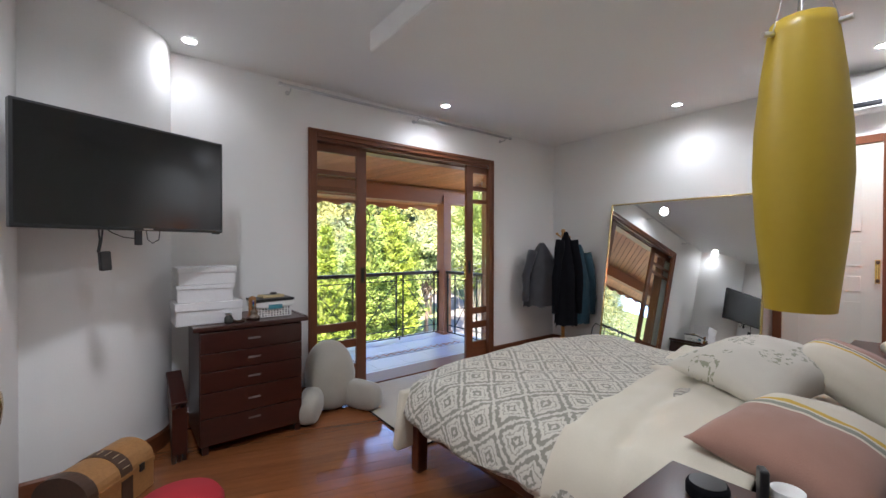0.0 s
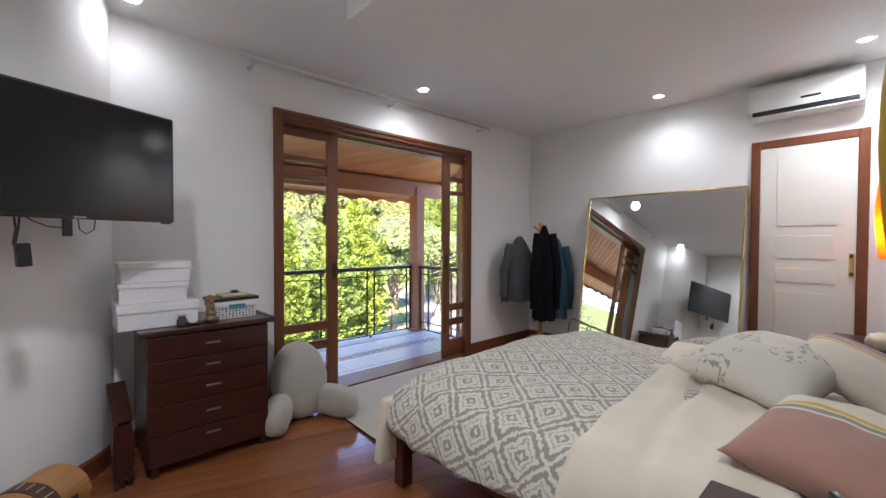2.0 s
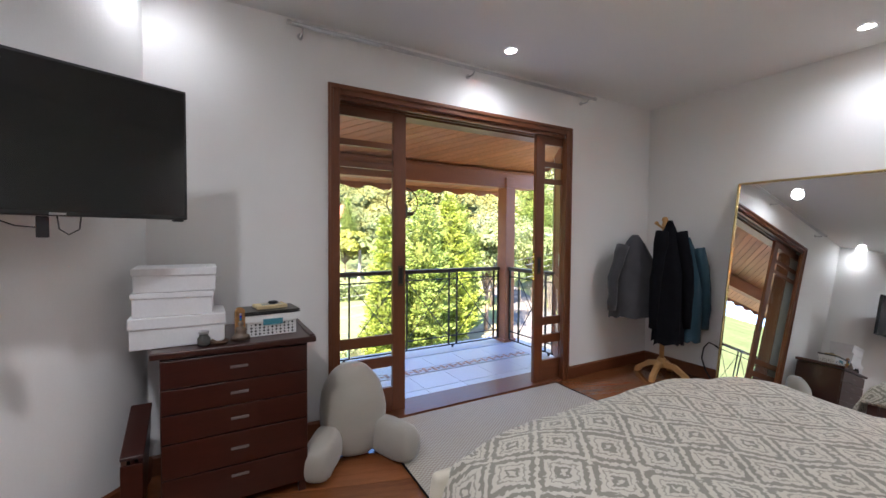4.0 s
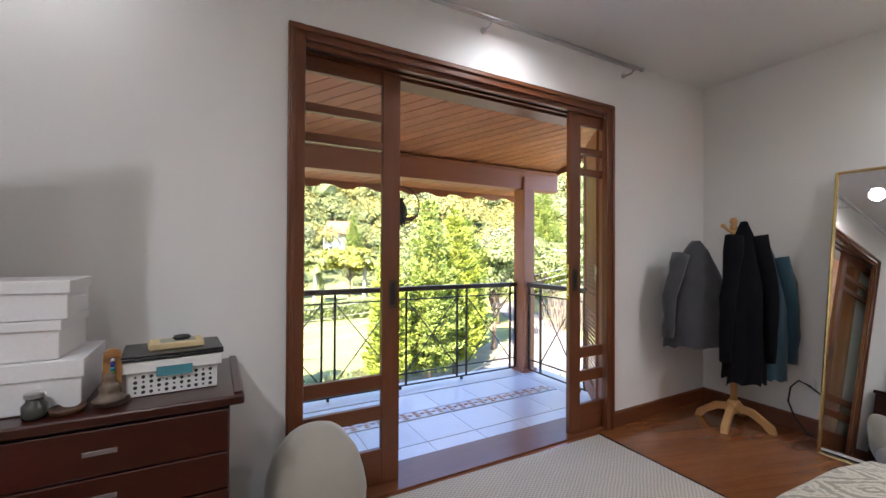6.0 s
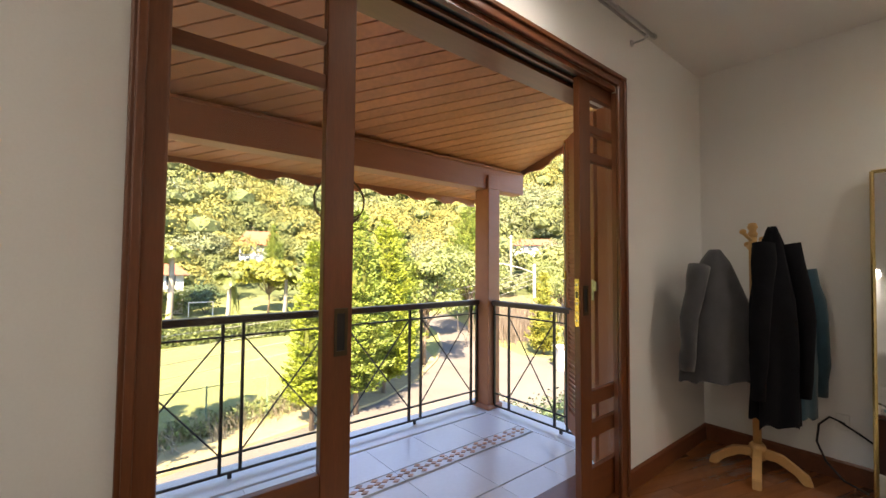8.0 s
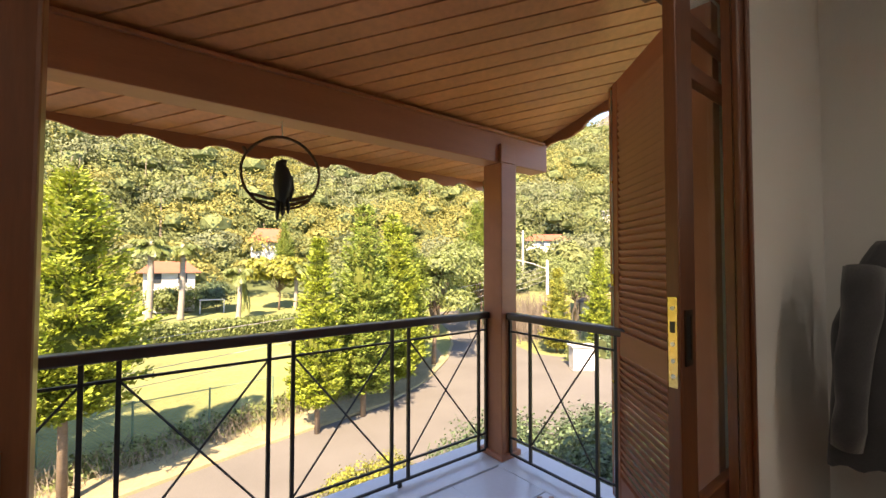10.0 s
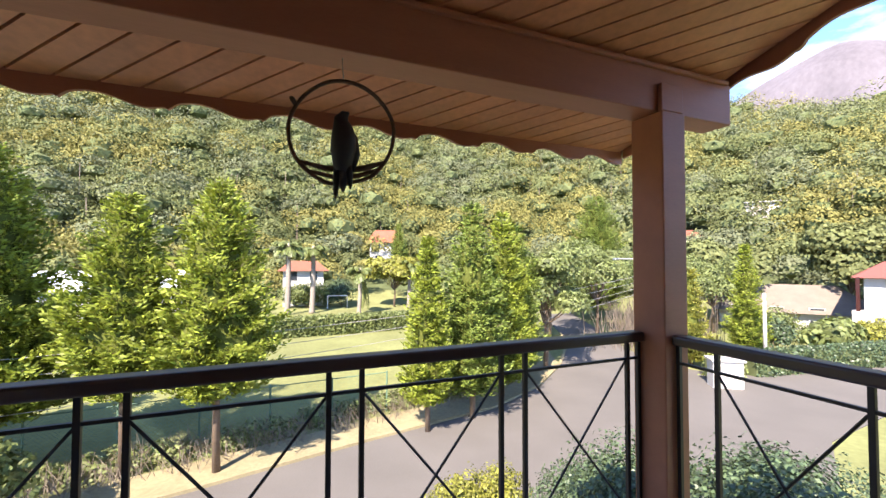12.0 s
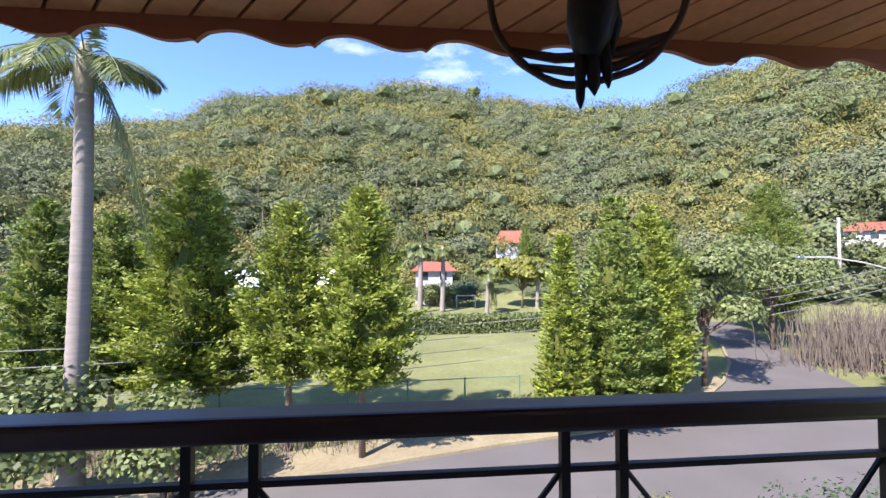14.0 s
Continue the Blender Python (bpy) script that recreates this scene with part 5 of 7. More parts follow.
# louvred shutter leaf, half open
hx, hy, ex, ey = 2.372, 0.262, 2.80, 0.775
ang = math.degrees(math.atan2(ey - hy, ex - hx))
LW = math.hypot(ex - hx, ey - hy)
sh = structure("shutter", box((0, -0.016, 0.0), (0.048, 0.016, 2.235), 0.003), BALCWOOD, "louvred brown wooden shutter standing half open")
sh.matrix_basis = pose(hx, hy, 0.0, 0, 0, ang)
part("stile", box((LW - 0.105, -0.016, 0.0), (LW - 0.03, 0.016, 2.235), 0.003), BALCWOOD, sh)
part("edge_strip", box((LW - 0.029, -0.012, 0.0), (LW, 0.019, 2.235), 0.003), BALCWOOD, sh)
for z0, z1 in ((0.0, 0.14), (0.78, 0.90), (2.12, 2.235)):
    part("rail", box((0.049, -0.014, z0), (LW - 0.106, 0.014, z1), 0.003), BALCWOOD, sh)
lou = finish("louvre", box((0.0485, -0.026, -0.0045), (LW - 0.1055, 0.026, 0.0045), 0.002, m=pose(0, 0, 0, 62, 0, 0), segs=1), BALCWOOD)
for z0, z1 in ((0.14, 0.78), (0.90, 2.12)):
    n = int((z1 - z0) / 0.034)
    for i in range(n):
        piece("louvre", lou, sh, pose(0, 0, z0 + (i + 0.5) * (z1 - z0) / n))
part("bolt_rod", tube([(LW - 0.045, 0.021, 0.02), (LW - 0.045, 0.021, 2.22)], 0.004, 8), STEEL, sh)
for z in (0.45, 0.62, 1.7, 2.215):
    part("rod_guide", box((LW - 0.055, 0.0162, z - 0.008), (LW - 0.035, 0.026, z + 0.008), 0.002), BRASS, sh)
part("lock_plate", box((LW - 0.058, 0.0165, 1.13), (LW - 0.03, 0.0245, 1.20), 0.002), BRASS, sh, "brass bolt plate")
part("ring_pull", tube([(LW - 0.045 + 0.013 * math.cos(k * math.pi / 8), 0.034, 1.115 + 0.013 * math.sin(k * math.pi / 8)) for k in range(16)], 0.003, 8, closed=True), STEEL, sh, smooth=True)
part("hinge_leaf", box((0.004, 0.0165, 1.02), (0.04, 0.0195, 1.15), 0.001), STEEL, sh, "steel hinge")
part("hinge_arm", box((-0.045, 0.016, 1.08), (0.004, 0.022, 1.14), 0.001), STEEL, sh)
frame_o = structure("shutter_frame", box((2.355, 0.126, 0), (2.418, 0.245, 2.233), 0.004), BALCWOOD, "wooden outer frame of the balcony doors")
part("frame_head", box((0.0, 0.222, 2.24), (2.42, 0.26, 2.3), 0.004), RAILWOOD, frame_o)
part("frame_side", box((-0.01, 0.222, 0), (0.053, 0.275, 2.239), 0.004), DOORWOOD, frame_o)

# the hoop with a carved bird that hangs from the beam
orn = thing("bird_ornament", "carved dark bird on a twig hoop hanging from the beam", "ornament", (1.248, 1.60, 1.948), -14)
hoop, rad = [], []
for k in range(56):
    a = 2 * math.pi * k / 56
    r = 0.192 + 0.006 * noise.noise(Vector((math.cos(a) * 2, math.sin(a) * 2, 0)))
    hoop.append((r * math.cos(a), 0.004 * math.sin(3 * a), -0.238 + r * math.sin(a)))
    rad.append(0.0075 + 0.0025 * noise.noise(Vector((math.cos(a) * 5, math.sin(a) * 5, 3))))
TWIG = material("brown twig bark", (0.09, 0.045, 0.022), 0.7, var=0.3, scale=30, fine=160, bump=0.4)
DARKBIRD = material("blackened carved wood", (0.008, 0.007, 0.007), 0.55, var=0.25, scale=30, fine=120, bump=0.2)
part("hoop", tube(hoop, rad, 10, closed=True), TWIG, orn, smooth=True)
part("perch", tube([(-0.15, 0, -0.352), (-0.06, 0.006, -0.372), (0.03, 0, -0.378), (0.09, -0.004, -0.368), (0.155, 0, -0.345)], [0.008, 0.01, 0.011, 0.012, 0.007], 10), TWIG, orn, smooth=True)
part("perch", tube([(-0.12, 0.004, -0.385), (-0.03, 0.0, -0.405), (0.06, 0.004, -0.398), (0.14, 0.0, -0.37)], [0.007, 0.009, 0.01, 0.007], 10), TWIG, orn, smooth=True)
part("twig_end", tube([(-0.168, 0, -0.14), (-0.18, 0.0, -0.12), (-0.186, 0, -0.115)], [0.008, 0.009, 0.006], 8), TWIG, orn, smooth=True)
part("hook", tube([(0, 0, 0.0), (0, 0, -0.03), (0.004, 0, -0.075)], 0.0022, 8), STEEL, orn)
def bird(bm=None):
    bm = tube([(0.028, -0.03, -0.172), (0.012, -0.02, -0.178), (-0.002, -0.012, -0.19), (0.002, -0.008, -0.215), (0.008, -0.008, -0.26), (0.008, -0.01, -0.31), (0.004, -0.014, -0.36), (0.0, -0.018, -0.39)],
              [0.002, 0.017, 0.026, 0.034, 0.046, 0.048, 0.036, 0.024], 18)
    for x, zb, w in ((-0.018, -0.492, 0.009), (0.008, -0.468, 0.012), (0.034, -0.455, 0.009)):
        tube([(x * 0.6 + 0.002, -0.016, -0.345), (x * 0.9, -0.022, -0.40), (x, -0.028, zb + 0.02), (x, -0.03, zb)], [0.016, w + 0.003, w, 0.002], 10, bm)
    tube([(0.042, -0.006, -0.25), (0.05, -0.006, -0.32), (0.044, -0.01, -0.385)], [0.014, 0.018, 0.004], 10, bm)
    return bm
part("bird", bird(), DARKBIRD, orn, "plain dark carved bird with a forked tail", smooth=True)

for ob in orn.children:
    if not ob.name.startswith("hook"):
        ob.matrix_basis = Matrix.Translation((0, 0, -0.435)) @ Matrix.Scale(0.92, 4) @ Matrix.Translation((0, 0, 0.43))

# ---- outdoors ----
indoors = set(bpy.data.objects)
G = -4.35
EYE0 = (1.0, 0.5)
RIDGE = [(-75, .13), (-44, .17), (-30, .235), (-21, .325), (-8, .37), (0, .392), (6, .385), (13, .352), (24, .31), (33, .298), (39, .335), (47, .345), (54, .285), (65, .235), (80, .23), (100, .23)]


def ridge_slope(az):
    for (a, s), (b_, t) in zip(RIDGE, RIDGE[1:]):
        if a <= az <= b_:
            f = (az - a) / (b_ - a)
            f = f * f * (3 - 2 * f)
            return s + (t - s) * f
    return RIDGE[0][1] if az < 0 else RIDGE[-1][1]


def smooth01(v):
    v = min(1.0, max(0.0, v))
    return v * v * (3 - 2 * v)


def ground_z(x, y):
    dx, dy = x - EYE0[0], y - EYE0[1]
    r, az = math.hypot(dx, dy), math.degrees(math.atan2(dx, dy))
    front = smooth01((120 - abs(az)) / 30)
    z = G + 5.5 * smooth01((r - 48) / 38) * front
    if r > 85:
        zr = 1.2 + 265 * ridge_slope(az) - (G + 5.5)
        z += zr * min(1.0, (r - 85) / 180) ** 0.92 * front
        if r > 265:
            z -= (r - 265) * 0.25 * front
    return z + (0.05 * noise.noise(Vector((x * 0.15, y * 0.15, 0))) if r > 12 else 0)


GRASS = material("mown grass", (0.168, 0.175, 0.07), 0.95, var=0.35, scale=0.35, fine=5, bump=0.6, spec=0.1)
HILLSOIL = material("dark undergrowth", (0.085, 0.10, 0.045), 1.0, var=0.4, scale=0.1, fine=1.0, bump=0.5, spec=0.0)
DIRT = material("dry sandy verge", (0.24, 0.20, 0.115), 0.95, var=0.3, scale=0.9, fine=9, bump=0.5, spec=0.1)
ASPHALT = material("sunlit grey road", (0.115, 0.104, 0.092), 0.9, var=0.18, scale=0.5, fine=30, bump=0.5, spec=0.2)
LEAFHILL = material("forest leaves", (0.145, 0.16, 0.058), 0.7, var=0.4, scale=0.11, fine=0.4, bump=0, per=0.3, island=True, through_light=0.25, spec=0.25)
LEAFCORE = material("forest crown cores with shade in their green", (0.11, 0.13, 0.055), 0.9, var=0.6, scale=0.5, fine=2.5, bump=0.8, spec=0.1)
LEAFOLIVE = material("olive forest leaves", (0.205, 0.19, 0.055), 0.7, var=0.4, scale=0.2, fine=0.7, bump=0, per=0.3, island=True, through_light=0.25, spec=0.25)
LEAFDULL = material("dull forest leaves", (0.145, 0.16, 0.082), 0.7, var=0.4, scale=0.2, fine=0.7, bump=0, per=0.3, island=True, through_light=0.25, spec=0.25)
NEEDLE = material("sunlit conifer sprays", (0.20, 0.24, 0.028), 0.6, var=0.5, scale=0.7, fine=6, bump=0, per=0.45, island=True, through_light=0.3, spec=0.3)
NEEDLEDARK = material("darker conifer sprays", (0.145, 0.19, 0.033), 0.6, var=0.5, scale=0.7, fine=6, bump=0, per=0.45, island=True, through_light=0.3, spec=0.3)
YELLOWLEAF = material("yellow green leaves", (0.21, 0.21, 0.03), 0.6, var=0.4, scale=0.7, fine=6, bump=0, per=0.7, island=True, through_light=0.3)
SHRUBLEAF = material("dark shrub leaves", (0.075, 0.11, 0.05), 0.45, var=0.5, scale=1.5, fine=9, bump=0, per=0.7, island=True, through_light=0.25)
LIGHTLEAF = material("light broad leaves", (0.15, 0.18, 0.055), 0.6, var=0.4, scale=0.8, fine=6, bump=0, per=0.6, island=True, through_light=0.3)
PALMLEAF = material("palm fronds", (0.15, 0.18, 0.055), 0.45, var=0.4, scale=2, fine=20, bump=0, per=0.5, island=True, through_light=0.25)
NEEDLESHADE = material("conifer core with inner shade in its green", (0.075, 0.085, 0.018), 0.95, var=0.5, scale=3, fine=14, bump=0.8, spec=0.1)
BARK = material("grey brown bark", (0.15, 0.105, 0.07), 0.95, var=0.35, scale=6, fine=30, bump=0.7)
PALMBARK = material("ringed pale palm trunk", (0.22, 0.185, 0.15), 0.9, var=0.3, scale=3, fine=20, bump=0.5, stretch=(0.6, 0.6, 5))
TWIGBARE = material("pale bare twigs", (0.20, 0.16, 0.115), 0.9, var=0.3, scale=3, fine=20)
ROOFTILE = material("red clay roof", (0.24, 0.075, 0.04), 0.8, var=0.25, scale=1.5, fine=10, bump=0.3)
ROOFSTONE = material("grey tan roof", (0.17, 0.135, 0.105), 0.85, var=0.2, scale=1.5, fine=10, bump=0.4)
HOUSEWHITE = material("weathered white house wall", (0.46, 0.44, 0.41), 0.85, var=0.08, scale=0.8, fine=10)
WINDOWDARK = material("dark far window", (0.03, 0.035, 0.04), 0.15, var=0.2)
# the purple in this rock colour stands in for haze over the distance
ROCK = material("granite with purple haze tint", (0.112, 0.098, 0.108), 0.95, var=0.35, scale=0.03, fine=0.25, bump=0.8, stretch=(1, 1, 0.4))
CONCRETE = material("weathered concrete pole", (0.36, 0.34, 0.31), 0.9, var=0.2, scale=4, fine=30, bump=0.3)

# one sheet of ground, out to the hills
az_list = [i * 3.0 - 180 for i in range(121)]
r_list = [0.0, 4, 8, 12, 18, 26, 36, 46, 52, 60, 68, 76, 84, 92, 105, 120, 140, 160, 185, 210, 235, 255, 268, 290, 330, 420, 700, 1500, 3000]
bm = bmesh.new()
rows = []
for r in r_list[1:]:
    rows.append([bm.verts.new((EYE0[0] + r * math.sin(radians(a)), EYE0[1] + r * math.cos(radians(a)), ground_z(EYE0[0] + r * math.sin(radians(a)), EYE0[1] + r * math.cos(radians(a))))) for a in az_list[:-1]])
mid = bm.verts.new((EYE0[0], EYE0[1], G))
na = len(az_list) - 1
for i in range(na):
    bm.faces.new((mid, rows[0][(i + 1) % na], rows[0][i]))
for j, (a, b_) in enumerate(zip(rows, rows[1:])):
    for i in range(na):
        f = bm.faces.new((a[i], a[(i + 1) % na], b_[(i + 1) % na], b_[i]))
        f.material_index = 1 if r_list[j + 1] >= 60 else 0
bmesh.ops.recalc_face_normals(bm, faces=bm.faces)
if bm.faces[0].normal.z < 0:
    bmesh.ops.reverse_faces(bm, faces=bm.faces)
structure("ground", bm, [GRASS, HILLSOIL], "grassy ground rising to wooded hills", smooth=True)


def flat(name, outline, z, mat, label):
    bm = bmesh.new()
    bm.faces.new([bm.verts.new((x, y, z)) for x, y in outline])
    bmesh.ops.triangulate(bm, faces=bm.faces)
    bmesh.ops.recalc_face_normals(bm, faces=bm.faces)
    if bm.faces[0].normal.z < 0:
        bmesh.ops.reverse_faces(bm, faces=bm.faces)
    g_ = bmesh.ops.extrude_face_region(bm, geom=bm.faces[:])
    for v in [q_ for q_ in g_["geom"] if isinstance(q_, bmesh.types.BMVert)]:
        v.co.z = G - 0.2
    bmesh.ops.recalc_face_normals(bm, faces=bm.faces)
    return structure(name, bm, mat, label)


outer = [(-40, 10.2), (-12, 10.6), (-4, 11.2), (-0.8, 11.85), (3.9, 13.0), (8.8, 14.0), (12, 15.6), (15.2, 18.2), (18.2, 21.4), (21.5, 26), (27, 36)]
inner = [(30.5, 35.5), (25, 25.5), (21.8, 20.0), (20.4, 16.2), (21.5, 13.4), (26, 12.2), (45, 10.5), (45, 6.5), (24, 8.2), (17, 7.5), (12, 5.0), (-40, 4.6)]
flat("road", outer + inner, G + 0.055, ASPHALT, "sunlit grey asphalt road bending away")
verge = [(x, y + 1.55) for x, y in outer[:8]]
flat("pavement", outer[:8] + [(16.6, 21.0)] + verge[::-1], G + 0.085, DIRT, "dry sandy verge along the road")
kb = bmesh.new()
for (x0, y0), (x1, y1) in zip(outer[:9], outer[1:10]):
    d = Vector((x1 - x0, y1 - y0, 0))
    n_ = Vector((-d.y, d.x, 0)).normalized() * 0.07
    a, b_ = Vector((x0, y0, 0)), Vector((x1, y1, 0))
    lo = [kb.verts.new(p + Vector((0, 0, G - 0.1))) for p in (a - n_, b_ - n_, b_ + n_, a + n_)]
    hi = [kb.verts.new(p + Vector((0, 0, G + 0.14))) for p in (a - n_, b_ - n_, b_ + n_, a + n_)]
    kb.faces.new(hi)
    for i in range(4):
        kb.faces.new((lo[i], lo[(i + 1) % 4], hi[(i + 1) % 4], hi[i]))
bmesh.ops.recalc_face_normals(kb, faces=kb.faces)
structure("kerb", kb, DIRT, "worn stone kerb of the road")


# foliage
def sprays(rng, centres, ways, length, width, faces=None):
    """Small pointed leaf sprays at centres, lying along ways; faces: the way their flat side looks, else at random."""
    n = len(centres)
    w = ways / (np.linalg.norm(ways, axis=1, keepdims=True) + 1e-9)
    side = np.cross(w, rng.normal(size=(n, 3)) if faces is None else faces + rng.normal(size=(n, 3)) * 0.45)
    side /= np.linalg.norm(side, axis=1, keepdims=True) + 1e-9
    ln = (length * rng.uniform(0.6, 1.35, (n, 1))) * w
    sd = (width * rng.uniform(0.6, 1.3, (n, 1))) * side
    return np.stack([centres - ln * 0.45, centres + sd * 0.5 - ln * 0.05, centres + ln * 0.55, centres - sd * 0.5 - ln * 0.05], axis=1)


def conifer_meshes(name, seed, height, radius, clear, mat, density=1.0, round_top=0.64):
    """Tiers of boughs that droop and turn up at the tip, each a fan of short twigs set with needle sprays, round a
    solid core coloured as shade.
    """
    rng = np.random.default_rng(seed)
    trunk = tube([(0, 0, 0), (0.03, 0.02, height * 0.35), (0, 0.03, height * 0.7), (0, 0, height * 0.97)], [height * 0.014, height * 0.011, height * 0.006, 0.01], 10)
    limbs = bmesh.new()
    cs, ws, fs = [], [], []
    levels = int((height - clear) / 0.23)
    for L_ in range(levels):
        s = (L_ + rng.uniform(0, 0.7)) / levels
        z = clear + s * (height - clear)
        rr = 1.06 * radius * (1 - s) ** round_top * min(1.0, 0.55 + 2.4 * s) * rng.uniform(0.82, 1.12)
        n = int(6 + 4 * (1 - s))
        for b_ in range(n):
            a = 2 * math.pi * (b_ + rng.uniform(-0.3, 0.3)) / n + L_ * 0.7
            reach = rr * rng.uniform(0.7, 1.12)
            out = np.array([math.cos(a), math.sin(a), 0.0])
            across = np.array([-math.sin(a), math.cos(a), 0.0])
            fall, lift = -0.12 + 0.35 * s, 0.20 + 0.25 * s
            bough = [np.array([0, 0, z]) + out * reach * t + np.array([0, 0, reach * (fall * t + lift * t * t * t)]) for t in (0, 0.35, 0.7, 1.0)]
            if rng.uniform() < 0.6:
                tube([tuple(p) for p in bough], [0.022 * (1 - s) + 0.008, 0.014, 0.008, 0.003], 4, limbs)
            twigs = max(4, int(reach * 9))
            for k in range(twigs):
                t = 0.22 + 0.78 * (k + rng.uniform(0, 0.8)) / twigs
                p = np.array([0, 0, z]) + out * reach * t + np.array([0, 0, reach * (fall * t + lift * t * t * t)])
                for sgn in (-1, 1):
                    ln = (0.16 + 0.28 * reach * (1 - t) + 0.07 * reach) * rng.uniform(0.6, 1.15)
                    way = across * sgn * rng.uniform(0.6, 1.0) + out * rng.uniform(0.35, 0.9) + np.array([0, 0, rng.uniform(-0.15, 0.4)])
                    m = max(3, int(ln * 28 * density))
                    for j in range(m):
                        f = (j + 0.6) / m
                        cs.append(p + way * ln * f + rng.normal(size=3) * [0.04, 0.04, 0.06])
                        ws.append(way + out * 0.3 + np.array([0, 0, 0.5 * f]) + rng.normal(size=3) * 0.35)
                        fs.append(out * 0.75 + np.array([0, 0, 0.8]))
    q_ = sprays(rng, np.array(cs), np.array(ws), 0.16, 0.062, np.array(fs))
    # solid core; its dark green stands in for the crown's inner shade
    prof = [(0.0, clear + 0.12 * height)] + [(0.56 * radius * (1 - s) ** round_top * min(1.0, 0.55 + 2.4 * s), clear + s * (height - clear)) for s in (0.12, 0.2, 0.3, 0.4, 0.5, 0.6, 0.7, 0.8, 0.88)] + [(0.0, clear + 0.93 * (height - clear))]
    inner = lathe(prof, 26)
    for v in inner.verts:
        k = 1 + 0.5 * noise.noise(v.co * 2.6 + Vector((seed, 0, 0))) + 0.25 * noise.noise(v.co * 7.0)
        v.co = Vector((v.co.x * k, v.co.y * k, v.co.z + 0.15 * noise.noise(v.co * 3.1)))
    return finish(name + "_trunk", trunk, BARK, True), finish(name + "_limbs", limbs, BARK), quads_mesh(name + "_crown", q_, mat), finish(name + "_inner", inner, NEEDLESHADE, True)


def plant(meshes, x, y, label, category="tree", turn=0.0, scale=1.0, name="conifer_tree", group="", z=None):
    e = thing(name, label, category, (x, y, ground_z(x, y) if z is None else z), turn, group)
    e.scale = (scale, scale, scale)
    for nm, me in meshes:
        o = new(nm, me)
        o.parent = e
        if nm == "branching":
            tagged(o, kind="stuff")
    return e


def conifer(seed, x, y, top, radius, clear, mat, label, density=1.0, round_top=0.64):
    z = ground_z(x, y) - 0.03
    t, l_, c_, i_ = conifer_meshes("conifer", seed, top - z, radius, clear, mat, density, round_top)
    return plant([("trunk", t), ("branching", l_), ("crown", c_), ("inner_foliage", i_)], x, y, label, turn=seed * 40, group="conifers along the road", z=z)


BRIGHT = "tall conifer with bright yellow green sprays beside the road"
conifer(1, -5.8, 14.5, 4.2, 2.35, 1.6, NEEDLE, BRIGHT)
conifer(2, -8.8, 15.4, 2.9, 1.9, 1.4, NEEDLEDARK, "smaller dark green conifer beside the road")
conifer(3, -2.45, 13.2, 2.95, 1.75, 2.3, NEEDLE, "conifer with a bare trunk and dull green sprays")
conifer(4, -0.28, 12.6, 3.35, 1.75, 2.1, NEEDLE, BRIGHT)
conifer(5, 5.75, 12.95, 2.1, 1.0, 1.0, NEEDLE, "slender yellow green conifer beside the road", 1.1, 0.8)
conifer(6, 7.6, 13.4, 3.35, 1.55, 1.0, NEEDLEDARK, "conifer with many bare inner branches beside the road", 0.75)
conifer(7, 9.7, 14.9, 3.2, 1.6, 0.8, NEEDLE, BRIGHT)
conifer(8, 11.9, 17.4, 3.0, 1.7, 0.8, NEEDLEDARK, "dense green conifer near the bend of the road")
conifer(9, 29.8, 31.0, 7.4, 3.2, 1.0, NEEDLEDARK, "broad round-topped conifer beyond the road", 0.6, 0.5)
conifer(10, -10.5, 14.8, 3.2, 1.6, 1.2, NEEDLEDARK, "dark green conifer beside the road")
conifer(11, -13.5, 13.5, 2.6, 1.6, 1.2, NEEDLE, BRIGHT)
conifer(12, 20.6, 67.0, 7.6, 2.2, 0.6, NEEDLEDARK, "dark pointed cypress beside a far house", 0.5, 0.7)
conifer(13, 21.8, 15.6, 0.9, 1.1, 0.3, YELLOWLEAF, "small yellow conifer in a garden", 0.9, 0.7)
conifer(14, 25.8, 15.2, 2.3, 1.3, 0.3, NEEDLE, "narrow green conifer in a garden", 0.7, 0.8)


def leaf_ball(rng, centre, size, count, leaf):
    """Leaves over a lumpy ellipsoid, lying mostly along its surface."""
    d = rng.normal(size=(count, 3))
    d /= np.linalg.norm(d, axis=1, keepdims=True)
    d[:, 2] = np.where(d[:, 2] < -0.35, -d[:, 2], d[:, 2])
    lump = 1 + 0.16 * np.sin(d[:, :1] * 5 + centre[0]) * np.sin(d[:, 1:2] * 5 + centre[1]) + 0.10 * np.sin(d[:, :1] * 11 + centre[1]) * np.sin(d[:, 2:] * 11 + centre[0]) + rng.normal(size=(count, 1)) * 0.08
    p = np.array(centre) + d * np.array(size) * lump
    return sprays(rng, p, np.cross(d, rng.normal(size=(count, 3))) + d * 0.3, leaf, leaf * 0.8, d + np.array((0, 0, 0.35)))


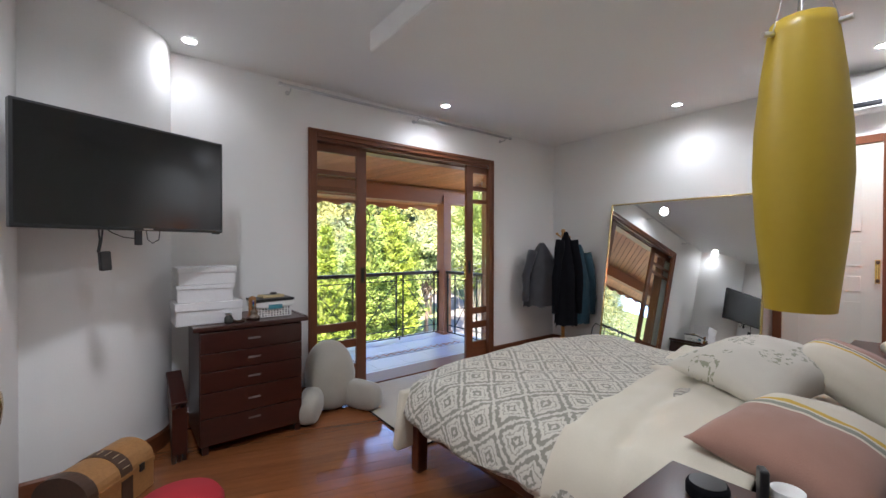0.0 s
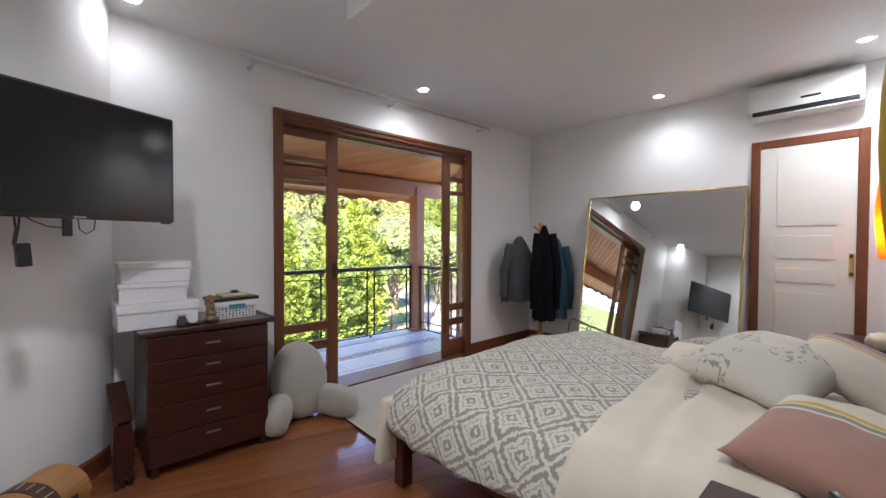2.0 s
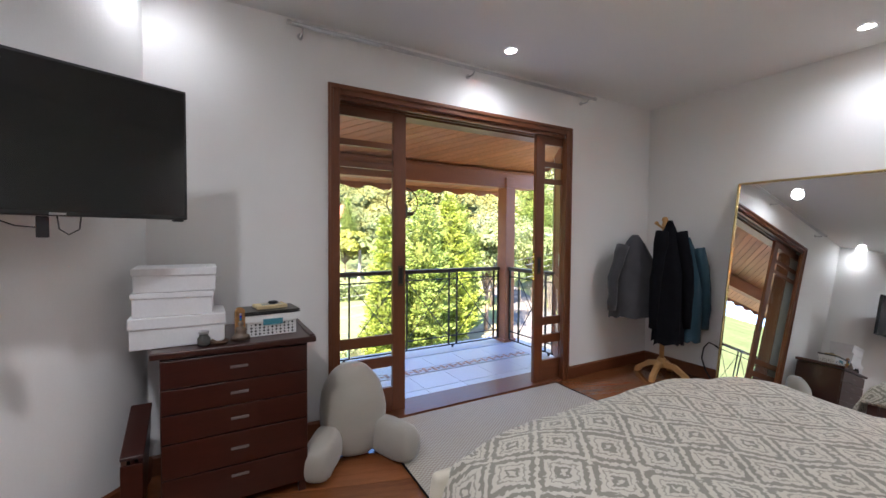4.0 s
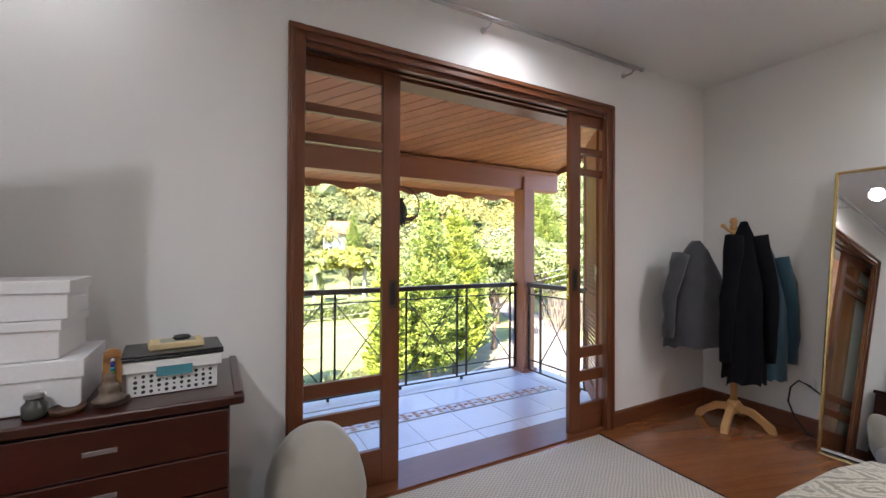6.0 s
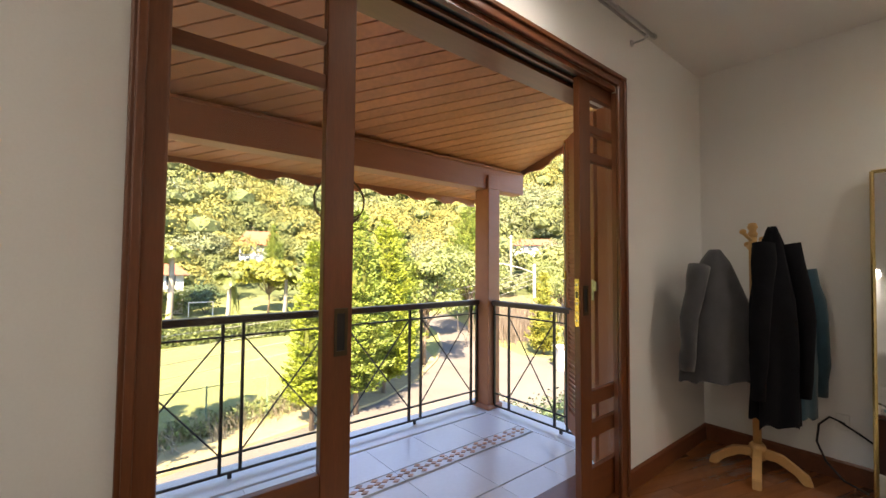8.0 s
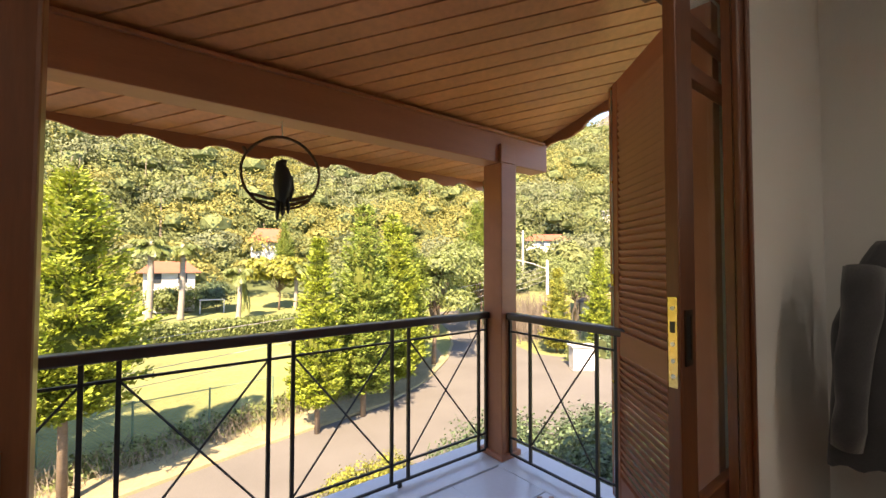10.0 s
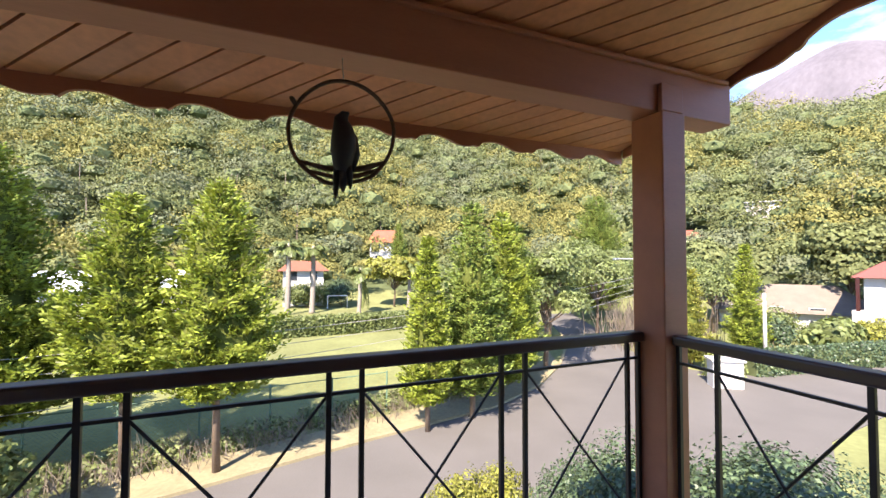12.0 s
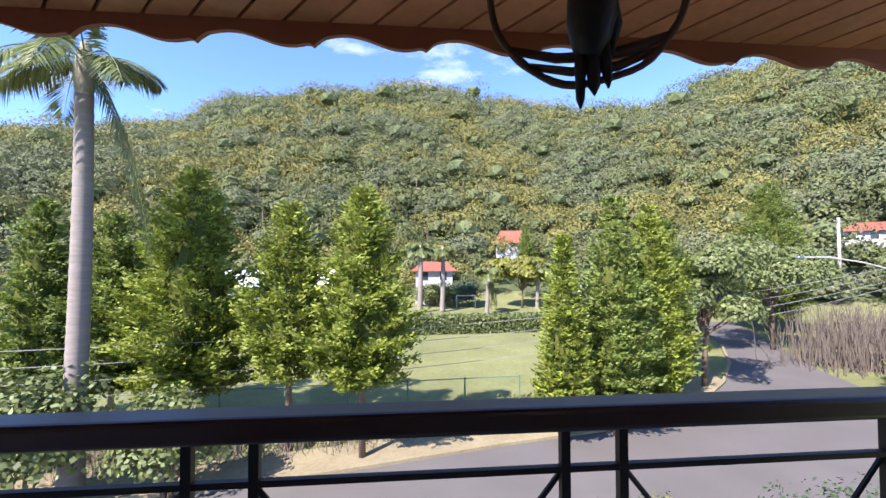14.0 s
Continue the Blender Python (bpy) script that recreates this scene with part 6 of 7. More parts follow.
def bush(x, y, z, size, mat, label, seed, count=1500, leaf=0.10, category="bush", name="bush", group="shrubs below the balcony"):
    rng = np.random.default_rng(seed)
    parts_ = []
    for k in range(9):
        o = rng.uniform(-0.6, 0.6, 3) * size
        parts_.append(leaf_ball(rng, (o[0], o[1], o[2] * 0.6), np.array(size) * rng.uniform(0.4, 0.75), count // 9, leaf))
        parts_.append(leaf_ball(rng, (o[0], o[1], o[2] * 0.6), np.array(size) * rng.uniform(0.25, 0.4), count // 12, leaf))
    me = quads_mesh("leaves", np.concatenate(parts_), mat)
    stem = bmesh.new()
    for k in range(7):
        a = k * 0.9
        tube([(0.06 * math.cos(a), 0.06 * math.sin(a), G - z), (size[0] * 0.3 * math.cos(a), size[1] * 0.3 * math.sin(a), -size[2] * 0.3), (size[0] * 0.6 * math.cos(a), size[1] * 0.6 * math.sin(a), size[2] * 0.3)], [0.03, 0.02, 0.006], 5, stem)
    e = thing(name, label, category, (x, y, z), 0, group)
    for nm, m_ in (("leaves", me), ("stems", finish("stems", stem, BARK))):
        o = new(nm, m_)
        o.parent = e
    return e


bush(5.3, 2.7, -1.6, (1.35, 1.3, 1.45), SHRUBLEAF, "tall dark leafy shrub growing beside the balcony", 21, 26000, 0.05)
bush(5.6, 4.6, -2.4, (1.3, 1.2, 1.3), SHRUBLEAF, "dark leafy shrub below the balcony", 22, 20000, 0.05)
bush(7.6, 3.0, -2.3, (1.4, 1.3, 1.2), SHRUBLEAF, "dark leafy shrub below the balcony", 23, 16000, 0.055)
bush(4.3, 6.2, -3.3, (0.9, 0.8, 1.0), YELLOWLEAF, "yellow green shrub below the balcony", 24, 12000, 0.05)
bush(6.6, 6.2, -3.4, (1.0, 0.9, 0.9), SHRUBLEAF, "low dark shrub near the road", 25, 10000, 0.055)
bush(34.5, 18.0, -3.5, (2.6, 1.8, 1.3), LIGHTLEAF, "round clipped garden shrub before a low house", 28, 3500, 0.16, group="garden shrubs across the road")
bush(37.0, 13.6, -3.4, (2.4, 2.0, 1.4), YELLOWLEAF, "dense yellow green garden shrub", 29, 3500, 0.16, group="garden shrubs across the road")
bush(38.2, 10.2, -3.3, (2.4, 2.0, 1.5), SHRUBLEAF, "dense dark green garden shrub", 30, 3500, 0.16, group="garden shrubs across the road")
bush(5.0, 50.5, -3.0, (3.2, 1.5, 1.7), LIGHTLEAF, "leafy garden shrub before a white house", 61, 3000, 0.22, group="garden shrubs across the road")
bush(8.8, 51.0, -2.6, (2.2, 1.5, 2.0), SHRUBLEAF, "dark garden shrub before a white house", 62, 2600, 0.22, group="garden shrubs across the road")
bush(-4.6, 11.0, -3.0, (1.3, 0.9, 1.2), LIGHTLEAF, "leafy young shrub at the foot of the conifers", 26, 2600, 0.14)
bush(-7.4, 10.6, -2.6, (1.5, 1.0, 1.6), LIGHTLEAF, "leafy young shrub at the foot of the conifers", 27, 2800, 0.15)


def broadleaf(seed, x, y, top, size, mat, label, leaf=0.17, count=11000, name="broadleaf_tree", group=""):
    rng = np.random.default_rng(seed)
    z = ground_z(x, y)
    h = top - z
    trunk = tube([(0, 0, 0), (0.1, 0.05, h * 0.3), (0, 0.1, h * 0.6)], [0.14, 0.1, 0.06], 8)
    limbs = bmesh.new()
    parts_ = []
    for k in range(14):
        a = k * 2.4
        rr = size * rng.uniform(0.25, 0.85)
        cz = h * rng.uniform(0.5, 0.86)
        cc = (rr * math.cos(a), rr * math.sin(a), cz)
        tube([(0, 0.05, h * 0.35), (cc[0] * 0.6, cc[1] * 0.6, cz * 0.85), cc], [0.06, 0.035, 0.01], 5, limbs)
        parts_.append(leaf_ball(rng, cc, np.array((size * 0.45, size * 0.45, size * 0.34)) * rng.uniform(0.7, 1.2), count // 14, leaf))
    return plant([("trunk", finish("trunk", trunk, BARK, True)), ("branching", finish("branching", limbs, BARK)), ("crown", quads_mesh("crown", np.concatenate(parts_), mat))], x, y, label, name=name, group=group)


broadleaf(31, 14.0, 17.8, 2.1, 1.9, LIGHTLEAF, "light green broadleaf tree at the bend of the road")
for i, (x_, y_, top_) in enumerate(((53.5, 47.5, 2.4), (57.5, 45.2, 2.9), (60.5, 42.0, 2.6), (50.5, 50.5, 2.9))):
    broadleaf(71 + i, x_, y_, top_, 3.0, LIGHTLEAF if i % 2 else LEAFHILL, "broad green tree in front of a house on the slope", 0.36)
broadleaf(39, 23.6, 24.4, 2.9, 3.2, LIGHTLEAF, "spreading light green tree beyond the bend of the road", 0.17, 15000)
broadleaf(40, 19.4, 24.6, 1.2, 2.2, LIGHTLEAF, "low light green tree beyond the bend of the road", 0.16, 9000)
broadleaf(32, 33, 22, 1.6, 3.0, LIGHTLEAF, "broad green tree in a garden")
broadleaf(33, 38, 25, 3.2, 3.4, LEAFHILL, "broad dark green tree behind a garden", 0.4)
broadleaf(34, 46, 19, 4.2, 4.0, LEAFHILL, "broad dark green tree behind a garden", 0.4)
broadleaf(35, 33, 37, 2.2, 3.4, LIGHTLEAF, "broad green tree beyond the road", 0.36)
broadleaf(36, -18, 28, 2.4, 3.6, LEAFHILL, "broad dark green tree beyond the lawn", 0.4)
broadleaf(37, 19, 42, 0.6, 2.4, LIGHTLEAF, "small green tree behind the lawn", 0.34)
broadleaf(38, 14.5, 48, 1.6, 2.6, YELLOWLEAF, "small yellowish tree behind the lawn", 0.34)


def palm(seed, x, y, trunk_top, r0, r1, fronds, reach, label, dead=0):
    rng = np.random.default_rng(seed)
    z = ground_z(x, y)
    h = trunk_top - z
    pts, rad = [], []
    n = max(10, int(h / 0.16)) if r0 > 0.15 else 12
    for k in range(n + 1):
        t = k / n
        pts.append((0.12 * math.sin(t * 2.2) * (r0 > 0.15), 0, h * t))
        rad.append((r0 + (r1 - r0) * t) * (1.0 + (0.035 if k % 2 else 0)) * (1.12 - 0.12 * min(1, t * 8)))
    e = thing("palm_tree", label, "palm tree", (x, y, z), 0, "palms")
    o = new("trunk", finish("trunk", tube(pts, rad, 16), PALMBARK, True))
    o.parent = e
    sx = pts[-1][0]
    shaft = lathe([(r1 * 0.95, 0), (r1 * 1.25, h * 0.02 + 0.15), (r1 * 1.15, 0.8 * reach / 3), (r1 * 0.5, 1.3 * reach / 3), (0, 1.35 * reach / 3)], 14, at=(sx, 0, h))
    o = new("crown_shaft", finish("crown_shaft", shaft, material("palm crown shaft", (0.25, 0.22, 0.14), 0.6, var=0.3, scale=4), True))
    o.parent = e
    for f in range(fronds):
        a = 2 * math.pi * f / fronds + rng.uniform(-0.2, 0.2)
        lift = rng.uniform(0.0, 1.1) if f >= dead else -1.1
        ln = reach * rng.uniform(0.85, 1.1)
        rach = []
        for k in range(15):
            t = k / 14
            d = ln * t
            zz = h + 0.9 * reach / 3 + d * math.sin(lift * 0.8) - (0.55 + 0.3 * (f < dead)) * ln * t * t
            dd = d * (math.cos(lift * 0.8) * (1 - 0.25 * t))
            rach.append(np.array((sx + math.cos(a) * dd, math.sin(a) * dd, zz)))
        qs = []
        nl = 46
        for k in range(nl):
            t = 0.12 + 0.88 * k / nl
            i = min(13, int(t * 14))
            p = rach[i] + (rach[i + 1] - rach[i]) * (t * 14 - i)
            w = rach[i + 1] - rach[i]
            w = w / np.linalg.norm(w)
            sd = np.cross(w, (0, 0, 1.0))
            sd = sd / (np.linalg.norm(sd) + 1e-6)
            ll = 0.26 * reach * math.sin(math.pi * min(1, 0.15 + t * 0.85)) ** 0.7 + 0.04
            for sgn in (-1, 1):
                tip = p + sd * sgn * ll * 0.75 + w * ll * 0.55 - np.array((0, 0, ll * (0.5 + rng.uniform(-0.15, 0.3))))
                ww = w * (0.011 if r0 > 0.24 and r0 < 0.26 else 0.03) * reach
                qs.append([p - ww, (p + tip) / 2 + ww * 0.8 + [0, 0, 0.03], tip, (p + tip) / 2 - ww * 1.2 + [0, 0, 0.03]])
        o = new("frond", quads_mesh("frond", np.array(qs), PALMLEAF))
        o.parent = e
        o2 = new("midrib", finish("midrib", tube([tuple(p) for p in rach], [0.02 * reach / 3 * (1.2 - k / 14) for k in range(15)], 5), PALMLEAF))
        o2.parent = o
    return e


palm(41, -7.0, 11.4, 5.3, 0.25, 0.185, 13, 3.0, "tall ringed palm with feathery drooping fronds", 2)
palm(42, 2.4, 45.5, 1.9, 0.28, 0.22, 14, 2.6, "far palm with a pale trunk")
palm(43, 4.9, 46.0, 1.7, 0.28, 0.22, 14, 2.6, "far palm with a pale trunk")
palm(44, 9.5, 44.0, -0.6, 0.22, 0.18, 13, 2.4, "far palm with greyish fronds", 3)
palm(45, 15.8, 46.5, 0.0, 0.22, 0.18, 13, 2.4, "far palm with yellowish fronds")

# houses
def house(x, y, w, d, wall_h, roof_h, turn, roofmat, label, floors=2, hip=True, base=None, over=0.6):
    z = (ground_z(x, y) if base is None else base) - 0.3
    h = thing("house", label, "house", (x, y, z), turn)
    part("wall", box((-w / 2, -d / 2, 0), (w / 2, d / 2, wall_h)), HOUSEWHITE, h)
    bm = bmesh.new()
    W2, D2 = w / 2 + over, d / 2 + over
    lo = [bm.verts.new(p) for p in ((-W2, -D2, wall_h - 0.1), (W2, -D2, wall_h - 0.1), (W2, D2, wall_h - 0.1), (-W2, D2, wall_h - 0.1))]
    k = W2 * (0.55 if hip else 1.0)
    hi = [bm.verts.new((-k, 0, wall_h + roof_h)), bm.verts.new((k, 0, wall_h + roof_h))]
    bm.faces.new(lo[::-1])
    bm.faces.new((lo[0], lo[1], hi[1], hi[0]))
    bm.faces.new((lo[2], lo[3], hi[0], hi[1]))
    bm.faces.new((lo[1], lo[2], hi[1]))
    bm.faces.new((lo[3], lo[0], hi[0]))
    bmesh.ops.recalc_face_normals(bm, faces=bm.faces)
    part("roof", bm, roofmat, h)
    nwin = max(2, int(w / 2.2))
    for f in range(floors):
        zb = 0.6 + f * wall_h / floors
        for i in range(nwin):
            xx = -w / 2 + (i + 0.5) * w / nwin
            win = part("window", box((xx - 0.5, -d / 2 - 0.06, zb + 0.3), (xx + 0.5, -d / 2 - 0.003, zb + min(1.5, wall_h / floors * 0.72)), 0.02), HOUSEWHITE, h)
            part("pane", box((xx - 0.42, -d / 2 - 0.075, zb + 0.38), (xx + 0.42, -d / 2 - 0.062, zb + min(1.42, wall_h / floors * 0.68))), WINDOWDARK, win)
    return h


house(4.6, 54.5, 4.6, 5.0, 4.4, 1.1, -4, ROOFTILE, "white two-storey house with a red tiled roof among palms")
house(20.5, 75.5, 5.6, 5.0, 4.4, 2.4, -14, ROOFTILE, "white house with a steep red tiled roof on the slope")
house(68.5, 52.8, 9.0, 6.0, 4.4, 1.3, -50, ROOFTILE, "two-storey house with a broad orange roof on the slope")
house(42.5, 21.8, 10.0, 7.0, 1.9, 2.0, -55, ROOFSTONE, "low house with a wide grey tan roof")
house(92.0, 52.0, 8.0, 6.0, 3.4, 0.5, -58, HOUSEWHITE, "pale modern house high on the slope")
hv = house(41.5, 13.2, 6.0, 5.0, 4.9, 1.0, -68, material("dull red metal roof", (0.25, 0.07, 0.05), 0.6), "house on a white base with a red roof and glazed veranda", 2)
for i in range(4):
    part("veranda_post", box((-3.4 + i * 2.2, -3.7, 2.6), (-3.2 + i * 2.2, -3.5, 4.85)), DARKWOOD, hv)
part("veranda_floor", box((-3.6, -3.8, 2.4), (3.6, -2.51, 2.6)), HOUSEWHITE, hv)
part("veranda_base", box((-3.6, -3.8, 0.3), (3.6, -2.51, 2.39)), CONCRETE, hv)
cb = thing("canopy_building", "long low building with a white vaulted roof", "building", (-11.8, 42.0, G - 0.2), 6)
part("wall", box((-5.5, -3.5, 0), (5.5, 3.5, 3.6)), HOUSEWHITE, cb)
bm = bmesh.new()
a, b_ = [], []
for k in range(13):
    t = math.pi * k / 12
    a.append(bm.verts.new((-5.9, -math.cos(t) * 3.9, 3.55 + math.sin(t) * 1.4)))
    b_.append(bm.verts.new((5.9, -math.cos(t) * 3.9, 3.55 + math.sin(t) * 1.4)))
for k in range(12):
    bm.faces.new((a[k], a[k + 1], b_[k + 1], b_[k]))
bm.faces.new(a)
bm.faces.new(b_[::-1])
bmesh.ops.recalc_face_normals(bm, faces=bm.faces)
part("roof", bm, material("white sheet roof", (0.8, 0.8, 0.8), 0.6, var=0.05), cb)

# fence, poles, wires, street lamp, goal, cabinet
fence = thing("wire_fence", "green chain-link fence along the lawn", "fence", (0, 0, G))
GREENMETAL = material("green painted fence", (0.10, 0.17, 0.11), 0.6, var=0.2)
fx0, fy0, fx1, fy1 = -9.0, 14.3, 5.0, 15.3
pm = finish("fence_post", tube([(0, 0, 0), (0, 0, 1.5)], 0.03, 8), GREENMETAL)
for k in range(8):
    t = k / 7
    piece("fence_post", pm, fence, pose(fx0 + (fx1 - fx0) * t, fy0 + (fy1 - fy0) * t, 0))
for z in (0.1, 1.45):
    part("fence_rail", tube([(fx0, fy0, z), (fx1, fy1, z)], 0.018, 6), GREENMETAL, fence)
qs = []
Lf = math.hypot(fx1 - fx0, fy1 - fy0)
fd = np.array(((fx1 - fx0) / Lf, (fy1 - fy0) / Lf, 0))
for k in range(int((Lf + 1.35) / 0.11)):
    for sgn in (1, -1):
        s0 = k * 0.11 - (1.35 if sgn > 0 else 0)
        a_, c_ = s0, s0 + sgn * 1.35
        if min(a_, c_) < 0 or max(a_, c_) > Lf:
            continue
        p0 = np.array((fx0, fy0, 0.1)) + fd * a_
        p1 = np.array((fx0, fy0, 1.45)) + fd * c_
        w = fd * 0.0035
        qs.append([p0 - w, p0 + w, p1 + w, p1 - w])
mesh_ob = new("wire_mesh", quads_mesh("wire_mesh", np.array(qs), GREENMETAL))
mesh_ob.parent = fence
tagged(mesh_ob, kind="stuff")


def pole(x, y, top, r, label, arm=True):
    z = ground_z(x, y)
    p = thing("utility_pole", label, "pole", (x, y, z), 20)
    part("shaft", tube([(0, 0, 0), (0, 0, top - z)], [r, r * 0.65], 10), CONCRETE, p, smooth=True)
    if arm:
        part("cross_arm", box((-0.9, -0.05, top - z - 0.45), (0.9, 0.05, top - z - 0.33)), CONCRETE, p)
        for k in (-0.8, -0.3, 0.3, 0.8):
            part("insulator", tube([(k, 0, top - z - 0.33), (k, 0, top - z - 0.18)], 0.04, 8), DARKLEATHER, p)
    return p


pole(48.5, 41.8, 6.0, 0.2, "concrete utility pole with a cross arm up the road")
lp = pole(27.5, 20.8, 1.4, 0.15, "concrete pole carrying a street lamp", False)
part("lamp_arm", tube([(0, 0, 5.0), (-1.5, 0.7, 5.45), (-3.2, 1.5, 5.75), (-4.4, 2.1, 5.75)], 0.045, 8), CONCRETE, lp)
part("lamp_head", box((-4.95, 2.1, 5.66), (-4.3, 2.35, 5.8), 0.04), STEEL, lp)
pole(24.8, 13.7, -0.4, 0.11, "slim grey post in a garden", False)
WIREMAT = material("weathered power wire", (0.30, 0.29, 0.27), 0.6)
for k in range(4):
    bm = bmesh.new()
    a = Vector((-22, 9.2 + 0.12 * k, -0.5 - 0.42 * k))
    b_ = Vector((27.5, 20.8, 0.9 - 0.35 * k))
    pts = []
    for i in range(31):
        t = i / 30
        p = a.lerp(b_, t)
        p.z -= 4.0 * t * (1 - t) * (1.2 + 0.07 * k)
        pts.append(p)
    solid("power_wire", tube(pts, 0.011, 4, bm), WIREMAT, "sagging power wire along the road", "wire", group="power wires")
goal = thing("football_goal", "small white goal frame on a far lawn", "goal", (8.0, 49.0, ground_z(8, 49)), -8)
for x in (-1.1, 1.1):
    part("upright", tube([(x, 0, 0), (x, 0, 1.5)], 0.06, 8), HOUSEWHITE, goal)
part("crossbar", tube([(-1.1, 0, 1.5), (1.1, 0, 1.5)], 0.06, 8), HOUSEWHITE, goal)
cbn = thing("roadside_cabinet", "pale concrete cabinet at the roadside hedge", "cabinet", (19.6, 12.4, G), -35)
part("body", box((-0.6, -0.35, 0), (0.6, 0.35, 1.2), 0.03), HOUSEWHITE, cbn)
part("cap", box((-0.68, -0.43, 1.2), (0.68, 0.43, 1.3), 0.02), CONCRETE, cbn)


def hedge(x0, y0, x1, y1, h, w, mat, label, seed, leaf=0.16):
    rng = np.random.default_rng(seed)
    ln = math.hypot(x1 - x0, y1 - y0)
    n = int(ln * h * 420)
    f = rng.uniform(size=(n, 3))
    face = rng.integers(0, 3, n)
    across = np.where(face == 0, -0.5, np.where(face == 1, f[:, 1] - 0.5, 0.5)) * w
    up = np.where(face == 1, 1.0, f[:, 2]) * h
    d = np.array(((x1 - x0) / ln, (y1 - y0) / ln, 0))
    nn = np.array((-d[1], d[0], 0))
    p = np.array((0, 0, 0)) + f[:, :1] * ln * d + across[:, None] * nn + up[:, None] * np.array((0, 0, 1)) + rng.normal(size=(n, 3)) * 0.06
    e = thing("hedge", label, "hedge", (x0, y0, ground_z(x0, y0)))
    o = new("leaves", quads_mesh("leaves", sprays(rng, p, rng.normal(size=(n, 3)), leaf, leaf * 0.6), mat))
    o.parent = e
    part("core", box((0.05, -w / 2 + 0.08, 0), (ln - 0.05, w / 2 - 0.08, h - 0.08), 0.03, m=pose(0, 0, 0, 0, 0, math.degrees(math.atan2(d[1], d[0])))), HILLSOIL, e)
    return e


hedge(22.5, 13.2, 38, 10.8, 1.15, 1.0, SHRUBLEAF, "clipped green garden hedge along the side road", 51)
hedge(20.3, 13.6, 22.0, 13.3, 1.0, 0.8, LIGHTLEAF, "low light green hedge beside the cabinet", 52)
hedge(-16, 31.5, 16, 33.5, 1.3, 1.6, LIGHTLEAF, "untrimmed green hedge behind the lawn", 53, 0.24)
bush(33.0, 14.8, -3.2, (1.5, 1.2, 1.3), LIGHTLEAF, "spiky light green garden plants", 54, 2000, 0.4, group="")
bush(29.0, 15.6, -3.3, (0.9, 0.9, 1.1), SHRUBLEAF, "clipped rounded garden shrub", 55, 1800, 0.14, group="")

# dry scrub along the verge
rng = np.random.default_rng(61)
qs = []
for k in range(900):
    x = rng.uniform(-12, 12)
    y0 = np.interp(x, [p[0] for p in verge], [p[1] for p in verge]) + rng.uniform(-0.5, 1.1)
    h = rng.uniform(0.15, 0.75)
    for s in range(3):
        p = np.array((x, y0, G + 0.05)) + rng.normal(size=3) * [0.12, 0.12, 0]
        tip = p + np.array((rng.normal() * 0.25, rng.normal() * 0.25, h))
        w = np.array((0.008, 0.004, 0))
        qs.append([p - w, p + w, tip + w * 0.4, tip - w * 0.4])
scrub = new("dry_scrub", quads_mesh("dry_scrub", np.array(qs), TWIGBARE))
tagged(scrub, "dry stalks and scrub along the sandy verge", "scrub", kind="stuff")
rng = np.random.default_rng(62)
parts_ = []
for k in range(150):
    x = rng.uniform(-9, 12)
    y0 = np.interp(x, [p[0] for p in verge], [p[1] for p in verge]) + rng.uniform(0.3, 1.5)
    parts_.append(leaf_ball(rng, (x, y0, G + 0.15), (rng.uniform(0.15, 0.4), 0.3, rng.uniform(0.15, 0.45)), 60, 0.13))
weeds = new("verge_weeds", quads_mesh("verge_weeds", np.concatenate(parts_), LIGHTLEAF))
tagged(weeds, "low green weeds along the sandy verge", "weeds", kind="stuff")

# bare brown thicket past the bend
rng = np.random.default_rng(63)
qs = []
for k in range(900):
    x, y = rng.normal(25.2, 1.7), rng.normal(20.6, 1.2)
    p = np.array((x, y, ground_z(x, y)))
    h = rng.uniform(1.2, 3.4)
    bend = rng.normal(size=3) * [0.45, 0.45, 0]
    mid = p + np.array((0, 0, h * 0.6)) + bend * 0.4
    tip = p + np.array((0, 0, h)) + bend
    w = np.array((0.014, -0.012, 0))
    qs.append([p - w, p + w, mid + w * 0.8, mid - w * 0.8])
    qs.append([mid - w * 0.8, mid + w * 0.8, tip + w * 0.3, tip - w * 0.3])
tagged(new("bare_thicket", quads_mesh("bare_thicket", np.array(qs), material("bare brown stems", (0.10, 0.078, 0.058), 0.9, var=0.35, scale=3, fine=20, per=0.5, island=True))), "bare brown thicket of thin stems past the bend", "thicket", kind="stuff")

# wooded hillside
rng = np.random.default_rng(71)
gaps = [(3.8, 2.6, 0, 53), (14.6, 2.4, 0, 73), (50, 4.5, 78, 92), (60.5, 3.2, 99, 110)]
leaves, cores = ([], [], []), bmesh.new()
def crown(x, y, r, lift, count, leaf):
    z = ground_z(x, y)
    c = (x, y, z + lift)
    mix_ = noise.noise(Vector((x, y, 0)) * 0.03) + rng.uniform(-0.45, 0.45)
    leaves[0 if abs(mix_) < 0.2 else 1 if mix_ > 0 else 2].append(leaf_ball(rng, c, (r, r, r * rng.uniform(0.6, 0.85)), count, leaf))
    # solid core behind the leaves, its darker green standing in for shade
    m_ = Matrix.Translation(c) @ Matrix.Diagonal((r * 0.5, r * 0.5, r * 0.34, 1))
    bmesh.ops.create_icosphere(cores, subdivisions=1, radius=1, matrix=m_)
made = 0
r = 57.0
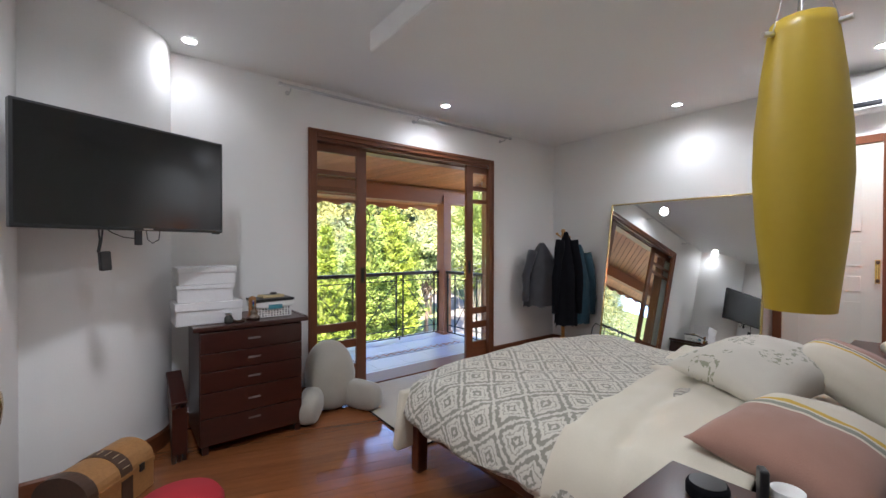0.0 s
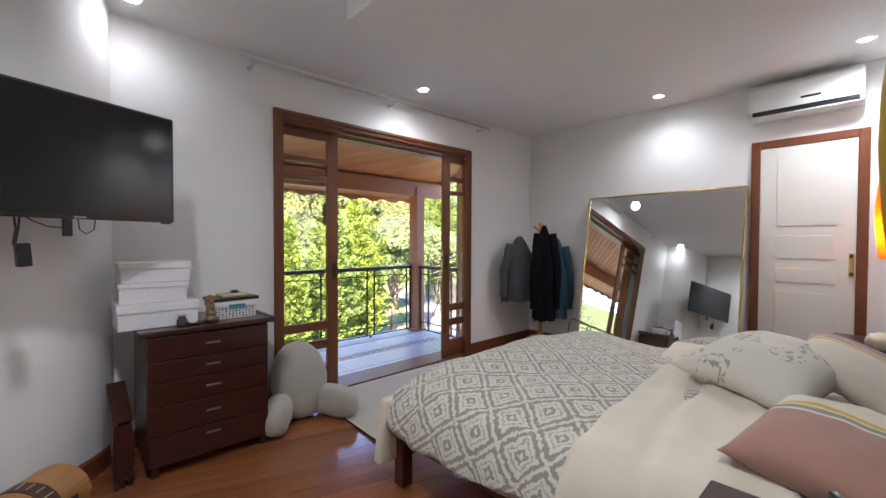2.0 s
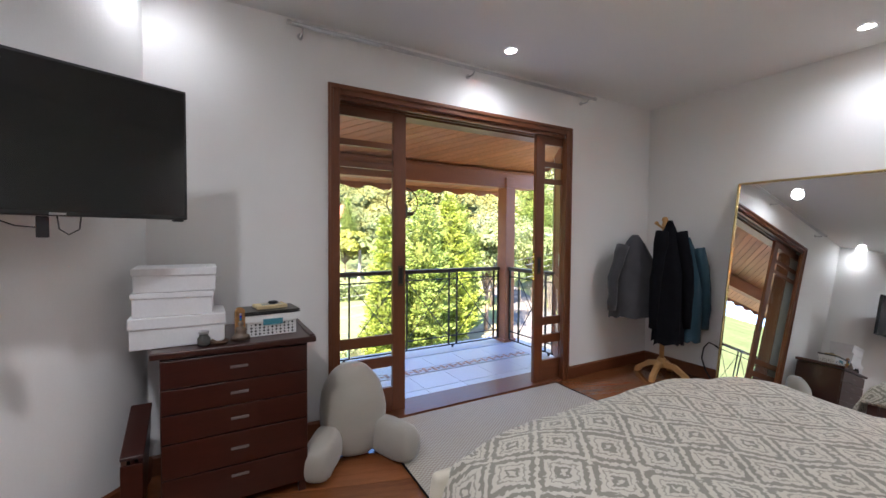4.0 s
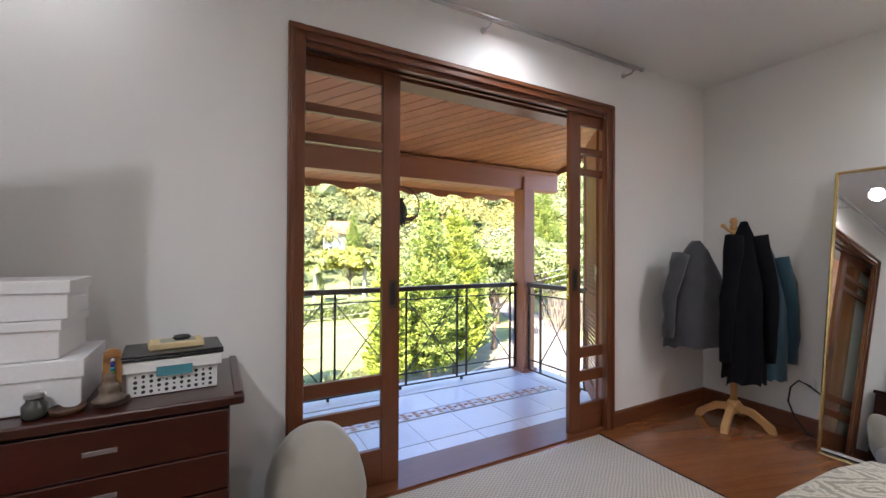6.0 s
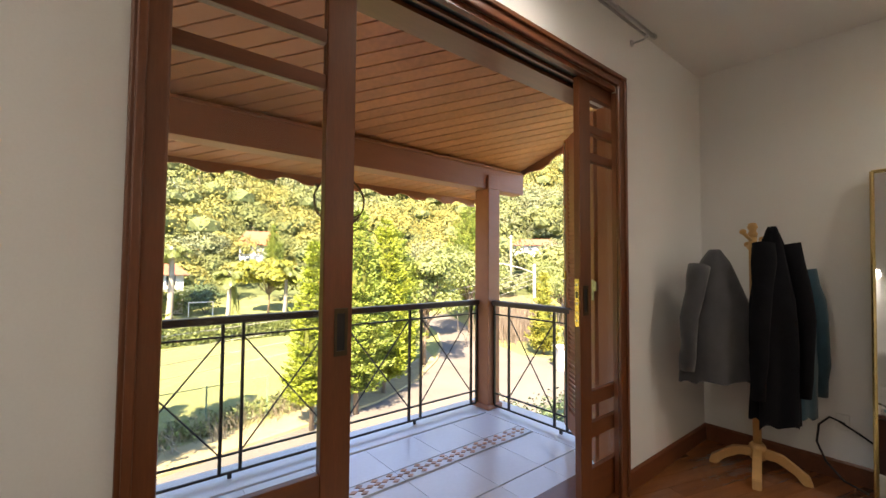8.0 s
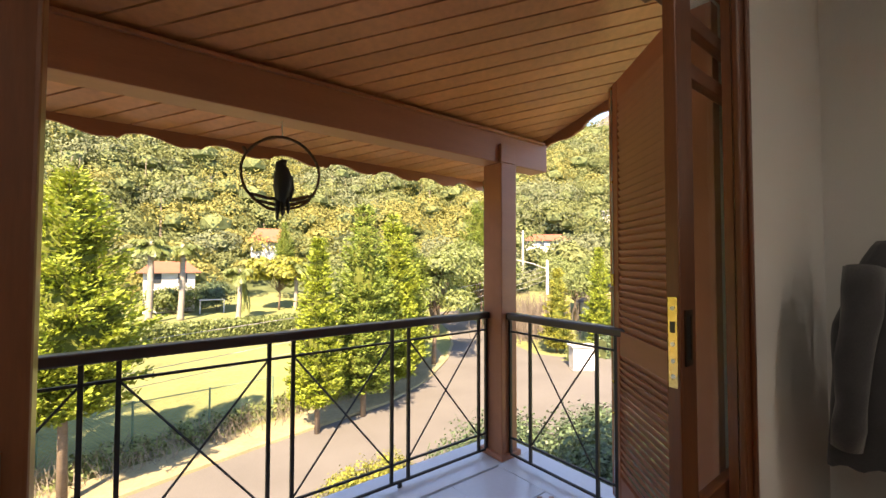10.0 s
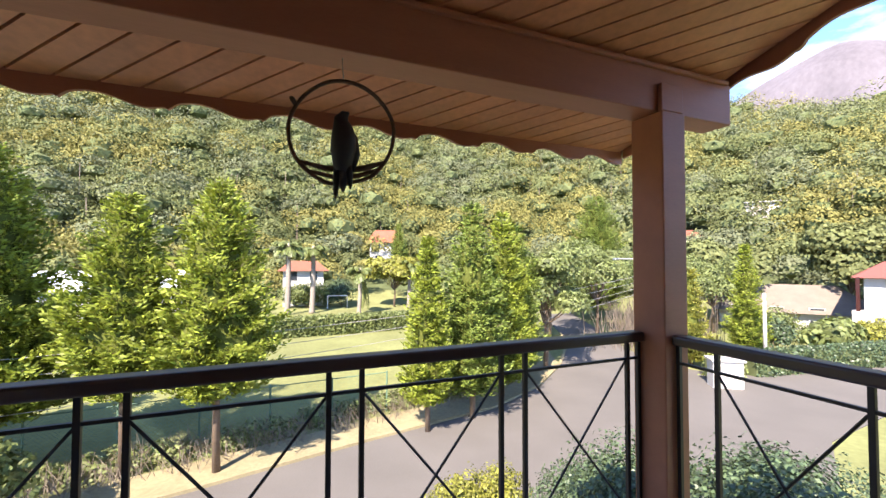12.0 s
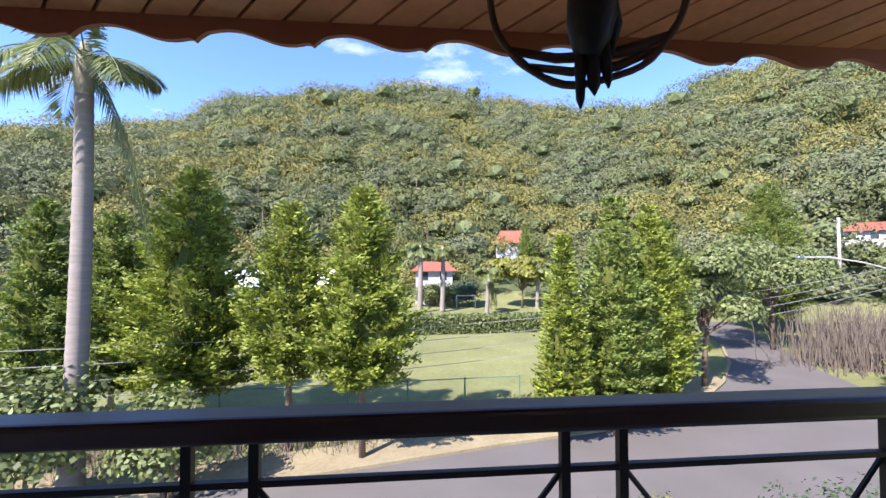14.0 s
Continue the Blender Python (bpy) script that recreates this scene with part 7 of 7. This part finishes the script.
while r < 272:
    step = 2.6 + r * 0.021
    azs = np.arange(-56, 84, math.degrees(step / r) * 1.02)
    for az in azs:
        a = az + rng.uniform(-0.5, 0.5) * math.degrees(step / r)
        rr = r + rng.uniform(-0.5, 0.5) * step
        if any(abs(a - g0) < g1 and g2 < rr < g3 for g0, g1, g2, g3 in gaps):
            continue
        if rr < 84 and rng.uniform() < 0.35:
            continue
        size = step * rng.uniform(0.6, 1.05) * (0.75 if rr < 84 else 1)
        if rng.uniform() < 0.06:
            size *= 1.35
        crown(EYE0[0] + rr * math.sin(radians(a)), EYE0[1] + rr * math.cos(radians(a)), size, size * rng.uniform(0.5, 1.6), 480 if rr < 190 else 360, 0.30 + rr * 0.0019)
        made += 1
    r += step * 0.82
for lv, mat, tint in zip(leaves, (LEAFHILL, LEAFOLIVE, LEAFDULL), ("mid green", "olive yellow", "dull grey green")):
    tagged(new("forest", quads_mesh("forest", np.concatenate(lv), mat)), "dense %s crowns of the forest covering the hillside" % tint, "forest", kind="stuff")
tagged(new("forest_shade", finish("forest_shade", cores, LEAFCORE)), "solid crown cores with the hillside forest's inner shade in their green", "forest", kind="stuff")
# pale bare trunks among the crowns
qs = []
for k in range(500):
    a, rr = rng.uniform(-50, 75), rng.uniform(90, 260)
    x, y = EYE0[0] + rr * math.sin(radians(a)), EYE0[1] + rr * math.cos(radians(a))
    z = ground_z(x, y)
    h = rng.uniform(5, 9)
    t = np.array((math.cos(radians(a)), -math.sin(radians(a)), 0)) * rng.uniform(0.10, 0.2)
    b0, b1 = np.array((x, y, z)), np.array((x + rng.normal() * 0.7, y, z + h))
    qs.append([b0 - t, b0 + t, b1 + t * 0.4, b1 - t * 0.4])
tagged(new("bare_trunks", quads_mesh("bare_trunks", np.array(qs), TWIGBARE)), "pale bare trunks among the hillside crowns", "trunks", kind="stuff")

# granite dome
bm = bmesh.new()
rows = []
for j in range(25):
    v = j / 24
    ring = []
    for i in range(61):
        az = radians(46 + 60 * i / 60)
        prof = math.exp(-((math.degrees(az) - 67) / 14) ** 2)
        h = (90 + 102 * prof) * math.sin(v * math.pi / 2)
        rr = 420 + 90 * v ** 1.5
        x, y = rr * math.sin(az), rr * math.cos(az)
        ring.append(bm.verts.new((x, y, h * (1 + 0.06 * noise.noise(Vector((x, y, h)) * 0.012)) + 6 * noise.noise(Vector((x * 0.03, y * 0.03, v * 4))))))
    rows.append(ring)
for a, b_ in zip(rows, rows[1:]):
    for i in range(60):
        bm.faces.new((a[i], a[i + 1], b_[i + 1], b_[i]))
bmesh.ops.recalc_face_normals(bm, faces=bm.faces)
structure("backdrop_rock", bm, ROCK, "bare granite mountain face with purplish haze in its colour", smooth=True)

# the whole valley lies half as far again from the balcony as it was laid out
SPREAD = Matrix.Translation((1.0, 0.5, 1.24)) @ Matrix.Scale(1.5, 4) @ Matrix.Translation((-1.0, -0.5, -1.24))
for ob in [o for o in bpy.data.objects if o not in indoors and not o.parent]:
    ob.matrix_basis = SPREAD @ ob.matrix_basis

# ---- floor boards and tiles ----
floor = tagged(new("floor"), "varnished reddish brown strip floor", kind="structure")
floor.empty_display_size = 0.1
ANG, PW = radians(-17), 0.10
ca_, sa_ = math.cos(ANG), math.sin(ANG)
room = [(LEFT, BACK), (3.4, BACK), (3.4, 0.0), (LEFT, 0.0)]


def clip(poly, nx, ny, d):
    """The part of a convex outline with nx*x + ny*y <= d."""
    out = []
    for i, p in enumerate(poly):
        q_ = poly[(i + 1) % len(poly)]
        a, b_ = nx * p[0] + ny * p[1] - d, nx * q_[0] + ny * q_[1] - d
        if a <= 0:
            out.append(p)
        if (a <= 0) != (b_ <= 0):
            f = a / (a - b_)
            out.append((p[0] + f * (q_[0] - p[0]), p[1] + f * (q_[1] - p[1])))
    return out


rng_f = random.Random(8)
v0 = -6.0
while v0 < 3.0:
    u0 = -4.0 + rng_f.uniform(0, 0.9)
    while u0 < 6.0:
        ln = rng_f.uniform(1.6, 2.8)
        poly = [(u0, v0), (u0 + ln - 0.0015, v0), (u0 + ln - 0.0015, v0 + PW - 0.0015), (u0, v0 + PW - 0.0015)]
        poly = [(u * ca_ - v * sa_, u * sa_ + v * ca_) for u, v in poly]
        for nx, ny, d in ((1, 0, 3.4), (-1, 0, -LEFT), (0, 1, 0.0), (0, -1, -BACK)):
            if len(poly) > 2:
                poly = clip(poly, nx, ny, d)
        u0 += ln
        if len(poly) < 3:
            continue
        cx_, cy_ = sum(p[0] for p in poly) / len(poly), sum(p[1] for p in poly) / len(poly)
        back = Matrix.Rotation(-ANG, 3, "Z")
        loc_poly = [(back @ Vector((x - cx_, y - cy_, 0))).to_2d() for x, y in poly]
        bm = prism([tuple(p) for p in loc_poly], -0.012, 0.0)
        me = finish("plank", bm, FLOORWOOD)
        piece("plank", me, floor, pose(cx_, cy_, rng_f.uniform(-0.0006, 0.0), 0, 0, math.degrees(ANG)))
    v0 += PW

tiles = tagged(new("balcony_floor"), "glossy pale balcony tiles with an ochre mosaic band", kind="structure")
tiles.empty_display_size = 0.1
S = 0.40
tm = finish("tile", box((0.0012, 0.0012, -0.0115), (S - 0.0012, S - 0.0012, 0.0), 0.0012, segs=1), TILE)
tn = finish("tile", box((0.0012, 0.0012, -0.0115), (S - 0.0012, 0.3475, 0.0), 0.0012, segs=1), TILE)
tb = finish("tile", box((0.0012, 0.0012, -0.0115), (S - 0.0012, 0.128, 0.0), 0.0012, segs=1), TILE)
tt = finish("tile", box((0.0012, 0.0012, -0.0115), (S - 0.0012, 0.37, 0.0), 0.0012, segs=1), TILE)
for i in range(-10, 7):
    x = -0.18 + i * S
    if x + S > 2.62:
        continue
    piece("tile", tn, tiles, pose(x, 0.224, FZ))
    piece("tile", tt, tiles, pose(x, 0.58, FZ))
    piece("tile", tb, tiles, pose(x, 0.978, FZ - 0.001))
    piece("tile", tt, tiles, pose(x, 1.112, FZ))
part("mosaic_band", mosaic, MOSAIC, tiles, "band of small ochre mosaic diamonds")
